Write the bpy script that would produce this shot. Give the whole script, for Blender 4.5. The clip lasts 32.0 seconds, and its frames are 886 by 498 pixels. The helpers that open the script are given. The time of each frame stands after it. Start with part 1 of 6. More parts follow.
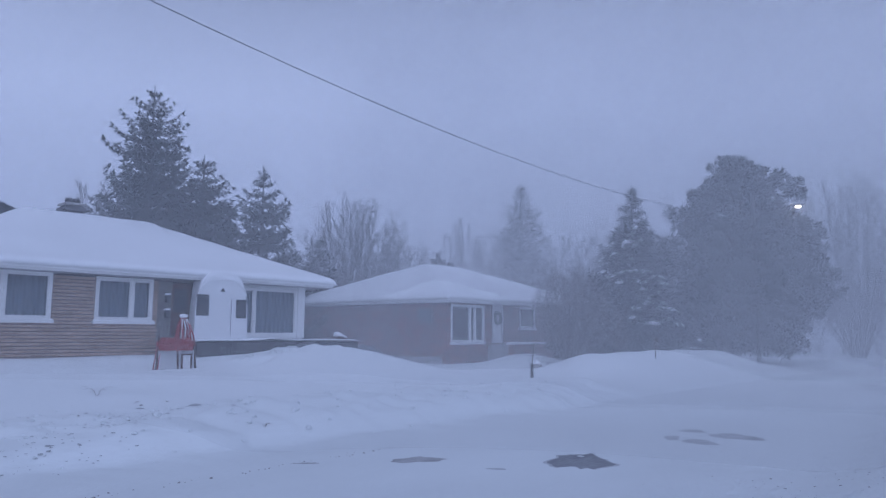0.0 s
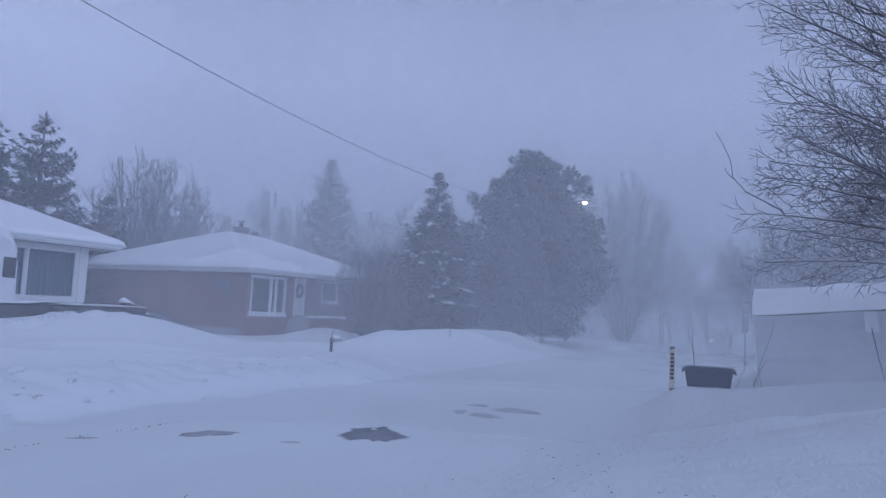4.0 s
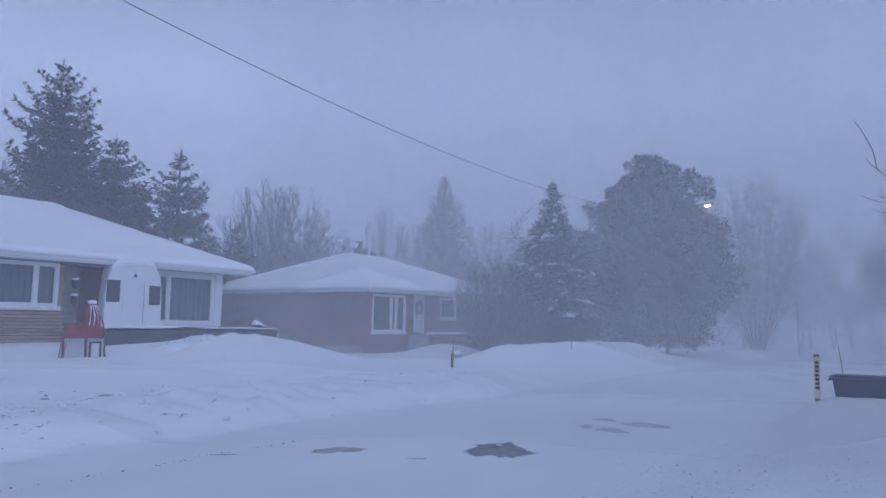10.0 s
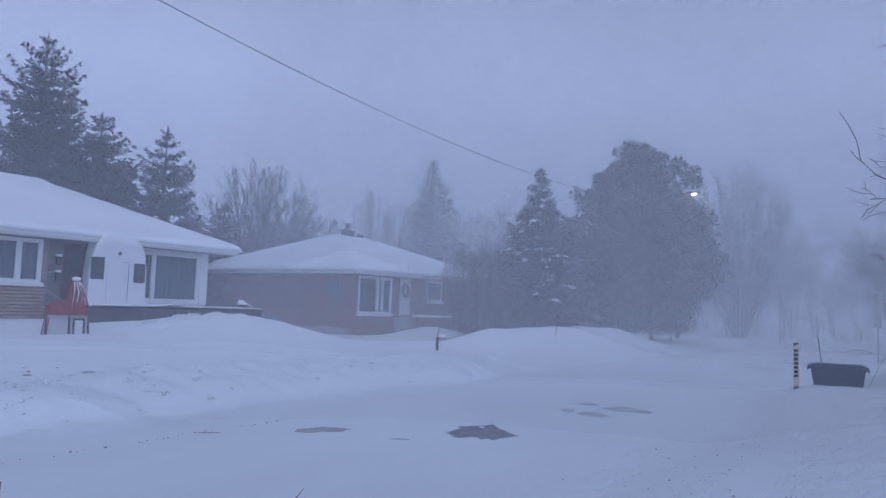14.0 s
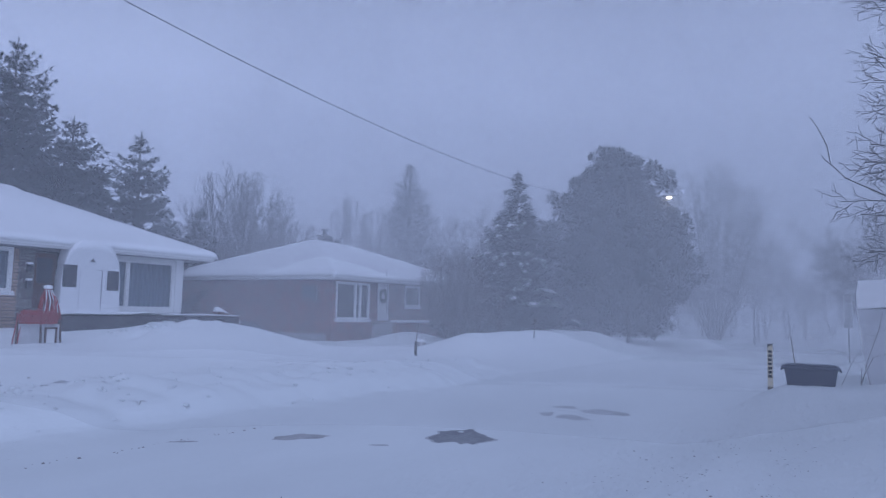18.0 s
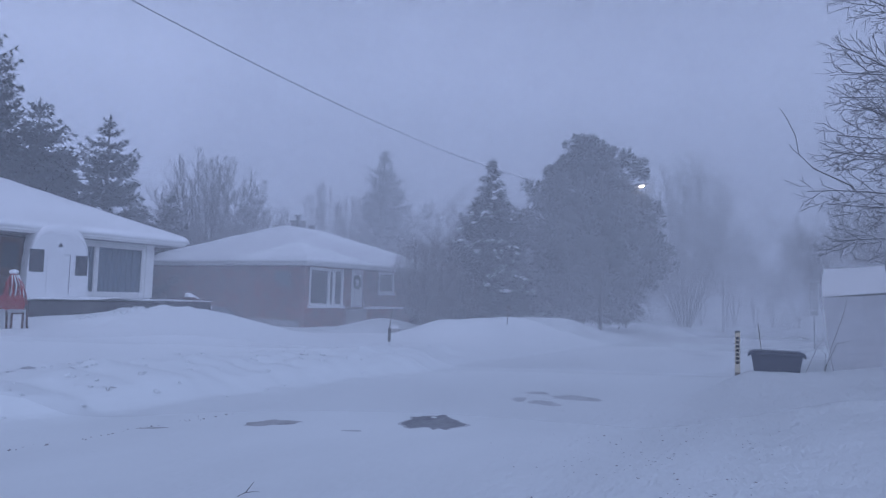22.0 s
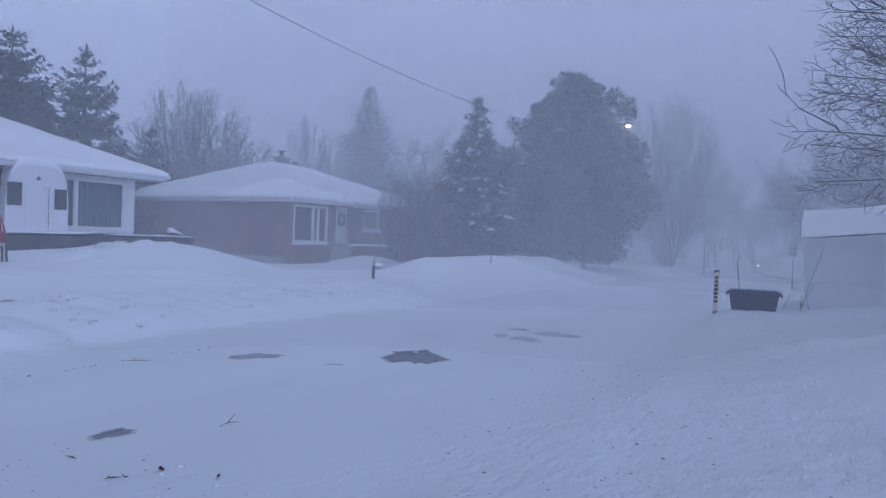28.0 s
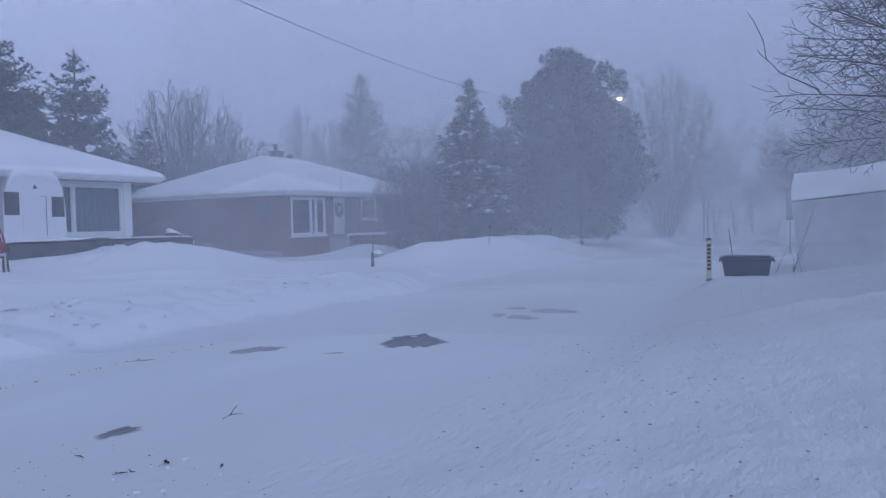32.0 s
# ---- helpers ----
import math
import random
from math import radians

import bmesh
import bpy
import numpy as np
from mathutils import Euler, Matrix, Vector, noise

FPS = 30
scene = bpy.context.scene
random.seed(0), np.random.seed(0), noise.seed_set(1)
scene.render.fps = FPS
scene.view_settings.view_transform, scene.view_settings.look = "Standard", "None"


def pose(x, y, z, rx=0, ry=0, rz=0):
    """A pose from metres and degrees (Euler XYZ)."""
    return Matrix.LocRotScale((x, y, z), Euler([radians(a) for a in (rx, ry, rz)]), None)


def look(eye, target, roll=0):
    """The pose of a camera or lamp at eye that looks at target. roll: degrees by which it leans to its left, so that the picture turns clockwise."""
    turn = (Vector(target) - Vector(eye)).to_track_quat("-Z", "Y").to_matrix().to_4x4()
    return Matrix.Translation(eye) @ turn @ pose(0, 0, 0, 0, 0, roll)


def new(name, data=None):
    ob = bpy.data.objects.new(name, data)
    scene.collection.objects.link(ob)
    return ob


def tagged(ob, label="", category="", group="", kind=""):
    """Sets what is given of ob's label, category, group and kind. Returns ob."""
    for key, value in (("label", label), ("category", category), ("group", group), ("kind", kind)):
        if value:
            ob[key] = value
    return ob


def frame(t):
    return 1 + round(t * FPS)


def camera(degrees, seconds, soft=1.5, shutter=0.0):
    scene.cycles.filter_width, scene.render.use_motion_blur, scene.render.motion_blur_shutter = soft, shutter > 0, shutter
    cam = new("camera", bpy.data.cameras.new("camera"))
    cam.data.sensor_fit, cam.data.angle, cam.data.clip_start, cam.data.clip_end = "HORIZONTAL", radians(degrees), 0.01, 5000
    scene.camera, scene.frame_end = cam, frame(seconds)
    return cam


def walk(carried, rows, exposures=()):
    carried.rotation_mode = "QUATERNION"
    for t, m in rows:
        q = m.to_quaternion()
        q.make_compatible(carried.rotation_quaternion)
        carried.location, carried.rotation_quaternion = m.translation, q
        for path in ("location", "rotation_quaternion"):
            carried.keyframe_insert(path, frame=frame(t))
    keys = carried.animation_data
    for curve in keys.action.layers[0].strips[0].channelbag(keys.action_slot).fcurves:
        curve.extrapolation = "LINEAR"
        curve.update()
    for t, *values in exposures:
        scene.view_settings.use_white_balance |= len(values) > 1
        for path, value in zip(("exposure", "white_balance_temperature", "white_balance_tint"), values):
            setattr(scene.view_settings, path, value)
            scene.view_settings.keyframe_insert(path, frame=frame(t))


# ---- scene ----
# World: the street runs along +Y, the far houses stand at -X, z = 0 is the road.
cam = camera(63.58, 32.0, soft=1.3)
PATH = [
    (0, pose(-0.027, 0.071, 1.695, 96.646, -0.383, 42.055)),
    (0.5, pose(-0.018, 0.072, 1.694, 96.708, -1.091, 32.737)),
    (1, pose(-0.014, 0.067, 1.707, 96.708, -1.797, 27.476)),
    (1.5, pose(-0.004, 0.041, 1.717, 95.979, -1.939, 24.244)),
    (2, pose(-0.002, 0.019, 1.695, 95.146, -2.674, 25.171)),
    (2.5, pose(-0.026, 0.031, 1.697, 94.870, -3.176, 25.457)),
    (4.5, pose(0.019, -0.045, 1.718, 95.276, -2.531, 26.901)),
    (5, pose(-0.029, -0.003, 1.718, 95.906, -2.983, 28.557)),
    (5.5, pose(-0.024, -0.016, 1.716, 95.889, -2.935, 31.103)),
    (6, pose(-0.021, -0.035, 1.725, 95.930, -2.756, 32.015)),
    (6.5, pose(-0.028, 0.006, 1.719, 95.437, -2.765, 31.894)),
    (7, pose(-0.041, 0.036, 1.709, 95.641, -2.631, 31.607)),
    (7.5, pose(-0.027, 0.012, 1.697, 95.295, -3.301, 30.377)),
    (8, pose(-0.020, 0.011, 1.706, 94.891, -3.451, 29.765)),
    (8.5, pose(-0.020, 0.003, 1.726, 95.477, -2.889, 30.972)),
    (9, pose(-0.040, -0.011, 1.732, 97.052, -2.269, 34.361)),
    (9.5, pose(-0.021, -0.040, 1.719, 97.371, -1.316, 36.502)),
    (10, pose(-0.042, 0.012, 1.713, 95.889, -0.982, 35.693)),
    (10.5, pose(-0.044, -0.002, 1.703, 95.656, -1.157, 36.930)),
    (11, pose(-0.053, 0.008, 1.700, 95.690, -1.410, 37.213)),
    (11.5, pose(-0.032, 0.003, 1.698, 95.903, -1.657, 36.725)),
    (12, pose(-0.040, -0.013, 1.711, 95.489, -1.678, 36.553)),
    (12.5, pose(-0.038, -0.005, 1.708, 94.867, -2.161, 35.134)),
    (13, pose(-0.022, 0.009, 1.695, 94.741, -2.196, 35.073)),
    (13.5, pose(-0.021, 0.024, 1.696, 94.525, -1.578, 35.103)),
    (14, pose(-0.017, 0.004, 1.705, 94.593, -1.959, 34.593)),
    (14.5, pose(0.004, -0.051, 1.708, 95.298, -2.210, 34.565)),
    (16.5, pose(-0.011, -0.022, 1.692, 94.212, -1.979, 32.454)),
    (17, pose(-0.006, -0.005, 1.708, 94.174, -1.961, 31.799)),
    (17.5, pose(-0.015, -0.002, 1.703, 94.605, -1.529, 32.500)),
    (18, pose(-0.019, -0.001, 1.704, 95.030, -1.389, 32.844)),
    (18.5, pose(-0.005, 0.005, 1.703, 94.669, -1.661, 32.116)),
    (19, pose(0.004, -0.002, 1.699, 94.717, -1.817, 31.138)),
    (19.5, pose(-0.002, 0.005, 1.701, 94.761, -1.735, 29.890)),
    (20, pose(0.018, -0.011, 1.699, 94.549, -1.663, 29.024)),
    (20.5, pose(0.010, -0.021, 1.708, 94.609, -1.688, 29.455)),
    (21, pose(0.009, -0.016, 1.699, 94.731, -1.738, 29.445)),
    (21.5, pose(0.001, -0.010, 1.707, 94.714, -1.619, 29.914)),
    (22, pose(-0.008, 0.000, 1.700, 94.018, -1.582, 30.778)),
    (22.5, pose(-0.008, -0.023, 1.704, 93.196, -1.539, 31.167)),
    (23, pose(0.006, -0.017, 1.709, 93.217, -1.566, 31.106)),
    (23.5, pose(-0.002, -0.024, 1.700, 93.235, -1.604, 30.771)),
    (24, pose(-0.008, -0.009, 1.701, 92.993, -1.785, 30.653)),
    (24.5, pose(0.003, -0.000, 1.697, 92.562, -1.658, 30.305)),
    (25, pose(0.005, -0.009, 1.694, 92.098, -1.427, 29.850)),
    (25.5, pose(-0.001, -0.004, 1.692, 91.600, -1.407, 29.839)),
    (26, pose(0.001, 0.012, 1.682, 90.783, -1.304, 29.782)),
    (26.5, pose(0.022, 0.046, 1.677, 89.336, -1.456, 29.748)),
    (28.5, pose(0.005, 0.030, 1.672, 89.114, -2.276, 29.692)),
    (29, pose(0.008, 0.016, 1.673, 88.938, -2.070, 30.778)),
    (29.5, pose(0.004, 0.010, 1.675, 89.087, -2.041, 33.405)),
    (30, pose(0.005, 0.022, 1.668, 88.307, -2.111, 35.643)),
    (30.5, pose(0.046, 0.064, 1.674, 87.911, -1.888, 37.810)),
    (31, pose(0.065, 0.062, 1.672, 88.549, -1.127, 45.006)),
    (31.5, pose(0.118, 0.027, 1.660, 88.369, 0.100, 36.689)),
    (32, pose(0.200, -0.015, 1.683, 87.856, 1.286, 29.660)),
]

walk(cam, PATH)

# ---------------------------------------------------------------- light
scene.cycles.transparent_max_bounces = 40
scene.view_settings.exposure = 0.08


def make_world():
    w = bpy.data.worlds.new("snow_sky")
    scene.world = w
    w.use_nodes = True
    nt = w.node_tree
    nt.nodes.clear()
    out = nt.nodes.new("ShaderNodeOutputWorld")
    bg = nt.nodes.new("ShaderNodeBackground")
    sky = nt.nodes.new("ShaderNodeTexSky")
    sky.sky_type = "NISHITA"
    sky.sun_disc = False
    sky.sun_elevation = radians(12)
    sky.sun_rotation = radians(200)
    sky.air_density, sky.dust_density, sky.ozone_density = 1.0, 4.0, 3.0
    # thick cloud: a blue-grey dome, brighter overhead, with a little of the clear sky's tint
    co = nt.nodes.new("ShaderNodeTexCoord")
    sep = nt.nodes.new("ShaderNodeSeparateXYZ")
    ramp = nt.nodes.new("ShaderNodeValToRGB")
    e = ramp.color_ramp.elements
    e[0].position, e[0].color = 0.0, (0.25, 0.325, 0.59, 1)
    e[1].position, e[1].color = 0.60, (0.10, 0.125, 0.21, 1)
    mid = e.new(0.34)
    mid.color = (0.455, 0.555, 0.90, 1)
    no = nt.nodes.new("ShaderNodeTexNoise")
    no.inputs["Scale"].default_value = 2.2
    no.inputs["Detail"].default_value = 3.0
    madd = nt.nodes.new("ShaderNodeMath")
    madd.operation = "MULTIPLY_ADD"
    madd.inputs[1].default_value = 0.10
    mix = nt.nodes.new("ShaderNodeMix")
    mix.data_type = "RGBA"
    mix.inputs[0].default_value = 0.94
    scale = nt.nodes.new("ShaderNodeVectorMath")
    scale.operation = "SCALE"
    scale.inputs["Scale"].default_value = 0.08
    nt.links.new(co.outputs["Generated"], sep.inputs[0])
    nt.links.new(co.outputs["Generated"], no.inputs["Vector"])
    nt.links.new(no.outputs[0], madd.inputs[0])
    nt.links.new(sep.outputs["Z"], madd.inputs[2])
    nt.links.new(madd.outputs[0], ramp.inputs[0])
    nt.links.new(sky.outputs[0], scale.inputs[0])
    nt.links.new(scale.outputs[0], mix.inputs["A"])
    nt.links.new(ramp.outputs[0], mix.inputs["B"])
    nt.links.new(mix.outputs["Result"], bg.inputs["Color"])
    bg.inputs["Strength"].default_value = 1.0
    nt.links.new(bg.outputs[0], out.inputs[0])


make_world()
sun = new("sun", bpy.data.lights.new("sun", "SUN"))
sun.data.energy, sun.data.angle, sun.data.color = 1.35, radians(100), (0.50, 0.62, 1.0)
sun.matrix_world = look((24, -14, 34), (0, 0, 0))


# ---------------------------------------------------------------- materials
def mat(name, color, rough=0.7, metal=0.0, var=0.15, scale=6.0, bump=0.2, fine=60.0, dist=0.01, spec=0.4, tint=None, stretch=None):
    """A surface with colour variation at two scales and fine relief."""
    m = bpy.data.materials.new(name)
    m.use_nodes = True
    nt = m.node_tree
    b = nt.nodes["Principled BSDF"]
    co = nt.nodes.new("ShaderNodeTexCoord")
    vec = co.outputs["Object"]
    if stretch:
        mp = nt.nodes.new("ShaderNodeMapping")
        mp.inputs["Scale"].default_value = stretch
        nt.links.new(vec, mp.inputs["Vector"])
        vec = mp.outputs[0]
    n1 = nt.nodes.new("ShaderNodeTexNoise")
    n1.inputs["Scale"].default_value = scale
    n1.inputs["Detail"].default_value = 4
    n2 = nt.nodes.new("ShaderNodeTexNoise")
    n2.inputs["Scale"].default_value = fine
    n2.inputs["Detail"].default_value = 3
    nt.links.new(vec, n1.inputs["Vector"])
    nt.links.new(vec, n2.inputs["Vector"])
    add = nt.nodes.new("ShaderNodeMath")
    add.operation = "ADD"
    nt.links.new(n1.outputs[0], add.inputs[0])
    nt.links.new(n2.outputs[0], add.inputs[1])
    ramp = nt.nodes.new("ShaderNodeValToRGB")
    c = Vector(color)
    t = Vector(tint) if tint else c * (1 - 2 * var)
    ramp.color_ramp.elements[0].position, ramp.color_ramp.elements[1].position = 0.3, 0.7
    ramp.color_ramp.elements[0].color = (*t, 1)
    ramp.color_ramp.elements[1].color = (*(min(v * (1 + var), 0.95) for v in c), 1)
    half = nt.nodes.new("ShaderNodeMath")
    half.operation = "MULTIPLY"
    half.inputs[1].default_value = 0.5
    nt.links.new(add.outputs[0], half.inputs[0])
    nt.links.new(half.outputs[0], ramp.inputs[0])
    nt.links.new(ramp.outputs[0], b.inputs["Base Color"])
    bp = nt.nodes.new("ShaderNodeBump")
    bp.inputs["Strength"].default_value = bump
    bp.inputs["Distance"].default_value = dist
    nt.links.new(add.outputs[0], bp.inputs["Height"])
    nt.links.new(bp.outputs[0], b.inputs["Normal"])
    b.inputs["Roughness"].default_value = rough
    b.inputs["Metallic"].default_value = metal
    b.inputs["Specular IOR Level"].default_value = spec
    return m


def brick_mat(name, c1, c2, mortar, w, h, snow=0.0, mottle=0.36):
    m = bpy.data.materials.new(name)
    m.use_nodes = True
    nt = m.node_tree
    b = nt.nodes["Principled BSDF"]
    co = nt.nodes.new("ShaderNodeTexCoord")
    sep = nt.nodes.new("ShaderNodeSeparateXYZ")
    com = nt.nodes.new("ShaderNodeCombineXYZ")
    s = nt.nodes.new("ShaderNodeMath")
    s.operation = "ADD"
    nt.links.new(co.outputs["Object"], sep.inputs[0])
    nt.links.new(sep.outputs["X"], s.inputs[0])
    nt.links.new(sep.outputs["Y"], s.inputs[1])
    nt.links.new(s.outputs[0], com.inputs["X"])
    nt.links.new(sep.outputs["Z"], com.inputs["Y"])
    br = nt.nodes.new("ShaderNodeTexBrick")
    br.inputs["Scale"].default_value = 1.0
    br.inputs["Brick Width"].default_value = w
    br.inputs["Row Height"].default_value = h
    br.inputs["Mortar Size"].default_value = 0.009
    br.inputs["Color1"].default_value = (*c1, 1)
    br.inputs["Color2"].default_value = (*c2, 1)
    br.inputs["Mortar"].default_value = (*mortar, 1)
    nt.links.new(com.outputs[0], br.inputs["Vector"])
    no = nt.nodes.new("ShaderNodeTexNoise")
    no.inputs["Scale"].default_value = 1.7
    no.inputs["Detail"].default_value = 5
    nt.links.new(co.outputs["Object"], no.inputs["Vector"])
    mx = nt.nodes.new("ShaderNodeMix")
    mx.data_type = "RGBA"
    mx.blend_type = "MULTIPLY"
    mx.inputs[0].default_value = 0.8
    rp = nt.nodes.new("ShaderNodeValToRGB")
    rp.color_ramp.elements[0].position, rp.color_ramp.elements[1].position = 0.3, 0.7
    rp.color_ramp.elements[0].color = (mottle, mottle, mottle * 1.05, 1)
    nt.links.new(no.outputs[0], rp.inputs[0])
    nt.links.new(br.outputs["Color"], mx.inputs["A"])
    nt.links.new(rp.outputs[0], mx.inputs["B"])
    # driven snow caught on the face in patches
    n3 = nt.nodes.new("ShaderNodeTexNoise")
    n3.inputs["Scale"].default_value = 9.0
    n3.inputs["Detail"].default_value = 8
    nt.links.new(co.outputs["Object"], n3.inputs["Vector"])
    r3 = nt.nodes.new("ShaderNodeValToRGB")
    r3.color_ramp.elements[0].position, r3.color_ramp.elements[1].position = 0.55, 0.75
    r3.color_ramp.elements[1].color = (snow, snow, snow, 1)
    nt.links.new(n3.outputs[0], r3.inputs[0])
    m2 = nt.nodes.new("ShaderNodeMix")
    m2.data_type = "RGBA"
    m2.inputs["B"].default_value = (0.8, 0.82, 0.85, 1)
    nt.links.new(r3.outputs[0], m2.inputs[0])
    nt.links.new(mx.outputs["Result"], m2.inputs["A"])
    nt.links.new(m2.outputs["Result"], b.inputs["Base Color"])
    bp = nt.nodes.new("ShaderNodeBump")
    bp.inputs["Strength"].default_value = 0.7
    bp.inputs["Distance"].default_value = 0.012
    bp.invert = True
    nt.links.new(br.outputs["Fac"], bp.inputs["Height"])
    nt.links.new(bp.outputs[0], b.inputs["Normal"])
    b.inputs["Roughness"].default_value = 0.85
    return m


def snow_mat(name, base=(0.80, 0.815, 0.835), big=0.35, small=9.0, strength=0.7, dist=0.08, grit=0.0, clean=None, fine=0.35):
    m = bpy.data.materials.new(name)
    m.use_nodes = True
    nt = m.node_tree
    b = nt.nodes["Principled BSDF"]
    co = nt.nodes.new("ShaderNodeTexCoord")
    mp = nt.nodes.new("ShaderNodeMapping")
    mp.inputs["Scale"].default_value = (1.0, 0.45, 1.0)
    mp.inputs["Rotation"].default_value = (0, 0, radians(25))
    nt.links.new(co.outputs["Object"], mp.inputs["Vector"])
    n1 = nt.nodes.new("ShaderNodeTexNoise")
    n1.inputs["Scale"].default_value = big
    n1.inputs["Detail"].default_value = 6
    n2 = nt.nodes.new("ShaderNodeTexNoise")
    n2.inputs["Scale"].default_value = small
    n2.inputs["Detail"].default_value = 5
    n2.inputs["Roughness"].default_value = 0.6
    nt.links.new(mp.outputs[0], n1.inputs["Vector"])
    nt.links.new(mp.outputs[0], n2.inputs["Vector"])
    rp = nt.nodes.new("ShaderNodeValToRGB")
    rp.color_ramp.elements[0].position, rp.color_ramp.elements[1].position = 0.3, 0.65
    rp.color_ramp.elements[0].color = (*(v * 0.90 for v in base), 1)
    rp.color_ramp.elements[1].color = (*base, 1)
    nt.links.new(n1.outputs[0], rp.inputs[0])
    col = rp.outputs[0]
    if clean:
        # the ploughed road is greyer than the fresh drifts of the yards beyond its edge
        sx = nt.nodes.new("ShaderNodeSeparateXYZ")
        nt.links.new(co.outputs["Object"], sx.inputs[0])
        wob = nt.nodes.new("ShaderNodeMath")
        wob.operation = "MULTIPLY_ADD"
        wob.inputs[1].default_value = 2.5
        nt.links.new(n1.outputs[0], wob.inputs[0])
        nt.links.new(sx.outputs["X"], wob.inputs[2])
        edge = nt.nodes.new("ShaderNodeMapRange")
        edge.interpolation_type = "SMOOTHSTEP"
        edge.inputs["From Min"].default_value = -11.6
        edge.inputs["From Max"].default_value = -7.4
        edge.inputs["To Min"].default_value = 1.0
        edge.inputs["To Max"].default_value = 0.0
        nt.links.new(wob.outputs[0], edge.inputs["Value"])
        cl = nt.nodes.new("ShaderNodeMix")
        cl.data_type = "RGBA"
        cl.inputs["B"].default_value = (*clean, 1)
        nt.links.new(edge.outputs[0], cl.inputs[0])
        nt.links.new(col, cl.inputs["A"])
        col = cl.outputs["Result"]
    if grit:
        n3 = nt.nodes.new("ShaderNodeTexNoise")
        n3.inputs["Scale"].default_value = 5.0
        n3.inputs["Detail"].default_value = 10
        n3.inputs["Roughness"].default_value = 0.75
        nt.links.new(co.outputs["Object"], n3.inputs["Vector"])
        r3 = nt.nodes.new("ShaderNodeValToRGB")
        r3.color_ramp.elements[0].position, r3.color_ramp.elements[1].position = 0.62, 0.74
        r3.color_ramp.elements[1].color = (grit, grit, grit, 1)
        nt.links.new(n3.outputs[0], r3.inputs[0])
        mx = nt.nodes.new("ShaderNodeMix")
        mx.data_type = "RGBA"
        mx.inputs["B"].default_value = (0.42, 0.38, 0.38, 1)
        nt.links.new(r3.outputs[0], mx.inputs[0])
        nt.links.new(col, mx.inputs["A"])
        col = mx.outputs["Result"]
    nt.links.new(col, b.inputs["Base Color"])
    add = nt.nodes.new("ShaderNodeMath")
    add.operation = "MULTIPLY_ADD"
    add.inputs[1].default_value = fine
    if clean:
        # broken crust on the near bank, smooth packed snow on the road
        crust = nt.nodes.new("ShaderNodeMapRange")
        crust.interpolation_type = "SMOOTHSTEP"
        crust.inputs["From Min"].default_value = -3.2
        crust.inputs["From Max"].default_value = -0.6
        crust.inputs["To Min"].default_value = fine
        crust.inputs["To Max"].default_value = 0.62
        nt.links.new(wob.outputs[0], crust.inputs["Value"])
        nt.links.new(crust.outputs[0], add.inputs[1])
    nt.links.new(n2.outputs[0], add.inputs[0])
    nt.links.new(n1.outputs[0], add.inputs[2])
    bp = nt.nodes.new("ShaderNodeBump")
    bp.inputs["Strength"].default_value = strength
    bp.inputs["Distance"].default_value = dist
    nt.links.new(add.outputs[0], bp.inputs["Height"])
    nt.links.new(bp.outputs[0], b.inputs["Normal"])
    b.inputs["Roughness"].default_value = 0.75
    b.inputs["Specular IOR Level"].default_value = 0.25
    return m


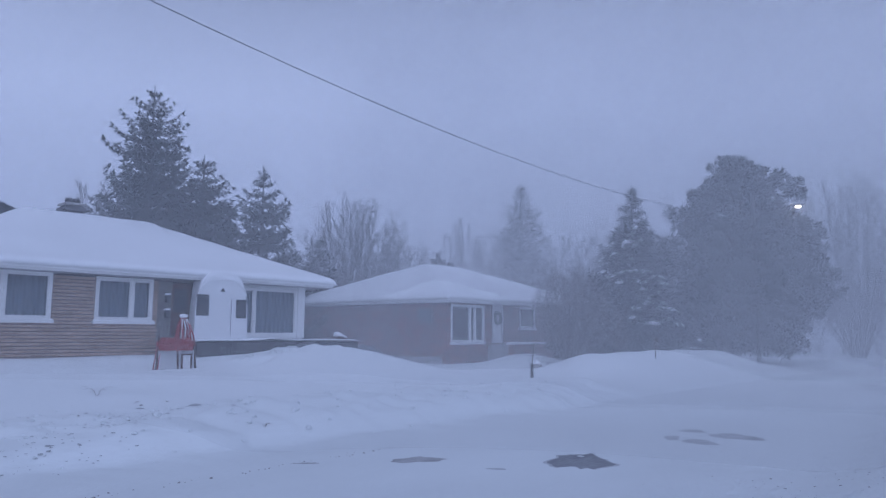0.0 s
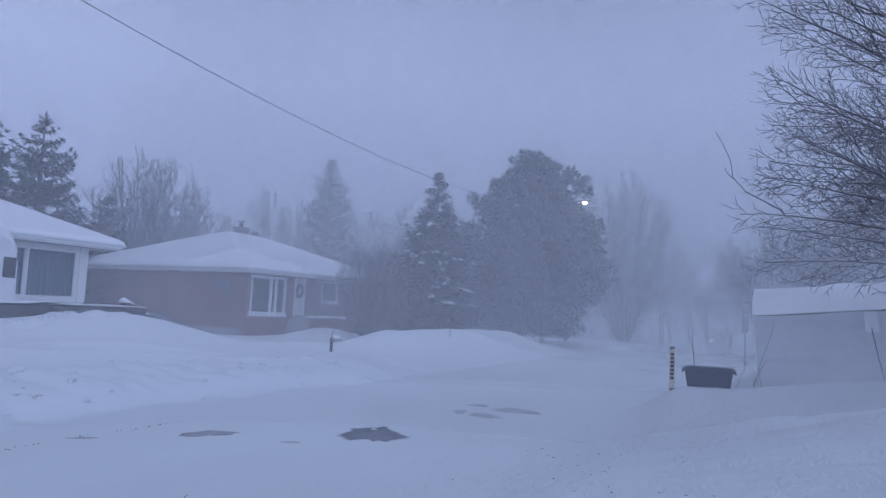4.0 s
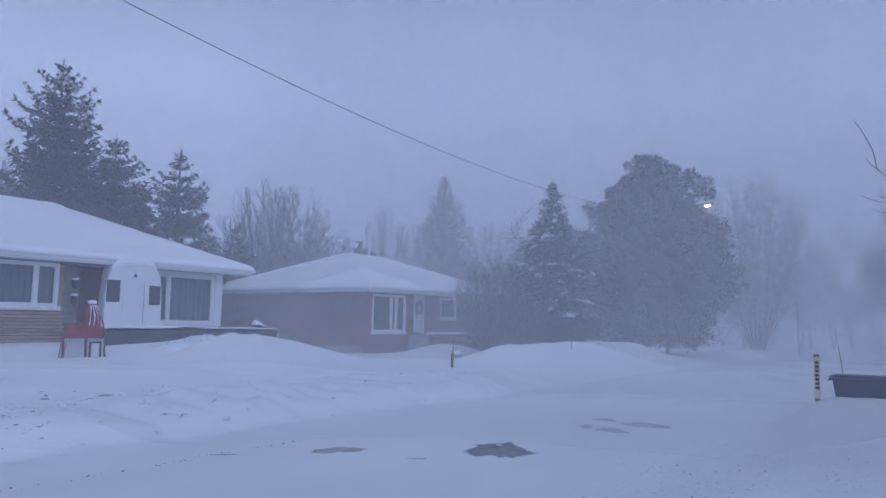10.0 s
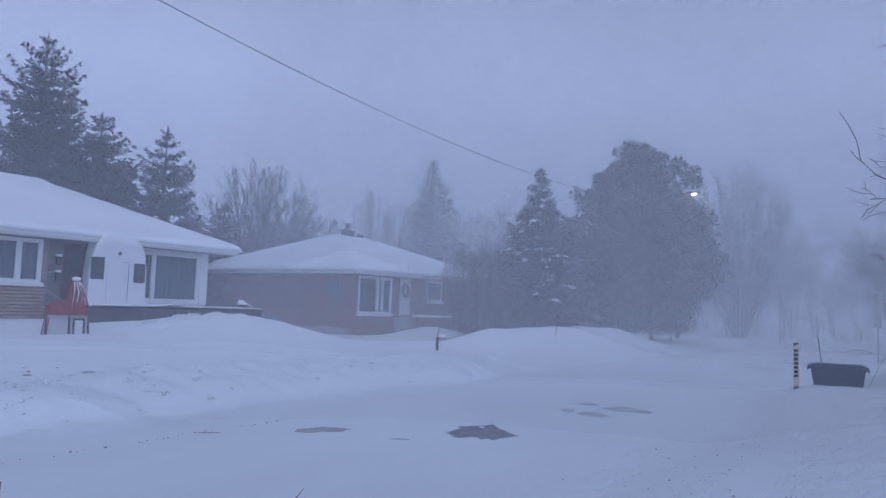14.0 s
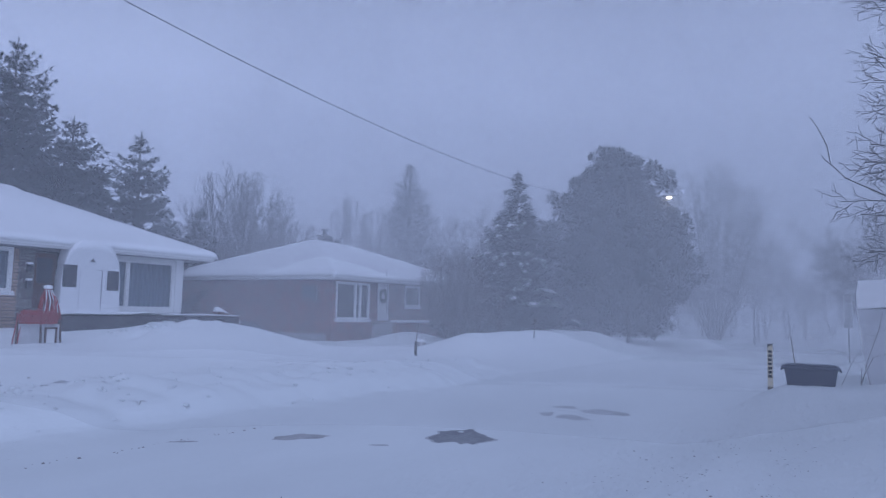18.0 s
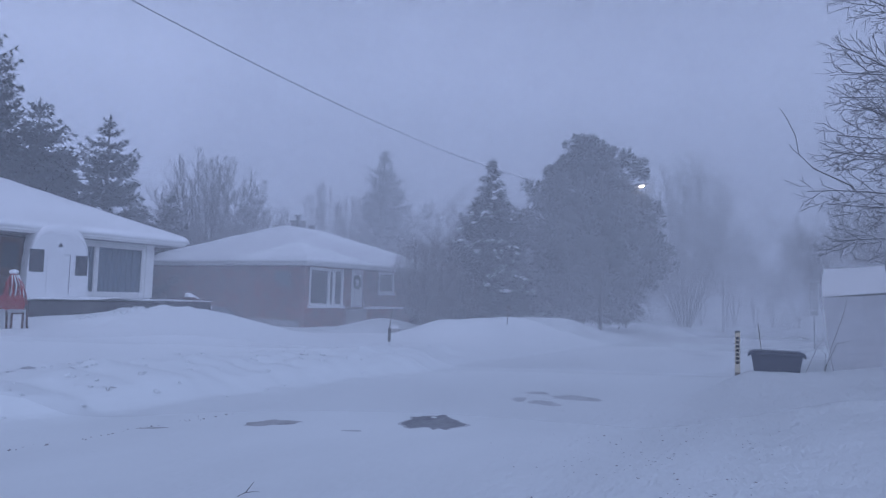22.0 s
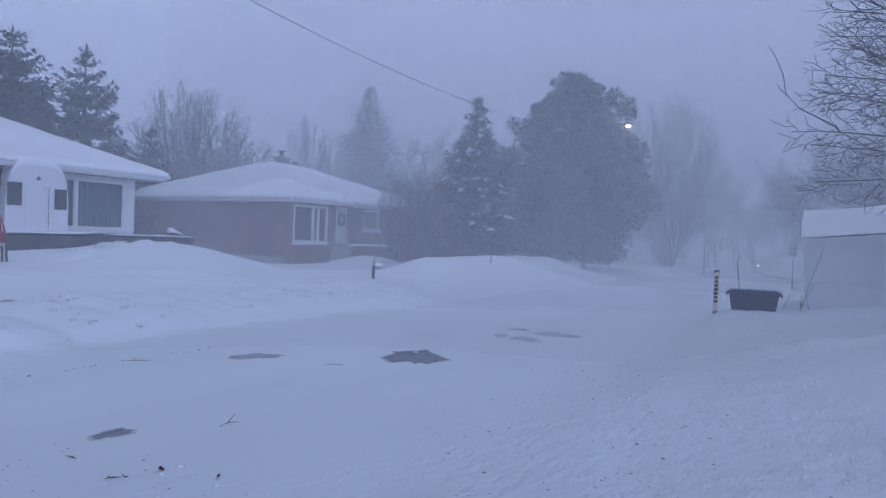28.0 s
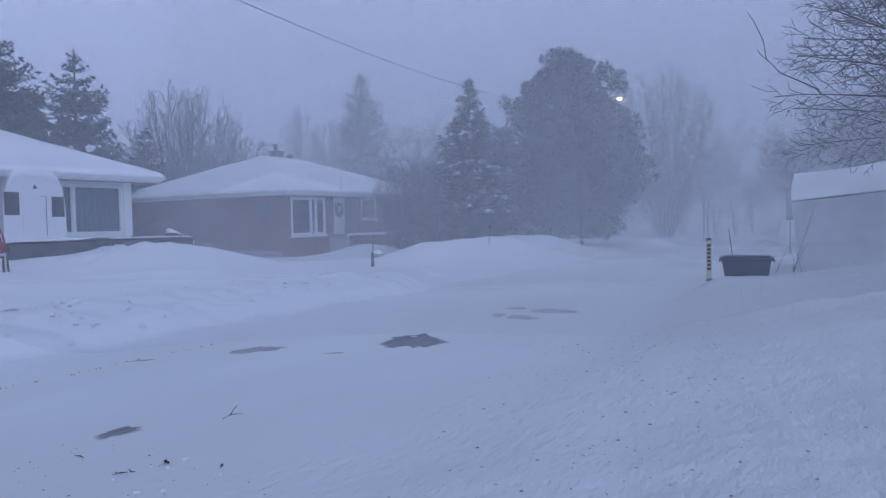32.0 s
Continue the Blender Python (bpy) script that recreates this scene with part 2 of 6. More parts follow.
def veil_mat(name, density, top):
    """Snow carried on the wind: thin white grains that let most of the light through, thinning out with height."""
    m = bpy.data.materials.new(name)
    m.use_nodes = True
    nt = m.node_tree
    nt.nodes.clear()
    out = nt.nodes.new("ShaderNodeOutputMaterial")
    co = nt.nodes.new("ShaderNodeTexCoord")
    sep = nt.nodes.new("ShaderNodeSeparateXYZ")
    nt.links.new(co.outputs["Object"], sep.inputs[0])
    mr = nt.nodes.new("ShaderNodeMapRange")
    mr.interpolation_type = "SMOOTHSTEP"
    mr.inputs["From Min"].default_value = 0.0
    mr.inputs["From Max"].default_value = top
    mr.inputs["To Min"].default_value = 1.0
    mr.inputs["To Max"].default_value = 0.0
    nt.links.new(sep.outputs["Z"], mr.inputs["Value"])
    no = nt.nodes.new("ShaderNodeTexNoise")
    no.inputs["Scale"].default_value = 0.09
    no.inputs["Detail"].default_value = 3
    nt.links.new(co.outputs["Object"], no.inputs["Vector"])
    m2 = nt.nodes.new("ShaderNodeMapRange")
    m2.inputs["From Min"].default_value = 0.3
    m2.inputs["From Max"].default_value = 0.7
    m2.inputs["To Min"].default_value = density * 0.85
    m2.inputs["To Max"].default_value = density * 1.15
    nt.links.new(no.outputs[0], m2.inputs["Value"])
    mul = nt.nodes.new("ShaderNodeMath")
    mul.operation = "MULTIPLY"
    nt.links.new(mr.outputs[0], mul.inputs[0])
    nt.links.new(m2.outputs[0], mul.inputs[1])
    # the buff house's lee: less snow in the air round it than over the open street
    side = nt.nodes.new("ShaderNodeMath")
    side.operation = "MULTIPLY_ADD"
    side.inputs[1].default_value = 1.15
    nt.links.new(sep.outputs["Y"], side.inputs[0])
    nt.links.new(sep.outputs["X"], side.inputs[2])
    lee = nt.nodes.new("ShaderNodeMapRange")
    lee.interpolation_type = "SMOOTHSTEP"
    lee.inputs["From Min"].default_value = -7.0
    lee.inputs["From Max"].default_value = 5.0
    lee.inputs["To Min"].default_value = 0.55
    lee.inputs["To Max"].default_value = 1.0
    nt.links.new(side.outputs[0], lee.inputs["Value"])
    thin = nt.nodes.new("ShaderNodeMath")
    thin.operation = "MULTIPLY"
    nt.links.new(mul.outputs[0], thin.inputs[0])
    nt.links.new(lee.outputs[0], thin.inputs[1])
    mul = thin
    tr = nt.nodes.new("ShaderNodeBsdfTransparent")
    d = nt.nodes.new("ShaderNodeBsdfDiffuse")
    t = nt.nodes.new("ShaderNodeBsdfTranslucent")
    for s in (d, t):
        s.inputs["Color"].default_value = (0.92, 0.93, 0.95, 1)
    sm = nt.nodes.new("ShaderNodeMixShader")
    sm.inputs[0].default_value = 0.5
    nt.links.new(d.outputs[0], sm.inputs[1])
    nt.links.new(t.outputs[0], sm.inputs[2])
    mx = nt.nodes.new("ShaderNodeMixShader")
    nt.links.new(mul.outputs[0], mx.inputs[0])
    nt.links.new(tr.outputs[0], mx.inputs[1])
    nt.links.new(sm.outputs[0], mx.inputs[2])
    nt.links.new(mx.outputs[0], out.inputs[0])
    return m


def glass_mat():
    m = bpy.data.materials.new("window_glass")
    m.use_nodes = True
    nt = m.node_tree
    nt.nodes.clear()
    out = nt.nodes.new("ShaderNodeOutputMaterial")
    tr = nt.nodes.new("ShaderNodeBsdfTransparent")
    tr.inputs[0].default_value = (0.75, 0.8, 0.85, 1)
    gl = nt.nodes.new("ShaderNodeBsdfGlossy")
    gl.inputs["Roughness"].default_value = 0.04
    fr = nt.nodes.new("ShaderNodeFresnel")
    fr.inputs[0].default_value = 1.5
    mx = nt.nodes.new("ShaderNodeMixShader")
    nt.links.new(fr.outputs[0], mx.inputs[0])
    nt.links.new(tr.outputs[0], mx.inputs[1])
    nt.links.new(gl.outputs[0], mx.inputs[2])
    nt.links.new(mx.outputs[0], out.inputs[0])
    return m


def glow_mat(name, color, strength):
    m = bpy.data.materials.new(name)
    m.use_nodes = True
    b = m.node_tree.nodes["Principled BSDF"]
    b.inputs["Emission Color"].default_value = (*color, 1)
    b.inputs["Emission Strength"].default_value = strength
    return m


SNOW = snow_mat("ground_snow", base=(0.79, 0.82, 0.825), grit=0.22, dist=0.12, clean=(0.845, 0.87, 0.875), fine=0.16)
ROOF_SNOW = snow_mat("roof_snow", base=(0.92, 0.925, 0.935), big=0.8, small=5.0, strength=0.25, dist=0.04)
CLUMP = snow_mat("snow_clump", base=(0.755, 0.785, 0.79), big=2.0, small=14.0, strength=0.4, dist=0.02)
# icy crust; its grey also paints in lump shading the soft sky leaves weak
CRUST_SHADE = mat("icy_crust_painted_shade", (0.50, 0.51, 0.53), 0.8, var=0.25, scale=7, bump=0.4)
DIRTY = mat("dirty_snow", (0.36, 0.34, 0.345), 0.8, var=0.3, scale=9, bump=0.4)
ASPHALT = mat("wet_asphalt", (0.15, 0.15, 0.165), 0.55, var=0.3, scale=3.2, bump=0.4, fine=26, dist=0.004, tint=(0.36, 0.37, 0.39), stretch=(1, 0.25, 1))
BUFF_BRICK = brick_mat("buff_brick", (0.56, 0.42, 0.29), (0.47, 0.34, 0.235), (0.24, 0.20, 0.17), 0.40, 0.085, 0.12)
RED_BRICK = brick_mat("red_brick", (0.42, 0.115, 0.088), (0.17, 0.055, 0.047), (0.24, 0.15, 0.14), 0.24, 0.075, 0.22, 0.25)
MORTAR = mat("recessed_mortar", (0.15, 0.13, 0.12), 0.95, var=0.2, scale=9, bump=0.3)
ENTRY_STONE = brick_mat("grey_brown_ledge_stone", (0.30, 0.26, 0.245), (0.17, 0.15, 0.145), (0.09, 0.08, 0.08), 0.42, 0.10, 0.3)
STONE = brick_mat("dark_ledge_stone", (0.11, 0.105, 0.11), (0.055, 0.052, 0.058), (0.03, 0.03, 0.032), 0.5, 0.12, 0.25)
CONCRETE = mat("concrete", (0.38, 0.37, 0.36), 0.9, scale=4)
WHITE = mat("white_paint", (0.80, 0.80, 0.79), 0.5, var=0.05, scale=3, bump=0.08)
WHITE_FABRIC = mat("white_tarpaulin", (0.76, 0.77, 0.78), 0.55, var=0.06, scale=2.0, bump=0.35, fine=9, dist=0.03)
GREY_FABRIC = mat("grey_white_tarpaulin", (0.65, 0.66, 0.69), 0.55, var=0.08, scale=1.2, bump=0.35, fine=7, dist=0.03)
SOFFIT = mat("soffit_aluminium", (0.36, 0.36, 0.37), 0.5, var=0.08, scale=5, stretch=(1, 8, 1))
GLASS = glass_mat()
# near-black colour that stands for the shade inside unlit rooms
ROOM_SHADE = mat("painted_room_shade", (0.05, 0.05, 0.055), 0.9)
CURTAIN = mat("sheer_curtain", (0.56, 0.57, 0.58), 0.9, var=0.28, scale=3, bump=0.5, dist=0.02, stretch=(1, 10, 0.4))
PLASTIC_WINDOW = mat("clear_plastic_window", (0.05, 0.055, 0.065), 0.25, var=0.3, scale=4, spec=0.6)
CABLE = mat("frosted_cable", (0.20, 0.20, 0.21), 0.7, var=0.3, scale=9)
GREY_LINE = mat("dark_seam", (0.10, 0.10, 0.11), 0.6)
METAL = mat("galvanised_metal", (0.45, 0.46, 0.47), 0.4, metal=0.8, scale=8)
DARK_METAL = mat("dark_metal", (0.06, 0.06, 0.065), 0.5, metal=0.6, scale=8)
POLE_WOOD = mat("weathered_pole_wood", (0.042, 0.036, 0.032), 0.9, scale=3, stretch=(6, 6, 0.4), bump=0.5)
STAKE_WOOD = mat("grey_stake_wood", (0.22, 0.19, 0.16), 0.9, scale=4, stretch=(8, 8, 0.6), bump=0.4)
BARK = mat("bare_bark", (0.085, 0.075, 0.072), 0.95, scale=5, bump=0.7, fine=40, dist=0.01)
FROST_BARK = mat("frosted_near_bark", (0.125, 0.118, 0.12), 0.95, scale=5, bump=0.7, fine=40, dist=0.01, spec=0.15)
BARK_PALE = mat("pale_frosted_bark", (0.17, 0.16, 0.16), 0.95, scale=5, bump=0.5)
NEEDLES = mat("spruce_needles", (0.026, 0.040, 0.033), 0.9, var=0.2, scale=1.5, bump=0.0, spec=0.08)
PINE_NEEDLES = mat("pine_needles", (0.023, 0.033, 0.028), 0.9, var=0.2, scale=1.2, bump=0.0, spec=0.08)
RED_NET = mat("red_plastic_net", (0.38, 0.032, 0.038), 0.6, var=0.2, scale=8)
BROWN_WOOD = mat("brown_stained_wood", (0.10, 0.05, 0.04), 0.8, scale=5, stretch=(8, 8, 0.7))
YELLOW = mat("yellow_marker_face", (0.52, 0.34, 0.15), 0.5, var=0.08, scale=9, bump=0.08)
YELLOW_FROST = mat("frosted_yellow_face", (0.50, 0.40, 0.22), 0.7, var=0.3, scale=14, bump=0.2, tint=(0.6, 0.58, 0.55))
BIN_PLASTIC = mat("blue_black_plastic", (0.042, 0.050, 0.075), 0.6, var=0.35, scale=5, bump=0.3, tint=(0.09, 0.10, 0.135))
BLACK_INK = mat("black_print", (0.012, 0.012, 0.014), 0.5, var=0.2, scale=20, bump=0.05)
RUBBER = mat("tyre_rubber", (0.025, 0.025, 0.026), 0.85)
CAR_DARK = mat("dark_car_paint", (0.035, 0.038, 0.045), 0.3, var=0.1, spec=0.6, bump=0.03)
CAR_GREY = mat("grey_car_paint", (0.16, 0.17, 0.19), 0.35, var=0.1, spec=0.6, bump=0.03)
CAR_GLASS = mat("tinted_car_glass", (0.02, 0.022, 0.026), 0.1, var=0.1, spec=0.7, bump=0.01)
HEADLIGHT = glow_mat("headlight_lens", (1.0, 0.97, 0.92), 22.0)
LAMP_GLOW = glow_mat("street_lamp_lens", (1.0, 0.86, 0.66), 30.0)
SIGN_WHITE = mat("sign_sheeting", (0.55, 0.55, 0.56), 0.5, var=0.1, scale=6)
SHRUB_TWIG = mat("shrub_twigs", (0.12, 0.095, 0.085), 0.95, scale=6)
WREATH = mat("evergreen_wreath", (0.03, 0.045, 0.03), 0.9, var=0.4)


# ---------------------------------------------------------------- mesh helpers
def thing(name, label, category, at=(0, 0, 0), rz=0.0, group="", kind=""):
    ob = new(name)
    ob.matrix_basis = pose(*at, 0, 0, rz)
    return tagged(ob, label, category, group, kind)


def link_mesh(name, me, material, parent=None, label=""):
    if material:
        me.materials.append(material)
    ob = new(name, me)
    if parent:
        ob.parent = parent
    if label:
        tagged(ob, label)
    return ob


def part(name, bm, material, parent=None, label="", smooth=False):
    me = bpy.data.meshes.new(name)
    bm.to_mesh(me)
    bm.free()
    if smooth:
        for p in me.polygons:
            p.use_smooth = True
    return link_mesh(name, me, material, parent, label)


def data_part(name, verts, faces, material, parent=None, label="", smooth=False):
    me = bpy.data.meshes.new(name)
    me.from_pydata(verts, [], faces)
    me.update()
    if smooth:
        me.polygons.foreach_set("use_smooth", [True] * len(me.polygons))
    return link_mesh(name, me, material, parent, label)


def box(bm, x0, x1, y0, y1, z0, z1, bevel=0.0):
    x0, x1 = min(x0, x1), max(x0, x1)
    y0, y1 = min(y0, y1), max(y0, y1)
    z0, z1 = min(z0, z1), max(z0, z1)
    v = [bm.verts.new((x, y, z)) for x in (x0, x1) for y in (y0, y1) for z in (z0, z1)]
    f = [bm.faces.new([v[i] for i in q]) for q in ((0, 1, 3, 2), (4, 6, 7, 5), (0, 4, 5, 1), (2, 3, 7, 6), (0, 2, 6, 4), (1, 5, 7, 3))]
    if bevel:
        es = {e for q in f for e in q.edges}
        bmesh.ops.bevel(bm, geom=list(es), offset=bevel, segments=2, affect="EDGES", profile=0.5)
    return bm


def boxed(name, dims, material, parent=None, label="", bevel=0.006):
    return part(name, box(bmesh.new(), *dims, bevel=bevel), material, parent, label)


def tube_data(points, radii, sides=6, verts=None, faces=None):
    """A tapered tube along points, appended to verts and faces."""
    verts = [] if verts is None else verts
    faces = [] if faces is None else faces
    start = len(verts)
    n = len(points)
    for i, p in enumerate(points):
        d = (points[min(i + 1, n - 1)] - points[max(i - 1, 0)])
        d = d.normalized() if d.length > 1e-6 else Vector((0, 0, 1))
        a = d.orthogonal().normalized()
        b = d.cross(a)
        for k in range(sides):
            w = 2 * math.pi * k / sides
            verts.append(p + (a * math.cos(w) + b * math.sin(w)) * radii[i])
    for i in range(n - 1):
        for k in range(sides):
            k2 = (k + 1) % sides
            s = start + i * sides
            faces.append((s + k, s + k2, s + sides + k2, s + sides + k))
    faces.append(tuple(start + k for k in reversed(range(sides))))
    faces.append(tuple(start + (n - 1) * sides + k for k in range(sides)))
    return verts, faces


def tube(name, points, radii, material, parent=None, label="", sides=8):
    pts = [Vector(p) for p in points]
    if not hasattr(radii, "__len__"):
        radii = [radii] * len(pts)
    v, f = tube_data(pts, radii, sides)
    return data_part(name, v, f, material, parent, label, smooth=True)


def sm(a, b, x):
    t = np.clip((x - a) / (b - a), 0, 1)
    return t * t * (3 - 2 * t)


def wave(x, y, s, seed=0.0):
    """Cheap smooth noise on arrays, about -1 to 1."""
    r = 0
    for k, (a, b, c) in enumerate(((1.0, 0.3, 0.0), (-0.4, 1.1, 1.7), (0.8, -0.9, 4.1), (1.7, 0.6, 2.3), (-1.2, 1.9, 5.5))):
        r = r + np.sin((a * x + b * y) * s + c + seed * (k + 1.3)) / (1 + 0.35 * k)
    return r / 3.2


# ---------------------------------------------------------------- ground
def height(x, y):
    x, y = np.asarray(x, float), np.asarray(y, float)
    far_side = sm(9.0, 10.6, -x)
    z = 0.18 * far_side
    # the plough's cut: a low ragged step along the far edge of the road
    cut = 0.22 * wave(y * 0.4, y, 0.9, 3.0) + 0.06 * wave(x, y, 5.0, 1.0)
    z = z + 0.15 * sm(9.15, 9.55, -x + cut) * (1 - 0.6 * sm(15, 19, y))
    z = z + 0.10 * np.exp(-((x + 9.75 - cut) / 0.35) ** 2) * (1 - sm(13, 18, y)) * (0.6 + 0.5 * wave(x, y, 1.9, 6.0))
    yard = 1 - sm(14.5, 20.0, y)
    z = z + yard * 0.54 * sm(10.4, 21.5, -x)
    z = z + 0.56 * np.exp(-((x + 16.8) / 2.6) ** 2) * sm(10.0, 13.6, y) * (1 - sm(13.6, 18.6, y))
    z = z + 0.12 * np.exp(-((x + 10.6) / 0.8) ** 2) * (1 - sm(17.5, 19.5, y))
    z = z - 0.5 * sm(36, 62, y) * np.exp(-((x + 6) / 12) ** 2)
    z = z + 0.12 * np.exp(-(((x + 1.7) / 1.3) ** 2 + ((y - 13.6) / 1.3) ** 2))
    z = z + 0.15 * np.exp(-(((x + 2.1) / 0.6) ** 2 + ((y - 13.4) / 0.7) ** 2))
    # the neighbour's mound beside the driveway, and the drift before the porch
    z = z + 0.78 * np.exp(-((x + 12.7) / 1.9) ** 2) * sm(19.6, 22.2, y) * (1 - sm(31.6, 35.2, y))
    z = z + 0.06 * wave(x, y, 2.4, 5.0) * np.exp(-((x + 12.7) / 1.3) ** 2) * sm(20, 22, y) * (1 - sm(32, 35, y))
    z = z + 0.50 * np.exp(-(((x + 19.4) / 1.6) ** 2 + ((y - 27.2) / 2.0) ** 2))
    z = z + 0.25 * sm(36, 46, y) * far_side
    # the near side: a bank that climbs from the road to the shelter
    near = sm(-2.9, -1.6, x)
    slope = 0.085 + 0.075 * sm(7, 13, y)
    z = z + near * (0.05 + slope * np.clip(x + 2.6, 0, 9)) + near * 0.20 * sm(9.5, 12.6, y) * (1 - sm(20, 30, y))
    # broad drifts and small crusts, calmer on the road
    road = np.exp(-(((x + 5.8) / 3.1) ** 4))
    rough = 1 - 0.85 * road
    z = z + rough * (0.045 * wave(x, y, 0.55) + 0.022 * wave(x, y, 1.7, 2.0))
    z = z + 0.012 * wave(x, y * 0.35, 2.9, 1.0) * (0.35 + 0.65 * rough)
    edge = np.exp(-((x + 10.4) / 1.3) ** 2) * (1 - sm(17, 20, y))
    z = z + edge * (0.11 * wave(x, y, 2.6, 3.0) + 0.075 * wave(x, y, 6.0, 1.3) + 0.03 * wave(x, y, 11.0, 0.4))
    crest = np.exp(-((x + 17.6) / 1.0) ** 2) * sm(10.5, 12, y) * (1 - sm(16, 18, y))
    z = z + crest * (0.11 * wave(x, y, 4.3, 0.7) + 0.07 * wave(x, y, 9.1, 2.0))
    lumps = np.exp(-((x - 0.2) / 3.0) ** 2) * sm(0.5, 3, y) * (1 - sm(13, 15, y))
    z = z + lumps * (0.030 * wave(x, y, 3.3, 4.0) + 0.022 * wave(x, y, 7.9, 2.2) + 0.015 * wave(x, y, 14.0, 0.6) + 0.008 * wave(x, y, 23.0, 1.9))
    return z


def hz(x, y):
    return float(height(x, y))


def build_ground():
    def steps(a, b, fine, outer):
        core = np.arange(a, b + 1e-6, fine)
        lo = a - np.array(outer)[::-1]
        hi = b + np.array(outer)
        return np.concatenate([lo, core, hi])
    ring = [0.4, 1, 2, 4, 7, 11, 17, 26, 40, 60, 90, 150, 260, 450]
    xs = steps(-24, 6, 0.10, ring)
    ys = steps(-2, 38, 0.115, ring)
    X, Y = np.meshgrid(xs, ys, indexing="ij")
    Z = height(X, Y)
    nx, ny = len(xs), len(ys)
    me = bpy.data.meshes.new("ground")
    me.vertices.add(nx * ny)
    me.vertices.foreach_set("co", np.stack([X, Y, Z], -1).astype(np.float32).ravel())
    i, j = np.meshgrid(np.arange(nx - 1), np.arange(ny - 1), indexing="ij")
    a = (i * ny + j).ravel()
    quads = np.stack([a, a + ny, a + ny + 1, a + 1], -1)
    me.loops.add(quads.size)
    me.loops.foreach_set("vertex_index", quads.ravel().astype(np.int32))
    me.polygons.add(len(quads))
    me.polygons.foreach_set("loop_start", np.arange(0, quads.size, 4, dtype=np.int32))
    me.polygons.foreach_set("use_smooth", np.ones(len(quads), bool))
    me.update(calc_edges=True)
    me.validate()
    tagged(link_mesh("ground", me, SNOW), "deep wind-blown snow over road, lawns and driveways", "snow ground", kind="structure")


build_ground()


def ragged_patch(name, x, y, lx, ly, seed, rz=0.0, material=ASPHALT, label="bare wet asphalt showing through thin road snow", lift=0.006):
    """A thin bare patch that follows the ground, with a torn outline."""
    r = random.Random(seed)
    n = 40
    c, s = math.cos(radians(rz)), math.sin(radians(rz))
    verts, faces = [], []
    ph = [r.uniform(0, 6.28) for _ in range(6)]
    rings = 4
    for k in range(rings + 1):
        for i in range(n):
            w = 2 * math.pi * i / n
            rad = 1 + 0.16 * math.sin(2 * w + ph[0]) + 0.12 * math.sin(3 * w + ph[1]) + 0.10 * math.sin(5 * w + ph[2]) + 0.07 * math.sin(9 * w + ph[3]) + 0.05 * math.sin(14 * w + ph[4])
            q = k / rings
            px, py = math.cos(w) * rad * q * lx, math.sin(w) * rad * q * ly
            gx, gy = x + px * c - py * s, y + px * s + py * c
            verts.append((gx, gy, hz(gx, gy) + lift - (0.010 if k == rings else 0)))
    for k in range(rings):
        for i in range(n):
            i2 = (i + 1) % n
            faces.append((k * n + i, (k + 1) * n + i, (k + 1) * n + i2, k * n + i2))
    return tagged(data_part(name, verts, faces, material, smooth=True), label, "bare patch", "bare patches of the road", "structure")


SLUSH = mat("grey_slush", (0.45, 0.445, 0.455), 0.55, var=0.25, scale=4, bump=0.3, stretch=(1, 0.25, 1))
ICY = mat("icy_thin_snow", (0.56, 0.57, 0.59), 0.55, var=0.2, scale=3, bump=0.3, stretch=(1, 0.25, 1))
ragged_patch("road_patch", -5.22, 8.58, 0.47, 0.79, 3, 31, ICY, "thin icy margin round bare asphalt", 0.002)
ragged_patch("road_patch", -5.22, 8.58, 0.40, 0.70, 3, 31)
ragged_patch("road_patch", -6.85, 7.15, 0.23, 0.36, 5, -38, SLUSH, "grey slush where tyres have passed")
ragged_patch("road_patch", -5.10, 3.75, 0.13, 0.29, 8, 0, ICY, "thin icy margin round bare asphalt", 0.002)
ragged_patch("road_patch", -5.10, 3.75, 0.09, 0.23, 8, 0)
thin = "thin grey ice film where tyres have passed"
for px, py, lx, ly, sd, rz in ((-4.56, 12.4, 0.42, 0.42, 11, 31), (-4.76, 11.4, 0.26, 0.34, 12, 31), (-5.37, 12.55, 0.20, 0.24, 13, 31), (-5.28, 11.52, 0.15, 0.28, 23, 31), (-5.68, 7.37, 0.12, 0.05, 21, 31), (-4.95, 26.15, 0.85, 0.40, 17, -12), (-4.6, 29.5, 0.8, 0.35, 18, -10), (-5.8, 28.0, 0.7, 0.3, 19, -8), (-4.3, 24.5, 0.5, 0.2, 22, -10)):
    ragged_patch("road_patch", px, py, lx, ly, sd, rz, ICY, thin)
ragged_patch("road_patch", -7.69, 5.97, 0.035, 0.17, 31, -38, SLUSH, "grey slush where tyres have passed")
ragged_patch("road_patch", -6.58, 1.66, 0.34, 0.22, 14, 0, SLUSH, "grey slush where tyres have passed")
ragged_patch("road_patch", -5.88, 1.40, 0.28, 0.18, 15, 0)


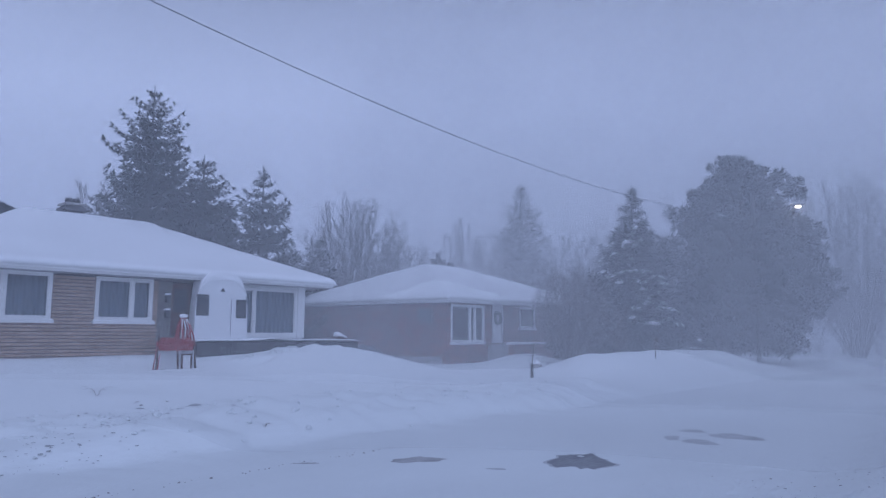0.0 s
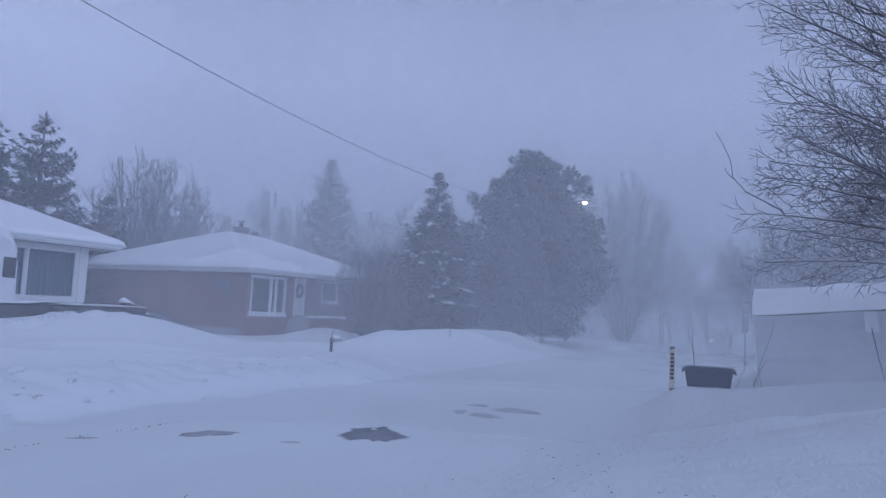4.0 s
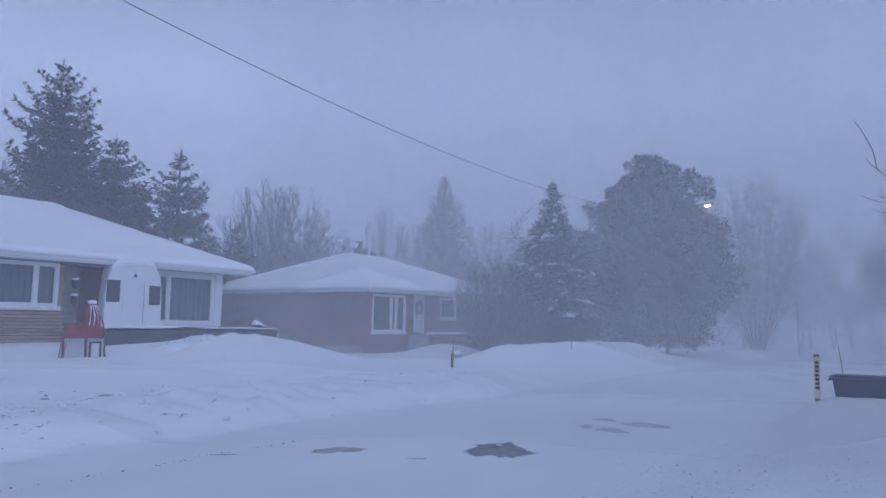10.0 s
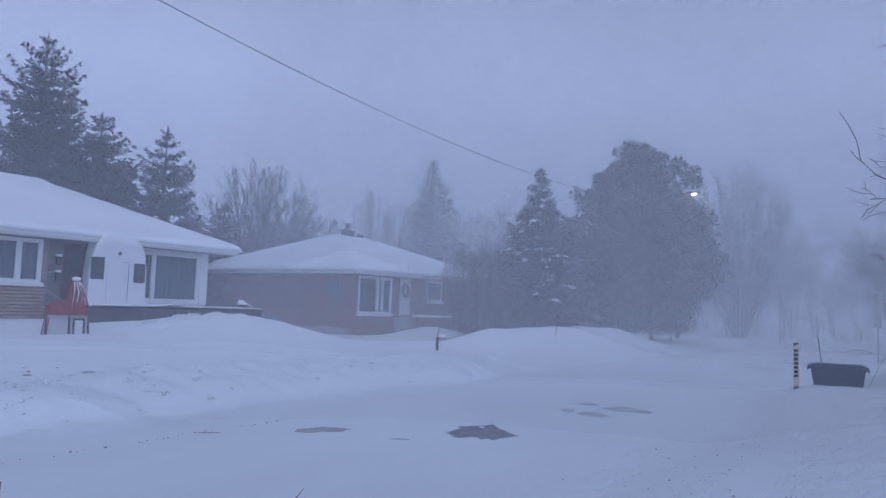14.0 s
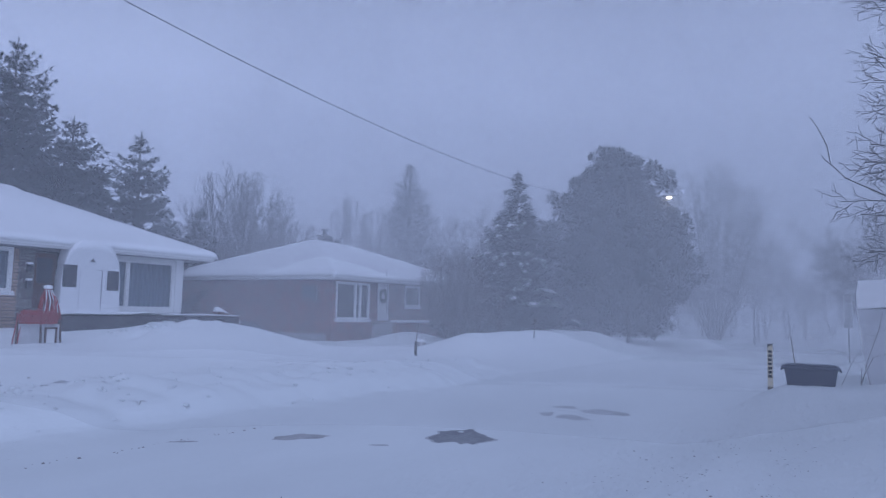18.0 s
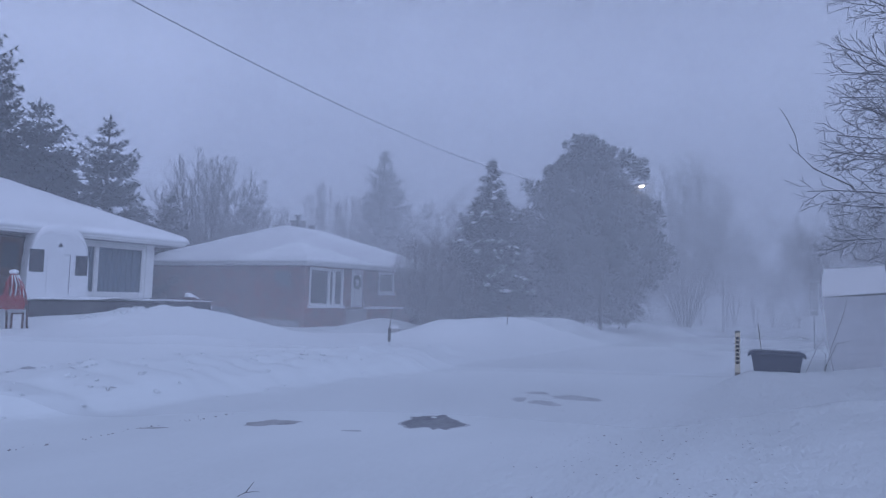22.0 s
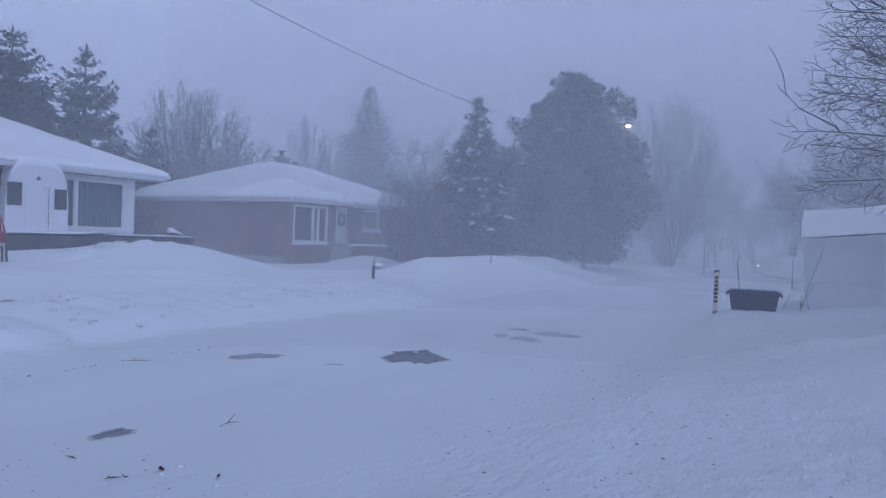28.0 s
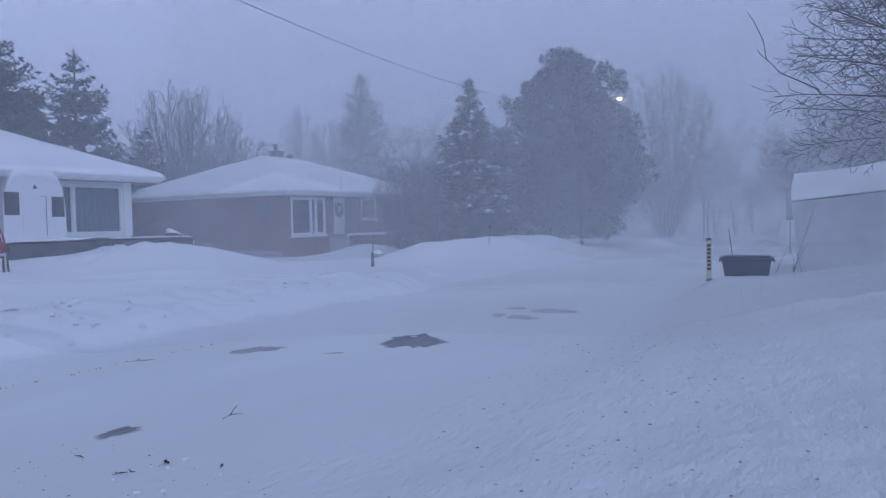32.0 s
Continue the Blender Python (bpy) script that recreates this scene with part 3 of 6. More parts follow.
# ---------------------------------------------------------------- building blocks for houses
def wall_x(name, x, y0, y1, z0, z1, thick, openings, material, parent, label=""):
    """A wall in the plane x, thickness towards -X, with openings (y0, y1, z0, z1) cut through it."""
    ys = sorted({y0, y1, *(v for o in openings for v in o[:2])})
    zs = sorted({z0, z1, *(v for o in openings for v in o[2:])})
    bm = bmesh.new()
    for a, b in zip(ys, ys[1:]):
        for c, d in zip(zs, zs[1:]):
            if any(o[0] <= (a + b) / 2 <= o[1] and o[2] <= (c + d) / 2 <= o[3] for o in openings):
                continue
            box(bm, x - thick, x, a, b, c, d)
    bmesh.ops.remove_doubles(bm, verts=bm.verts, dist=1e-4)
    return part(name, bm, material, parent, label)


def frame_x(bm, x0, x1, y0, y1, z0, z1, w):
    box(bm, x0, x1, y0, y1, z1 - w, z1)
    box(bm, x0, x1, y0, y1, z0, z0 + w)
    box(bm, x0, x1, y0, y0 + w, z0 + w, z1 - w)
    box(bm, x0, x1, y1 - w, y1, z0 + w, z1 - w)
    return bm


def window_x(x, y0, y1, z0, z1, splits, parent, label, sill=True, curtain=True, trim=0.09):
    """A window in a wall that faces +X; splits are the places of its mullions."""
    win = new("window")
    win.parent = parent
    win.location = (x, 0, 0)
    tagged(win, label)
    part("window_frame", frame_x(bmesh.new(), -0.10, 0.035, y0, y1, z0, z1, trim), WHITE, win)
    for s in splits:
        boxed("mullion", (-0.09, 0.028, s - 0.05, s + 0.05, z0 + trim, z1 - trim), WHITE, win)
    edges = [y0 + trim, *splits, y1 - trim]
    for a, b in zip(edges, edges[1:]):
        g0, g1 = a + (0.05 if a in splits else 0), b - (0.05 if b in splits else 0)
        part("sash", frame_x(bmesh.new(), -0.07, 0.006, g0, g1, z0 + trim, z1 - trim, 0.035), WHITE, win)
        p = boxed("pane", (-0.040, -0.032, g0 + 0.03, g1 - 0.03, z0 + trim + 0.03, z1 - trim - 0.03), GLASS, win, bevel=0)
        p.visible_shadow = False
    if sill:
        boxed("sill", (-0.05, 0.11, y0 - 0.07, y1 + 0.07, z0 - 0.09, z0 - 0.002), WHITE, win)
        bm = bmesh.new()
        box(bm, 0.0, 0.10, y0 - 0.05, y1 + 0.05, z0, z0 + 0.035, 0.015)
        part("sill_snow", bm, ROOF_SNOW, win)
    if curtain:
        verts, faces = [], []
        n = max(int((y1 - y0) / 0.035), 6)
        for i in range(n + 1):
            y = y0 + 0.05 + (y1 - y0 - 0.1) * i / n
            d = -0.15 + 0.035 * math.sin(i * 1.1) + 0.02 * math.sin(i * 0.37)
            verts += [(d, y, z0 + 0.03), (d, y, z1 - 0.04)]
        for i in range(n):
            faces.append((2 * i, 2 * i + 2, 2 * i + 3, 2 * i + 1))
        data_part("curtain", verts, faces, CURTAIN, win, "pale drawn curtain", smooth=True)
    return win


def slab_between(bm, lower, upper):
    """A closed solid from two matching loops."""
    a = [bm.verts.new(p) for p in lower]
    b = [bm.verts.new(p) for p in upper]
    bm.faces.new(list(reversed(a)))
    bm.faces.new(b)
    n = len(a)
    for i in range(n):
        j = (i + 1) % n
        bm.faces.new((a[i], a[j], b[j], b[i]))


def hip_roof(parent, x0, x1, y0, y1, z_eave, ridge, snow=0.28, shelf=None):
    """Hip roof: eave rectangle, ridge ((x, y, z), (x, y, z)) along y; with fascia, soffit and a thick snow cover."""
    (rx, ry0, rz), (_, ry1, _) = ridge
    def hip(grow, lift, top):
        e = [(x0 - grow, y0 - grow, z_eave + lift), (x1 + grow, y0 - grow, z_eave + lift), (x1 + grow, y1 + grow, z_eave + lift), (x0 - grow, y1 + grow, z_eave + lift)]
        r = [(rx, ry0, top), (rx, ry1, top)]
        return e, r
    bm = bmesh.new()
    e, r = hip(0, 0.16, rz - snow)
    ev = [bm.verts.new(p) for p in e]
    rv = [bm.verts.new(p) for p in r]
    for q in ((ev[0], ev[1], rv[0]), (ev[1], ev[2], rv[1], rv[0]), (ev[2], ev[3], rv[1]), (ev[3], ev[0], rv[0], rv[1])):
        bm.faces.new(q)
    bm.faces.new(list(reversed(ev)))
    part("roof", bm, DARK_METAL, parent, "snow-covered hip roof")
    for nm, d in (("fascia", (x1, x1 + 0.03, y0, y1)), ("fascia", (x0 - 0.03, x0, y0, y1)), ("fascia", (x0 - 0.03, x1 + 0.03, y0 - 0.03, y0)), ("fascia", (x0 - 0.03, x1 + 0.03, y1, y1 + 0.03))):
        boxed(nm, (*d, z_eave - 0.02, z_eave + 0.155), WHITE, parent)
    boxed("gutter", (x1 + 0.032, x1 + 0.13, y0, y1, z_eave + 0.03, z_eave + 0.13), WHITE, parent, bevel=0.02)
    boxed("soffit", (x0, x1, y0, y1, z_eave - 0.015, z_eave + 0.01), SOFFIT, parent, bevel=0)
    # snow blanket as a fine height sheet over the slopes, rolled at its lip
    lip = 0.16
    gx = np.concatenate([np.linspace(x0 - lip, x0 + 0.8, 12), np.linspace(x0 + 1, x1 - 1, 46), np.linspace(x1 - 0.8, x1 + lip, 12)])
    gy = np.concatenate([np.linspace(y0 - lip, y0 + 0.8, 12), np.linspace(y0 + 1, y1 - 1, 60), np.linspace(y1 - 0.8, y1 + lip, 12)])
    X, Y = np.meshgrid(gx, gy, indexing="ij")
    sx = np.where(X > rx, (x1 - X) / (x1 - rx), (X - x0) / (rx - x0))
    sy = np.where(Y < ry0, (Y - y0) / (ry0 - y0), np.where(Y > ry1, (y1 - Y) / (y1 - ry1), 9.0))
    s = np.clip(np.minimum(sx, sy), -0.05, 1)
    Zr = z_eave + 0.165 + s * (rz - snow - z_eave - 0.16)
    edge = np.minimum(np.minimum(X - (x0 - lip), x1 + lip - X), np.minimum(Y - (y0 - lip), y1 + lip - Y))
    thick = snow * np.sqrt(np.clip(1 - (1 - np.clip(edge / 0.24, 0, 1)) ** 2, 0, 1))
    soft = -0.04 * np.exp(-((1 - s) / 0.03) ** 2)
    Zt = Zr + thick + soft + (0.012 * wave(X, Y, 0.9, 2) + 0.010 * wave(X, Y, 2.6, 1)) * np.clip(edge / 0.3, 0, 1)
    if shelf:
        # a wind-packed slab along the ridge that breaks off in a low step
        Zt = Zt + 0.12 * (1 - sm(shelf - 0.1, shelf + 0.1, Y)) * sm(shelf - 6.5, shelf - 4.5, Y) * np.exp(-((1 - s) / 0.30) ** 2)
    nx, ny = X.shape
    top = [tuple(p) for p in np.stack([X, Y, Zt], -1).reshape(-1, 3)]
    faces = []
    for i in range(nx - 1):
        for j in range(ny - 1):
            a = i * ny + j
            faces.append((a, a + ny, a + ny + 1, a + 1))
    bot = len(top)
    ring = [i * ny for i in range(nx)] + [(nx - 1) * ny + j for j in range(1, ny)] + [i * ny + ny - 1 for i in range(nx - 2, -1, -1)] + [j for j in range(ny - 2, 0, -1)]
    for k in ring:
        p = top[k]
        top.append((min(max(p[0], x0 - 0.02), x1 + 0.02), min(max(p[1], y0 - 0.02), y1 + 0.02), z_eave + 0.16))
    for k in range(len(ring)):
        k2 = (k + 1) % len(ring)
        faces.append((ring[k], bot + k, bot + k2, ring[k2]))
    data_part("roof_snow", top, faces, ROOF_SNOW, parent, "thick smooth snow blanket on the roof", smooth=True)


def chimney(parent, x, y, z0, z1, wx, wy, pipe=0.0):
    ch = boxed("chimney", (x - wx / 2, x + wx / 2, y - wy / 2, y + wy / 2, z0, z1), STONE, parent, "dark brick chimney", 0.01)
    boxed("chimney_cap", (x - wx / 2 - 0.08, x + wx / 2 + 0.08, y - wy / 2 - 0.08, y + wy / 2 + 0.08, z1, z1 + 0.09), CONCRETE, ch, bevel=0.02)
    if pipe:
        tube("flue", [(x, y, z1 + 0.09), (x, y, z1 + 0.09 + pipe)], 0.13, DARK_METAL, ch)
        tube("flue_cap", [(x, y, z1 + 0.09 + pipe), (x, y, z1 + 0.13 + pipe), (x, y, z1 + 0.16 + pipe)], [0.24, 0.24, 0.05], DARK_METAL, ch, sides=12)


# ---------------------------------------------------------------- the buff-brick bungalow
H1X = -22.8
BRICK_JOBS = []


def house_one():
    h = thing("bungalow", "buff-brick bungalow with thick snow on its hip roof", "house")
    zb, ze = 0.55, 3.41
    w1 = (6.14, 8.02, 1.98, 3.39)
    w2 = (9.27, 11.10, 1.98, 3.35)
    big = (13.95, 16.86, 1.50, 3.30)
    wall = wall_x("brick_wall", H1X, 4.5, 11.28, zb, ze, 0.25, [w1, w2], MORTAR, h)
    BRICK_JOBS.append((wall, 4.5, 11.28, 0.60, ze, [w1, w2]))
    wall_x("stone_wall", H1X + 0.015, 11.28, 13.95, zb, ze, 0.26, [(11.75, 12.55, 1.50, 3.3)], ENTRY_STONE, h, "dark ledge-stone panel by the entry")
    wall_x("front_wall", H1X, 13.95, 17.15, zb, ze, 0.25, [big], WHITE, h)
    boxed("side_wall", (-32.0, H1X - 0.25, 16.90, 17.15, zb, ze), BUFF_BRICK, h, bevel=0)
    boxed("side_wall", (-32.0, H1X - 0.25, 4.5, 4.75, zb, ze), BUFF_BRICK, h, bevel=0)
    boxed("rear_wall", (-32.2, -32.0, 4.5, 17.15, zb, ze), BUFF_BRICK, h, bevel=0)
    # solid block behind the windows, room darkness painted into its colour
    boxed("interior", (-31.9, -25.6, 4.8, 16.85, 0.7, 3.45), ROOM_SHADE, h, bevel=0)
    boxed("corner_post", (H1X - 0.1, H1X + 0.07, 16.86, 17.19, 1.45, 3.385), WHITE, h)
    window_x(H1X, *w1, [6.74], h, "white window with a narrow sash and drawn curtains")
    window_x(H1X, *w2, [10.42], h, "white window with a narrow sash and drawn curtains")
    window_x(H1X, *big, [14.95], h, "tall picture window beside the entry", sill=False, trim=0.10)
    for z in (2.62, 2.12):
        lan = boxed("wall_lantern", (H1X + 0.02, H1X + 0.16, 11.50, 11.64, z, z + 0.24), DARK_METAL, h, "small dark wall lantern", 0.02)
        boxed("lantern_snow", (H1X + 0.02, H1X + 0.17, 11.49, 11.65, z + 0.24, z + 0.30), ROOF_SNOW, lan, bevel=0.02)
    door = boxed("entry_door", (H1X - 0.20, H1X - 0.14, 11.77, 12.53, 1.5, 3.28), BROWN_WOOD, h, "dark wooden entry door")
    boxed("door_panel", (H1X - 0.14, H1X - 0.125, 11.9, 12.4, 2.3, 3.1), PLASTIC_WINDOW, door)
    hip_roof(h, -33.2, -22.05, 3.7, 17.95, 3.39, ((-27.6, 8.6, 5.90), (-27.6, 13.3, 5.90)), 0.20, 13.25)
    bm = bmesh.new()
    slab_between(bm, [(-28.6, 7.95, 5.6), (-27.7, 7.95, 5.6), (-27.7, 8.65, 5.6), (-28.6, 8.65, 5.6)], [(-28.6, 7.88, 6.10), (-27.8, 7.88, 6.10), (-27.8, 8.6, 5.86), (-28.6, 8.6, 5.86)])
    part("roof_gablet", bm, DARK_METAL, h, "dark sloping roof vent box")
    chimney(h, -28.5, 10.52, 5.4, 6.36, 0.7, 0.62)
    boxed("chimney_collar", (-28.95, -28.05, 10.1, 10.94, 6.12, 6.28), STONE, h, bevel=0.03)
    for y in (10.38, 10.66):
        tube("flue_pot", [(-28.5, y, 6.5), (-28.5, y, 6.66)], 0.14, DARK_METAL, h)
    tube("roof_vent", [(-28.3, 8.15, 5.6), (-28.3, 8.15, 6.15)], 0.06, DARK_METAL, h)
    return h


house_one()


def terrace():
    t = thing("stone_terrace", "raised terrace with dark stone front and snow on top", "terrace")
    part("retaining_wall", box(bmesh.new(), -20.5, -20.2, 11.3, 17.75, 0.3, 1.34, 0.015), STONE, t)
    part("retaining_wall", box(bmesh.new(), -22.75, -20.5, 17.45, 17.75, 0.3, 1.34, 0.015), STONE, t)
    part("slab", box(bmesh.new(), -22.78, -20.5, 11.3, 17.45, 0.9, 1.335, 0.01), CONCRETE, t)
    verts, faces = [], []
    xs = np.linspace(-22.78, -20.16, 16)
    ys = np.linspace(11.26, 17.8, 60)
    for x in xs:
        for y in ys:
            e = min(x + 22.9, -20.14 - x + 0.02, y - 11.24, 17.82 - y)
            verts.append((x, y, 1.34 + 0.07 * min(1, max(e, 0) / 0.08) ** 0.5 + 0.02 * float(wave(x, y, 3.0)) * min(1, e * 4) + 0.06 * math.exp(-((y - 14.0) / 0.4) ** 2)))
    for i in range(len(xs) - 1):
        for j in range(len(ys) - 1):
            a = i * len(ys) + j
            faces.append((a, a + len(ys), a + len(ys) + 1, a + 1))
    data_part("snow_cover", verts, faces, ROOF_SNOW, t, smooth=True)


terrace()


def entry_shelter():
    """An arched fabric porch shelter with two plastic windows and a zip door."""
    s = thing("entry_shelter", "arched white fabric winter shelter over the entry door", "door shelter", (-21.85, 13.08, 1.39))
    w, hgt, deep = 0.975, 2.12, 0.93
    def arch(k):
        pts = []
        for i in range(25):
            a = math.pi * i / 24
            c, q = math.cos(a), math.sin(a)
            y = -w * math.copysign(abs(c) ** 0.62, c) * (1 - 0.08 * q)
            z = 1.10 + (hgt - 1.10) * q ** 0.9
            pts.append((y, z))
        return [(-w * 1.02, 0.0), *pts, (w * 1.02, 0.0)]
    prof = arch(0)
    bm = bmesh.new()
    slab_between(bm, [(-0.015, y, z) for y, z in prof], [(0.015, y, z) for y, z in prof])
    part("front_panel", bm, WHITE_FABRIC, s)
    verts, faces = [], []
    for x in np.linspace(-deep, 0.0, 7):
        for y, z in prof:
            k = (1 + 0.012 * math.sin(x * 9)) * (1 + 0.42 * x / deep)
            verts.append((x, y * k + 0.12 * x, z * (0.995 + 0.01 * math.cos(x * 9)) * (1 + 0.06 * x / deep)))
    n = len(prof)
    for i in range(6):
        for j in range(n - 1):
            a = i * n + j
            faces.append((a, a + n, a + n + 1, a + 1))
    data_part("cover", verts, faces, WHITE_FABRIC, s, smooth=True)
    verts, faces = [], []
    for x in np.linspace(-deep, 0.08, 9):
        for i in range(15):
            a = math.pi * (0.12 + 0.76 * i / 14)
            c, q = math.cos(a), math.sin(a)
            y = -w * math.copysign(abs(c) ** 0.62, c) * (1 - 0.08 * q)
            e = math.sin(math.pi * i / 14)
            verts.append((x, y * (1 + 0.42 * min(x, 0) / deep) + 0.12 * min(x, 0), 1.10 + (hgt - 1.10) * q ** 0.9 + 0.23 * e ** 0.7 * (0.6 + 0.4 * min(1, (0.08 - x) * 6)) + 0.004))
    lip = len(verts)
    for i in range(15):
        p = verts[8 * 15 + i]
        verts.append((0.03, p[1] * 0.985, p[2] - 0.23 * math.sin(math.pi * i / 14) ** 0.7))
    for i in range(8):
        for j in range(14):
            a = i * 15 + j
            faces.append((a, a + 15, a + 16, a + 1))
    for j in range(14):
        faces.append((8 * 15 + j, lip + j, lip + j + 1, 8 * 15 + j + 1))
    data_part("snow_cap", verts, faces, ROOF_SNOW, s, "rounded snow cap", smooth=True)
    for nm, y0, y1, z0, z1 in (("window", -0.95, -0.50, 0.80, 1.50), ("window", 0.52, 0.93, 0.74, 1.38)):
        boxed(nm, (0.012, 0.028, y0, y1, z0, z1), PLASTIC_WINDOW, s, "dark clear-plastic window", 0.008)
    boxed("zip_seam", (0.014, 0.024, 0.33, 0.35, 0.12, 1.38), GREY_LINE, s)
    boxed("zip_seam", (0.014, 0.020, -0.40, -0.39, 0.12, 1.36), GREY_FABRIC, s)
    boxed("zip_seam", (0.014, 0.022, 0.12, 0.35, 1.375, 1.39), GREY_LINE, s)
    bm = bmesh.new()
    slab_between(bm, [(0.012, y, z) for y, z in ((-0.09, 1.62), (0.09, 1.62), (0.0, 1.76))], [(0.022, y, z) for y, z in ((-0.09, 1.62), (0.09, 1.62), (0.0, 1.76))])
    part("badge", bm, GREY_LINE, s)


entry_shelter()


def garden_stand():
    """A small crate-like garden stand in the snow, wrapped in red netting."""
    g = thing("garden_stand", "small white and brown wooden stand draped in red netting", "garden ornament", (-17.75, 9.30, hz(-17.75, 9.3) - 0.04), 0)
    for y, z1 in ((-0.46, 0.85), (0.10, 0.85), (0.58, 0.85)):
        tube("leg", [(0.06, y * 1.06, -0.25), (0.0, y * 0.92, z1)], 0.028, BROWN_WOOD, g, sides=6)
    boxed("panel", (0.04, 0.055, -0.44, 0.05, -0.05, 0.50), SIGN_WHITE, g, "greyish white side panel")
    boxed("panel", (0.03, 0.045, 0.08, 0.55, -0.05, 0.50), SIGN_WHITE, g, "white painted front panel")
    part("door_frame", frame_x(bmesh.new(), 0.046, 0.08, 0.18, 0.48, -0.02, 0.42, 0.04), BROWN_WOOD, g)
    boxed("door", (0.046, 0.06, 0.22, 0.44, 0.02, 0.38), WHITE, g)
    lad = new("ladder")
    lad.parent = g
    for d in (-0.055, 0.055):
        tube("rail", [(0.1, -0.56 + d, -0.2), (0.02, -0.40 + d, 0.72)], 0.014, RED_NET, lad, sides=5)
    for k in range(9):
        q = k / 9
        y = -0.54 + 0.14 * q
        boxed("rung", (0.05 - 0.05 * q, 0.075 - 0.05 * q, y - 0.055, y + 0.055, 0.02 + 0.66 * q, 0.045 + 0.66 * q), BROWN_WOOD, lad)
    # netting: a skirt round the crate, and a gathered cone above it
    verts, faces = [], []
    r = random.Random(4)
    rows = [(0.52, 0.44, 0.62), (0.62, 0.46, 0.58), (0.74, 0.47, 0.50), (0.82, 0.34, 0.36)]
    def strand(a, b, rad):
        tube_data([Vector(a), (Vector(a) + Vector(b)) / 2 + Vector((r.uniform(-.01, .01),) * 3), Vector(b)], [rad] * 3, 4, verts, faces)
    n = 30
    def ring(k, i):
        z, ry, _ = rows[k]
        a = 2 * math.pi * i / n
        return (0.30 * math.cos(a), 0.03 + ry * math.sin(a), z + 0.02 * math.sin(i * 2.1))
    for k in range(3):
        for i in range(n):
            strand(ring(k, i), ring(k + 1, i + 1), 0.015)
            strand(ring(k, i + 1), ring(k + 1, i), 0.015)
    for k in range(4):
        for i in range(n):
            strand(ring(k, i), ring(k, i + 1), 0.012)
    data_part("net_skirt", verts, faces, RED_NET, g, "red plastic netting")
    verts, faces = [], []
    cy = 0.27
    for i in range(34):
        a = 2 * math.pi * i / 34
        rad = 0.24 + r.uniform(-0.10, 0.08)
        base = (rad * 0.8 * math.cos(a), cy + rad * math.sin(a), 0.62)
        w2 = a + r.uniform(-0.5, 0.9)
        mid = (rad * 0.65 * math.cos(w2), cy + rad * 0.7 * math.sin(w2), 1.0 + r.uniform(-0.16, 0.16))
        top = (0.05 * math.cos(a), cy - 0.05 + 0.06 * math.sin(a), 1.36)
        tube_data([Vector(base), Vector(mid), Vector(top)], [0.012, 0.015, 0.010], 4, verts, faces)
    data_part("net_hood", verts, faces, RED_NET, g, "gathered red netting")
    for i in range(6):
        a = -0.9 + 0.5 * i
        rad = 0.24
        p0 = Vector((rad * 0.85 * math.cos(a), cy + rad * math.sin(a), 0.66 + 0.1 * (i % 3)))
        p1 = Vector((rad * 0.7 * math.cos(a + .1), cy + rad * 0.75 * math.sin(a + .1), 1.06))
        p2 = Vector((0.09 * math.cos(a), cy - 0.05 + 0.09 * math.sin(a), 1.33))
        tube("snow_streak", [p0, p1, p2], [0.008, 0.016, 0.012], ROOF_SNOW, g, sides=5)
    bm = bmesh.new()
    bmesh.ops.create_icosphere(bm, subdivisions=2, radius=0.09)
    for v in bm.verts:
        v.co = Vector((v.co.x * 1.0, v.co.y * 1.3 + cy - 0.05, v.co.z * 0.7 + 1.40 + 0.01 * noise.noise(v.co * 20)))
    part("snow_tuft", bm, ROOF_SNOW, g, smooth=True)
    for k in range(5):
        a = -0.3 + 0.16 * k
        tube("twig", [(0, cy - 0.05, 1.35), (0.02, cy - 0.05 + a * 0.4, 1.5), (0.0, cy - 0.05 + a * 0.7, 1.62 + 0.03 * (k % 2))], [0.008, 0.006, 0.003], BARK, g, sides=4)


garden_stand()


# ---------------------------------------------------------------- the red-brick bungalow
H2X, H2Y = -22.0, 24.7


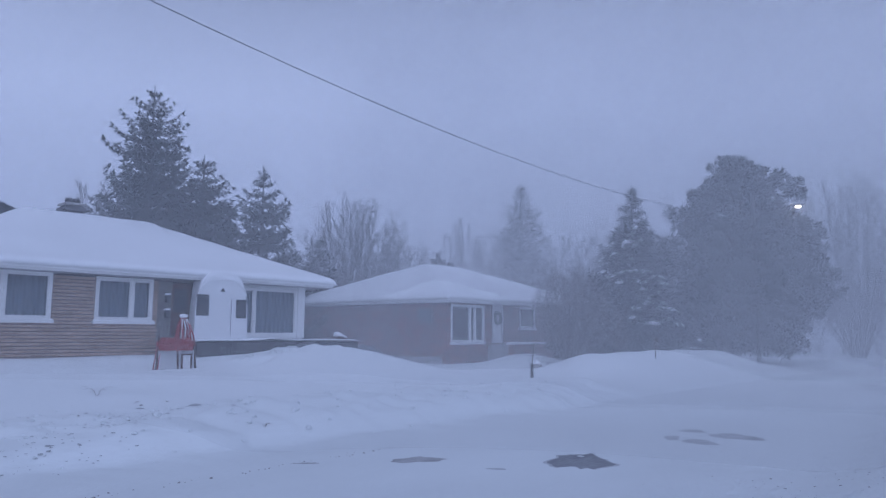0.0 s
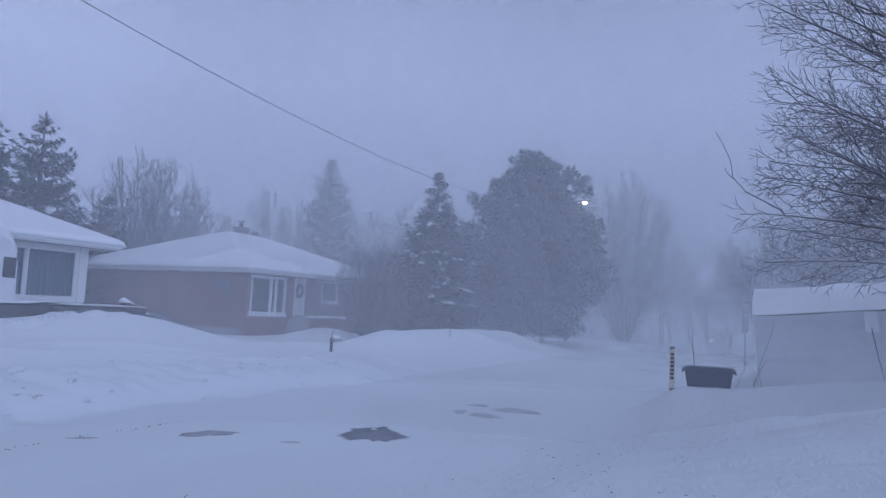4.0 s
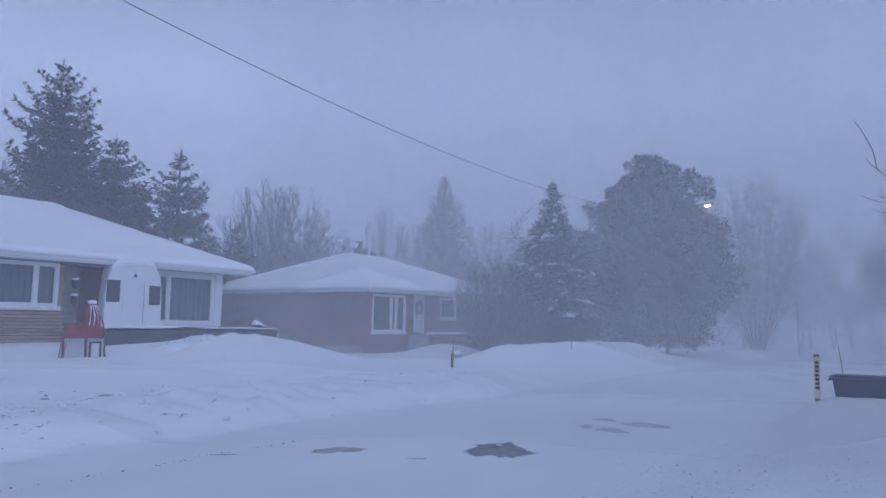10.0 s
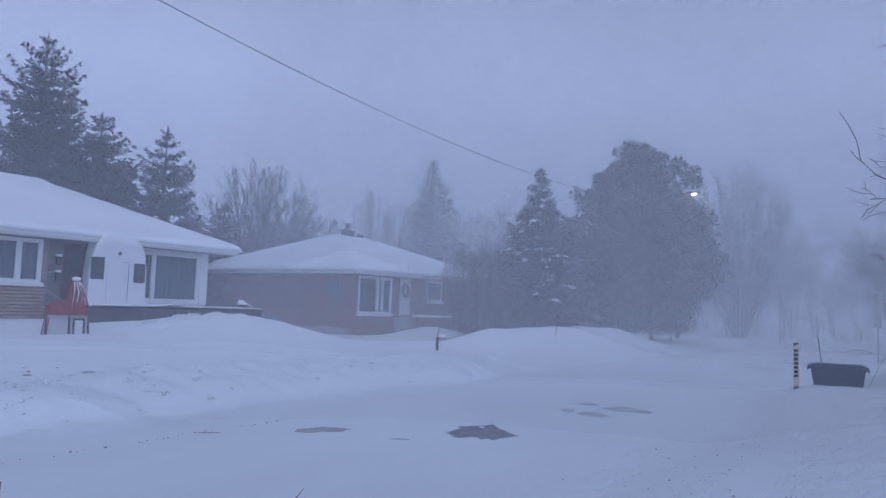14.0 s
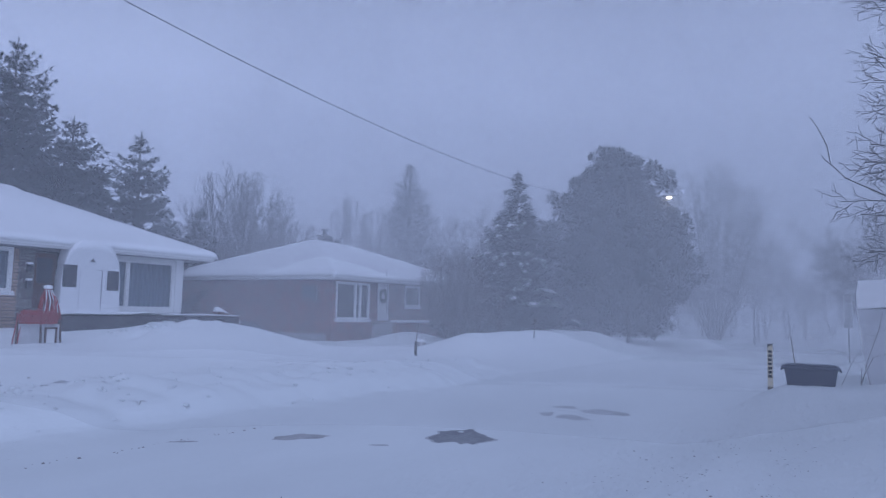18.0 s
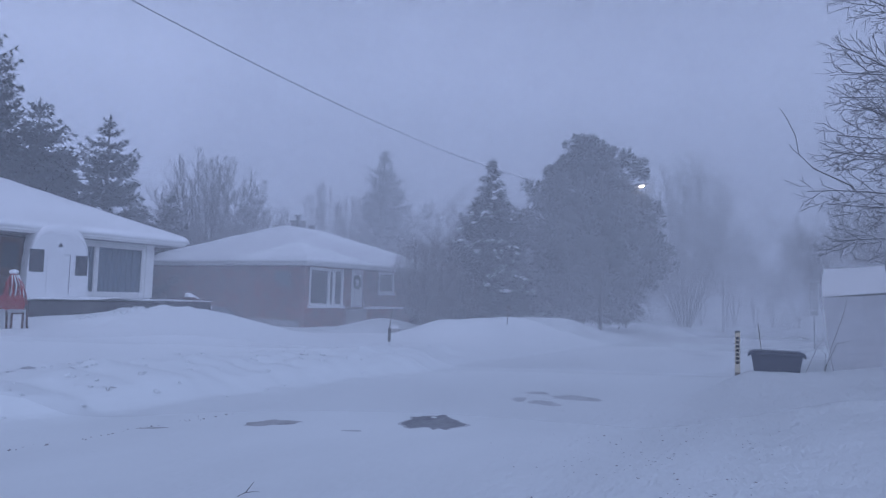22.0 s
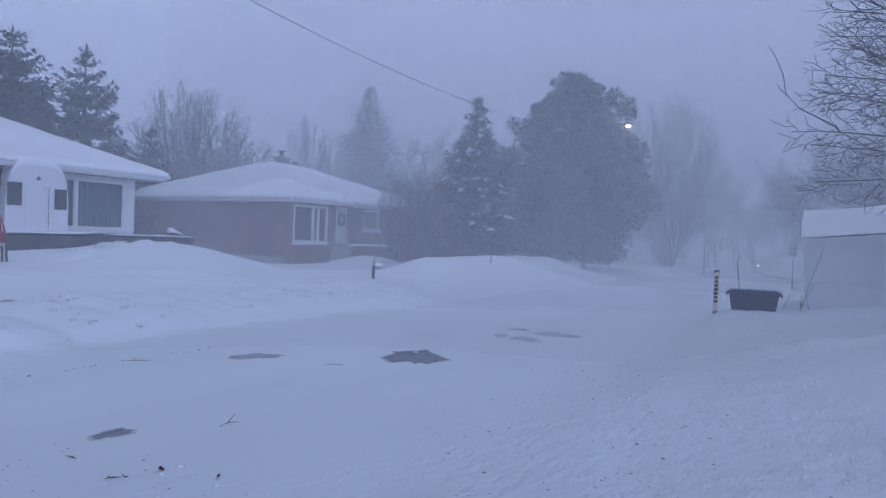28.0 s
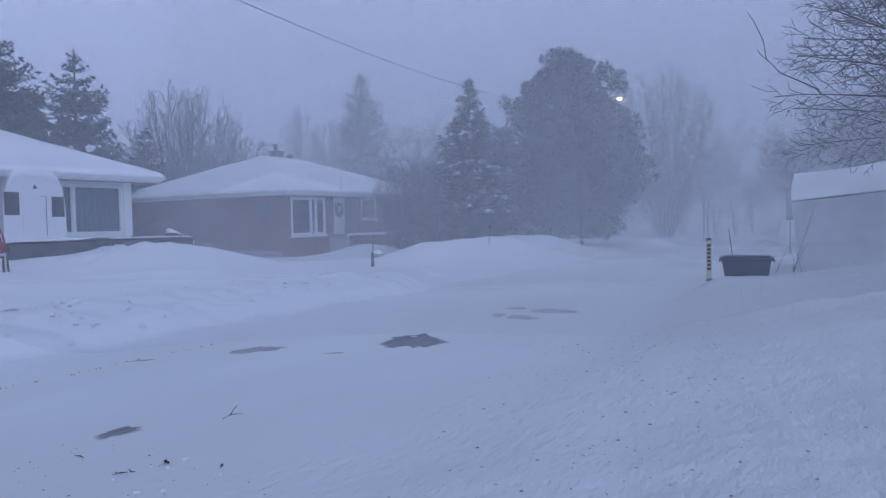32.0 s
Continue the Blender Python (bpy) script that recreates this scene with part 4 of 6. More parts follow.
def house_two():
    h = thing("bungalow", "red-brick bungalow under a snow-covered hip roof", "house")
    zb, ze = 0.1, 3.09
    big = (24.95, 27.40, 1.22, 3.0)
    dor = (28.05, 28.90, 1.20, 3.04)
    w2 = (30.30, 31.70, 1.92, 3.03)
    y1 = 36.4
    wall_x("front_wall", H2X, H2Y, y1, zb, ze, 0.25, [big, dor, w2], RED_BRICK, h)
    boxed("side_wall", (-32.8, H2X - 0.25, H2Y, H2Y + 0.25, zb, ze), RED_BRICK, h, bevel=0)
    boxed("side_wall", (-32.8, H2X - 0.25, y1 - 0.25, y1, zb, ze), RED_BRICK, h, bevel=0)
    boxed("rear_wall", (-33.0, -32.8, H2Y, y1, zb, ze), RED_BRICK, h, bevel=0)
    boxed("foundation", (-32.85, H2X - 0.3, H2Y - 0.03, H2Y + 0.1, zb - 0.2, 0.56), CONCRETE, h)
    # filler block for the rooms, coloured near black in place of shade
    boxed("interior", (-32.7, -24.8, H2Y + 0.3, y1 - 0.3, 0.4, 3.2), ROOM_SHADE, h, bevel=0)
    window_x(H2X, *big, [26.35, 26.72], h, "large white-framed front window")
    window_x(H2X, *w2, [], h, "small white-framed bedroom window")
    d = new("front_door")
    d.parent = h
    tagged(d, "white front door with a dark wreath")
    part("door_frame", frame_x(bmesh.new(), H2X - 0.1, H2X + 0.03, *dor, 0.08), WHITE, d)
    boxed("door_leaf", (H2X - 0.08, H2X - 0.03, dor[0] + 0.08, dor[1] - 0.08, 1.25, 2.96), WHITE, d)
    bm = bmesh.new()
    for i in range(90):
        a = 2 * math.pi * i / 90
        r = 0.24 + 0.05 * math.sin(i * 5.1)
        c = Vector((H2X + 0.03 + 0.02 * math.sin(i * 3.3), 28.47 + r * math.sin(a), 2.42 + r * 1.1 * math.cos(a)))
        q = bmesh.ops.create_icosphere(bm, subdivisions=1, radius=0.055)
        for v in q["verts"]:
            v.co = Vector((v.co.x * 0.6, v.co.y, v.co.z)) + c
    part("wreath", bm, WREATH, d)
    tube("door_handle", [(H2X + 0.03, 28.75, 2.15), (H2X + 0.05, 28.75, 2.25)], 0.015, DARK_METAL, d, sides=6)
    hip_roof(h, -33.6, -21.4, 24.1, 37.0, 3.07, ((-27.3, 28.95, 5.54), (-27.3, 31.2, 5.54)), 0.18)
    chimney(h, -27.9, 30.5, 5.0, 5.82, 0.5, 0.6, 0.30)
    tube("roof_vent", [(-28.2, 32.0, 5.2), (-28.2, 32.0, 5.8)], [0.22, 0.22], DARK_METAL, h)
    p = new("porch")
    p.parent = h
    tagged(p, "low brick porch with a snow-topped ledge")
    boxed("porch_wall", (-20.75, -20.5, 27.7, 33.4, 0.1, 1.14), RED_BRICK, p, bevel=0)
    boxed("porch_slab", (H2X, -20.75, 27.7, 33.4, 0.3, 1.10), CONCRETE, p, bevel=0)
    boxed("ledge_snow", (-20.85, -20.42, 27.6, 33.5, 1.14, 1.24), ROOF_SNOW, p, bevel=0.04)
    tube("antenna", [(-21.4, 27.9, 3.3), (-21.4, 27.95, 3.75)], [0.03, 0.012], DARK_METAL, h, sides=5)


house_two()


def basketball_hoop():
    b = thing("basketball_hoop", "driveway basketball backboard on the brick side wall", "basketball hoop", (-23.0, H2Y - 0.03, 2.45))
    def frame_y(bm, hw, hh, cz, w, y0, y1):
        box(bm, -hw, hw, y0, y1, cz + hh - w, cz + hh)
        box(bm, -hw, hw, y0, y1, cz - hh, cz - hh + w)
        box(bm, -hw, -hw + w, y0, y1, cz - hh + w, cz + hh - w)
        box(bm, hw - w, hw, y0, y1, cz - hh + w, cz + hh - w)
        return bm
    boxed("backboard", (-0.46, 0.46, -0.42, -0.38, -0.33, 0.33), CAR_DARK, b, "dark backboard", 0.01)
    part("border", frame_y(bmesh.new(), 0.46, 0.33, 0, 0.03, -0.436, -0.424), SOFFIT, b)
    part("target_square", frame_y(bmesh.new(), 0.17, 0.13, -0.06, 0.025, -0.436, -0.424), SOFFIT, b)
    for x in (-0.2, 0.2):
        tube("bracket", [(x, 0, 0.1), (x, -0.38, 0.1)], 0.025, DARK_METAL, b, sides=6)
    pts = [(0.22 * math.cos(2 * math.pi * i / 16), -0.66 + 0.22 * math.sin(2 * math.pi * i / 16), -0.22) for i in range(17)]
    tube("rim", pts, 0.012, RED_NET, b, sides=5)


basketball_hoop()


# ---------------------------------------------------------------- trees
def spray(verts, faces, p, d, up, length, width, r):
    """One flattened needle spray: a pointed, slightly folded leaf of four triangles."""
    side = d.cross(up)
    if side.length < 1e-4:
        side = d.orthogonal()
    side.normalize()
    nrm = side.cross(d).normalized()
    s = len(verts)
    verts += [p, p + d * length * 0.45 + side * width - nrm * width * 0.35, p + d * length, p + d * length * 0.45 - side * width - nrm * width * 0.35, p + d * length * 0.5 + nrm * width * 0.25]
    faces += [(s, s + 1, s + 4), (s + 1, s + 2, s + 4), (s + 2, s + 3, s + 4), (s + 3, s, s + 4)]


def foliage(verts, faces, normals, material, parent, label):
    """A crown of needle sprays, shaded by the normals of the boughs' rounded masses rather than of each needle."""
    co = np.array([tuple(v) for v in verts], dtype=np.float32)
    nr = np.array(normals, dtype=np.float32)
    nr /= np.maximum(np.linalg.norm(nr, axis=1, keepdims=True), 1e-6)
    f = np.array(faces, dtype=np.int32)
    g = np.cross(co[f[:, 1]] - co[f[:, 0]], co[f[:, 2]] - co[f[:, 0]])
    turn = (g * nr[f].mean(axis=1)).sum(axis=1) < 0
    f[turn] = f[turn][:, ::-1]
    ob = data_part("crown", co.tolist(), f.tolist(), material, parent, label, smooth=True)
    ob.data.normals_split_custom_set_from_vertices(nr.tolist())
    return tagged(ob, kind="stuff")


def spruce(label, x, y, z, tall, wide, seed, whorls=26, snow=0.0, lean=0.0, material=NEEDLES, sparse=1.0, group="", bare=0.06, ragged=0.35, droop=0.40, shape=1.05):
    """A spruce: whorls of drooping boughs with upturned tips, each hung with needle sprays."""
    r = random.Random(seed)
    t = thing("spruce_tree", label, "tree", (x, y, z), group=group)
    tube("trunk", [(0, 0, -0.6), (lean * 0.2, 0, tall * 0.35), (lean * 0.6, 0, tall * 0.7), (lean, 0, tall * 0.995 + 0.22)], [0.022 * tall, 0.016 * tall, 0.008 * tall, 0.012], BARK, t)
    verts, faces, sv, sf, wv, wf = [], [], [], [], [], []
    for w in range(whorls):
        q = bare + (1 - bare) * (w + r.uniform(-0.3, 0.3)) / whorls
        q = min(max(q, 0.03), 0.985)
        zc = tall * q
        reach = wide * (1 - q) ** shape * (0.86 + 0.28 * r.random()) + 0.03
        count = max(6, int((8 + 5 * (1 - q)) * sparse))
        slim = 0.40 + 0.60 * min(1, (1 - q) * 3.2)
        off = r.uniform(0, 6.28)
        for k in range(count):
            a = off + 2 * math.pi * k / count + r.uniform(-0.3, 0.3)
            lobe = noise.noise(Vector((math.cos(a) * 1.3, math.sin(a) * 1.3, zc * 0.55 + seed)))
            ln = reach * (0.92 + ragged * lobe * 1.6) * r.uniform(0.78, 1.10)
            rise = 0.25 * q ** 1.2 + r.uniform(-0.06, 0.12)
            o = Vector((lean * q, 0, zc + r.uniform(-0.15, 0.15)))
            out = Vector((math.cos(a), math.sin(a), 0))
            steps = max(3, int(ln / 0.17))
            pts = []
            for i in range(steps + 1):
                u = i / steps
                pts.append(o + out * ln * u + Vector((0, 0, ln * (rise * u - droop * u * u + 0.36 * u ** 4))))
            tube_data([pts[0], pts[len(pts) // 2], pts[-1]], [0.012 + 0.008 * ln, 0.010 + 0.004 * ln, 0.006], 3, wv, wf)
            lat = Vector((-out.y, out.x, 0))
            for i in range(1, steps + 1):
                u = i / steps
                d = (pts[i] - pts[i - 1]).normalized()
                half = min(0.75, (0.16 * slim + 0.15 * ln) * (1.15 - 0.7 * u) * r.uniform(0.75, 1.2)) * (0.45 + 0.55 * min(1, u * 3))
                for sd in (-1, 1):
                    dd = (d * 0.7 + lat * sd * r.uniform(0.6, 1.0) + Vector((0, 0, r.uniform(-0.45, 0.12)))).normalized()
                    n = max(2, int(half / 0.15))
                    for m in range(n):
                        tip = (dd + Vector((r.uniform(-.5, .5), r.uniform(-.5, .5), r.uniform(-.5, .3)))).normalized()
                        spray(verts, faces, pts[i] + dd * half * m / n, tip, Vector((0, 0, 1)), r.uniform(0.24, 0.42) * slim, 0.070 * slim, r)
                for m in range(3):
                    spray(verts, faces, pts[i], (d * 0.6 + Vector((r.uniform(-.3, .3), r.uniform(-.3, .3), r.uniform(-0.9, -0.3)))).normalized(), out, r.uniform(0.20, 0.42) * slim, 0.065 * slim, r)
                spray(verts, faces, pts[i], (d * 0.8 + lat * r.uniform(-0.5, 0.5) + Vector((0, 0, r.uniform(0.2, 0.7)))).normalized(), lat, 0.10 + 0.14 * (1 - q) * r.uniform(0.6, 1.2), 0.05, r)
            spray(verts, faces, pts[-1], (pts[-1] - pts[-2] + Vector((0, 0, 0.06))).normalized(), Vector((0, 0, 1)), 0.12 + 0.16 * (1 - q), 0.035, r)
            if snow and r.random() < snow and q < 0.72:
                i = r.randint(max(1, steps // 2), steps)
                for _ in range(r.randint(2, 5)):
                    c = pts[i] + Vector((0, 0, 0.06)) + lat * r.gauss(0, 0.22) - out * abs(r.gauss(0, 0.28))
                    rx, ry = r.uniform(0.14, 0.38), r.uniform(0.09, 0.22)
                    s = len(sv)
                    n = 8
                    sv.append(c + Vector((0, 0, 0.07)))
                    for j in range(n):
                        w2 = 2 * math.pi * j / n
                        e = r.uniform(0.6, 1.25)
                        sv.append(c + out * rx * math.cos(w2) * e + lat * ry * math.sin(w2) * e + Vector((0, 0, -0.04 - 0.3 * rx * math.cos(w2))))
                    for j in range(n):
                        sf.append((s, s + 1 + j, s + 1 + (j + 1) % n))
                    sf.append(tuple(s + 1 + j for j in reversed(range(n))))
    top = Vector((lean, 0, tall))
    for k in range(14):
        spray(verts, faces, top - Vector((0, 0, 0.09 * k)), Vector((r.uniform(-.6, .6), r.uniform(-.6, .6), 0.9)).normalized(), Vector((1, 0, 0)), 0.12 + 0.025 * k, 0.03, r)
    tagged(data_part("boughs", wv, wf, BARK, t), kind="stuff")
    normals = [(v.x - lean * v.z / tall, v.y, 0.35 * math.hypot(v.x, v.y) + 0.25) for v in verts]
    foliage(verts, faces, normals, material, t, "dark drooping needle sprays")
    if sv:
        tagged(data_part("snow_load", sv, sf, ROOF_SNOW, t, smooth=True), "clumps of snow on the branches", kind="stuff")
    return t


def pine(label, x, y, z, tall, seed, lobes, trunk_r=0.28, count=420):
    """A broad, lumpy pine: a crown of needle tufts on lobes (dx, dy, z, radius, squash)."""
    r = random.Random(seed)
    t = thing("pine_tree", label, "tree", (x, y, z))
    tube("trunk", [(-0.75, -0.25, -0.5), (-0.6, -0.2, tall * 0.15), (-0.2, 0, tall * 0.4), (0, 0.1, tall * 0.6), (0.05, 0, tall * 0.9)], [trunk_r, trunk_r * 0.95, trunk_r * 0.8, trunk_r * 0.5, 0.05], BARK, t)
    verts, faces, normals, lv, lf, sv, sf = [], [], [], [], [], [], []
    for dx, dy, lz, rad, squash in lobes:
        c = Vector((dx, dy, lz))
        first = len(verts)
        root = Vector((0, 0, max(1.2, lz * 0.72)))
        tube_data([root, (root + c) / 2 + Vector((0, 0, -0.2)), c], [0.09, 0.06, 0.03], 5, lv, lf)
        clumps = max(8, int(rad * rad * 15))
        for _ in range(clumps):
            v = Vector((r.gauss(0, 1), r.gauss(0, 1), r.gauss(0, 1))).normalized()
            p = c + Vector((v.x * rad, v.y * rad, v.z * rad * squash)) * r.uniform(0.52, 0.97)
            tube_data([c, p], [0.02, 0.008], 3, lv, lf)
            cr = r.uniform(0.26, 0.44)
            for k in range(count // 10):
                d = (v * 0.5 + Vector((r.gauss(0, 1), r.gauss(0, 1), r.gauss(0.35, 0.9))).normalized()).normalized()
                spray(verts, faces, p + d * cr * r.uniform(0.0, 0.7), d, Vector((r.uniform(-1, 1), r.uniform(-1, 1), r.uniform(-1, 1))), cr * r.uniform(0.45, 0.85), 0.042 + 0.030 * r.random(), r)
            if v.z > 0.05 and r.random() < 0.05 and lz < tall * 0.75:
                s = len(sv)
                n = 7
                cc = p + Vector((0, 0, cr * 0.55))
                rx = r.uniform(0.2, 0.42)
                sv.append(cc + Vector((0, 0, 0.07)))
                for j in range(n):
                    w2 = 2 * math.pi * j / n
                    e = r.uniform(0.7, 1.2)
                    sv.append(cc + Vector((rx * math.cos(w2) * e, rx * math.sin(w2) * e, -0.07)))
                for j in range(n):
                    sf.append((s, s + 1 + j, s + 1 + (j + 1) % n))
                sf.append(tuple(s + 1 + j for j in reversed(range(n))))
        normals += [(v.x * 0.12 + (v.x - c.x) / rad, v.y * 0.12 + (v.y - c.y) / rad, 0.25 + (v.z - c.z) / rad) for v in verts[first:]]
    data_part("limbs", lv, lf, BARK, t)
    foliage(verts, faces, normals, PINE_NEEDLES, t, "dense dark needle tufts")
    if sv:
        tagged(data_part("snow_load", sv, sf, ROOF_SNOW, t, smooth=True), "small clumps of snow on the boughs", kind="stuff")
    return t


def grow(verts, faces, p, d, ln, rad, depth, r, spread, lift, sides, shrink=0.74, wob=0.16, thin=0.0022, kids=3):
    """A limb with side shoots, grown segment by segment."""
    segs = 4 if depth > 1 else 3
    pts, rr = [p], [rad]
    q = p
    dd = d.copy()
    for i in range(segs):
        dd = (dd + Vector((r.gauss(0, wob), r.gauss(0, wob), r.gauss(0, wob) + lift))).normalized()
        q = q + dd * (ln / segs)
        pts.append(q)
        rr.append(max(rad * (1 - 0.48 * (i + 1) / segs), thin))
    tube_data(pts, rr, sides if depth > 2 else 3, verts, faces)
    if depth <= 0:
        return
    for k in range(kids + (1 if r.random() < 0.5 else 0) - (1 if depth < 3 and kids > 4 else 0)):
        i = segs if k == 0 else r.randint(1, segs)
        base = pts[i]
        ax = Vector((r.gauss(0, 1), r.gauss(0, 1), r.gauss(0, 0.7)))
        ax = (ax - dd * ax.dot(dd))
        if ax.length < 1e-3:
            continue
        ax.normalize()
        ang = spread * r.uniform(0.55, 1.15) * (0.3 if k == 0 else 1)
        nd = (dd * math.cos(ang) + ax * math.sin(ang)).normalized()
        grow(verts, faces, base, nd, ln * shrink * r.uniform(0.75, 1.1), rr[i] * 0.68, depth - 1, r, spread, lift, sides, shrink, wob, thin, kids)


def bare_tree(label, x, y, z, tall, seed, spread=0.55, lift=0.05, depth=5, stems=5, rad=0.16, material=BARK, fork=0.25, group="", name="bare_tree", shrink=0.74, thin=0.009):
    r = random.Random(seed)
    t = thing(name, label, "tree" if name == "bare_tree" else "shrub", (x, y, z), group=group)
    fork_z = tall * fork
    if fork > 0.03:
        tube("trunk", [(0, 0, -0.4), (0.05, 0, fork_z * 0.5), (0, 0, fork_z)], [rad * 1.25, rad * 1.05, rad * 0.95], material, t)
    verts, faces = [], []
    base_len = tall * (1 - fork) / (sum(shrink ** k for k in range(depth + 1)) * 0.93)
    for k in range(stems):
        a = 2 * math.pi * k / stems + r.uniform(-0.4, 0.4)
        o = spread * r.uniform(0.3, 0.95)
        d = Vector((math.cos(a) * math.sin(o), math.sin(a) * math.sin(o), math.cos(o)))
        st = Vector((0, 0, fork_z * r.uniform(0.8, 1.0))) if fork > 0.03 else Vector((0.12 * math.cos(a), 0.12 * math.sin(a), -0.2))
        grow(verts, faces, st, d, base_len * r.uniform(0.85, 1.1), rad * 0.7, depth, r, spread * 0.95, lift * 0.6, 5, shrink, 0.07, thin)
    tagged(data_part("crown", verts, faces, material, t), "fine bare branches and twigs", kind="stuff")
    return t


def curve_points(p, d0, d1, ln, n, r, wob):
    """A shoot that turns from d0 to d1 over its length."""
    pts, q = [p], p
    for i in range(n):
        u = (i + 0.5) / n
        d = (d0 * (1 - u) + d1 * u + Vector((r.gauss(0, wob), r.gauss(0, wob), r.gauss(0, wob)))).normalized()
        q = q + d * (ln / n)
        pts.append(q)
    return pts


def limb(v, f, p, d0, d1, ln, rad, r, flat=0.45, fine=0.0056, gap=0.125, gap2=0.11, near=2.0, tip=0.35, twig=0.5, start=0.08, lift=0.22, wob=0.05, wide=(0.38, 0.85), fork=(0.45, 0.95), taper=0.93):
    """A long limb with alternate side branches, each with its own twigs and short spurs."""
    up = Vector((0, 0, 1))
    main = curve_points(p, d0, d1, ln, 14, r, wob)
    tube_data(main, [max(rad * (1 - taper * (k / 14) ** 0.8), fine * 1.4) for k in range(15)], 7, v, f)
    def off(d, side, ang):
        lat = d.cross(up)
        lat = lat.normalized() if lat.length > 0.02 else Vector((1, 0, 0))
        ax = (lat.cross(d) * side + lat * r.gauss(0, flat)).normalized()
        return (d * math.cos(ang) + ax * math.sin(ang)).normalized()
    side = 1
    count = int(ln / gap)
    for k in range(max(2, int(count * start)), count):
        u = min(k / count + r.uniform(-0.01, 0.01), 0.99)
        a = min(int(u * 14), 13)
        base = main[a].lerp(main[a + 1], u * 14 - a)
        d = (main[a + 1] - main[a]).normalized()
        side = -side
        l2 = (tip + (near - tip) * (1 - u) ** 0.9) * r.uniform(0.5, 1.15)
        dd = off(d, side, r.uniform(*wide))
        sub = curve_points(base, dd, (dd + d * 0.6 + up * lift).normalized(), l2, 6, r, 0.11)
        r2 = max(rad * (1 - 0.8 * u) * 0.38, fine * 1.2)
        tube_data(sub, [max(r2 * (1 - 0.8 * m / 6), fine) for m in range(7)], 4, v, f)
        s2 = 1
        for m in range(1, int(l2 / gap2) + 1):
            w = min(m * gap2 / l2, 0.98)
            b = min(int(w * 6), 5)
            q = sub[b].lerp(sub[b + 1], w * 6 - b)
            e = (sub[b + 1] - sub[b]).normalized()
            s2 = -s2
            l3 = twig * r.uniform(0.25, 1.0) * (1.1 - 0.6 * w)
            d3 = off(e, s2, r.uniform(*fork))
            tw = curve_points(q, d3, (d3 + e * 0.4 + up * 0.3).normalized(), l3, 3, r, 0.15)
            tube_data(tw, [fine, fine * 0.9, fine * 0.8, fine * 0.6], 3, v, f)
            if l3 > twig * 0.45:
                for _ in range(2):
                    d4 = off(d3, r.choice((-1, 1)), 0.8)
                    st = tw[r.choice((1, 2))]
                    tube_data([st, st + d4 * twig * r.uniform(0.12, 0.34)], [fine * 0.9, fine * 0.6], 3, v, f)


def fan_tree(label, x, y, z, tall, half, seed, stems=12, material=BARK, group="", name="bare_tree", foot=0.25, low=0.55, rad=0.05, fine=0.0075, scale=1.0):
    """A bare tree or shrub of many straight stems that fan out from the foot into a rounded crown."""
    r = random.Random(seed)
    t = thing(name, label, "tree" if name == "bare_tree" else "shrub", (x, y, z), group=group)
    for k in range(stems):
        a = 2.4 * k + r.uniform(-0.3, 0.3)
        q = math.sqrt((k + 0.5) / stems)
        top = tall * (low + (1 - low) * math.sqrt(max(0, 1 - q * q))) * r.uniform(0.9, 1.03)
        e = Vector((math.cos(a) * half * q, math.sin(a) * half * q, top))
        o = Vector((math.cos(a) * foot * q, math.sin(a) * foot * q, -0.15))
        d = (e - o).normalized()
        out = Vector((math.cos(a), math.sin(a), 0))
        v, f = [], []
        limb(v, f, o, (d + out * 0.12 * q).normalized(), (d - out * 0.10 * q).normalized(), (e - o).length, rad * r.uniform(0.7, 1.1), r, 1.3, fine, 0.20 * scale, 0.17 * scale, 1.8 * scale, 0.95 * scale, 0.75 * scale, 0.25, 0.28, 0.045, (0.32, 0.80), (0.35, 0.85), 0.90)
        tagged(data_part("stem", v, f, material, t), kind="stuff")
    return t


def polar(az, d):
    return d * math.sin(radians(az)), d * math.cos(radians(az))


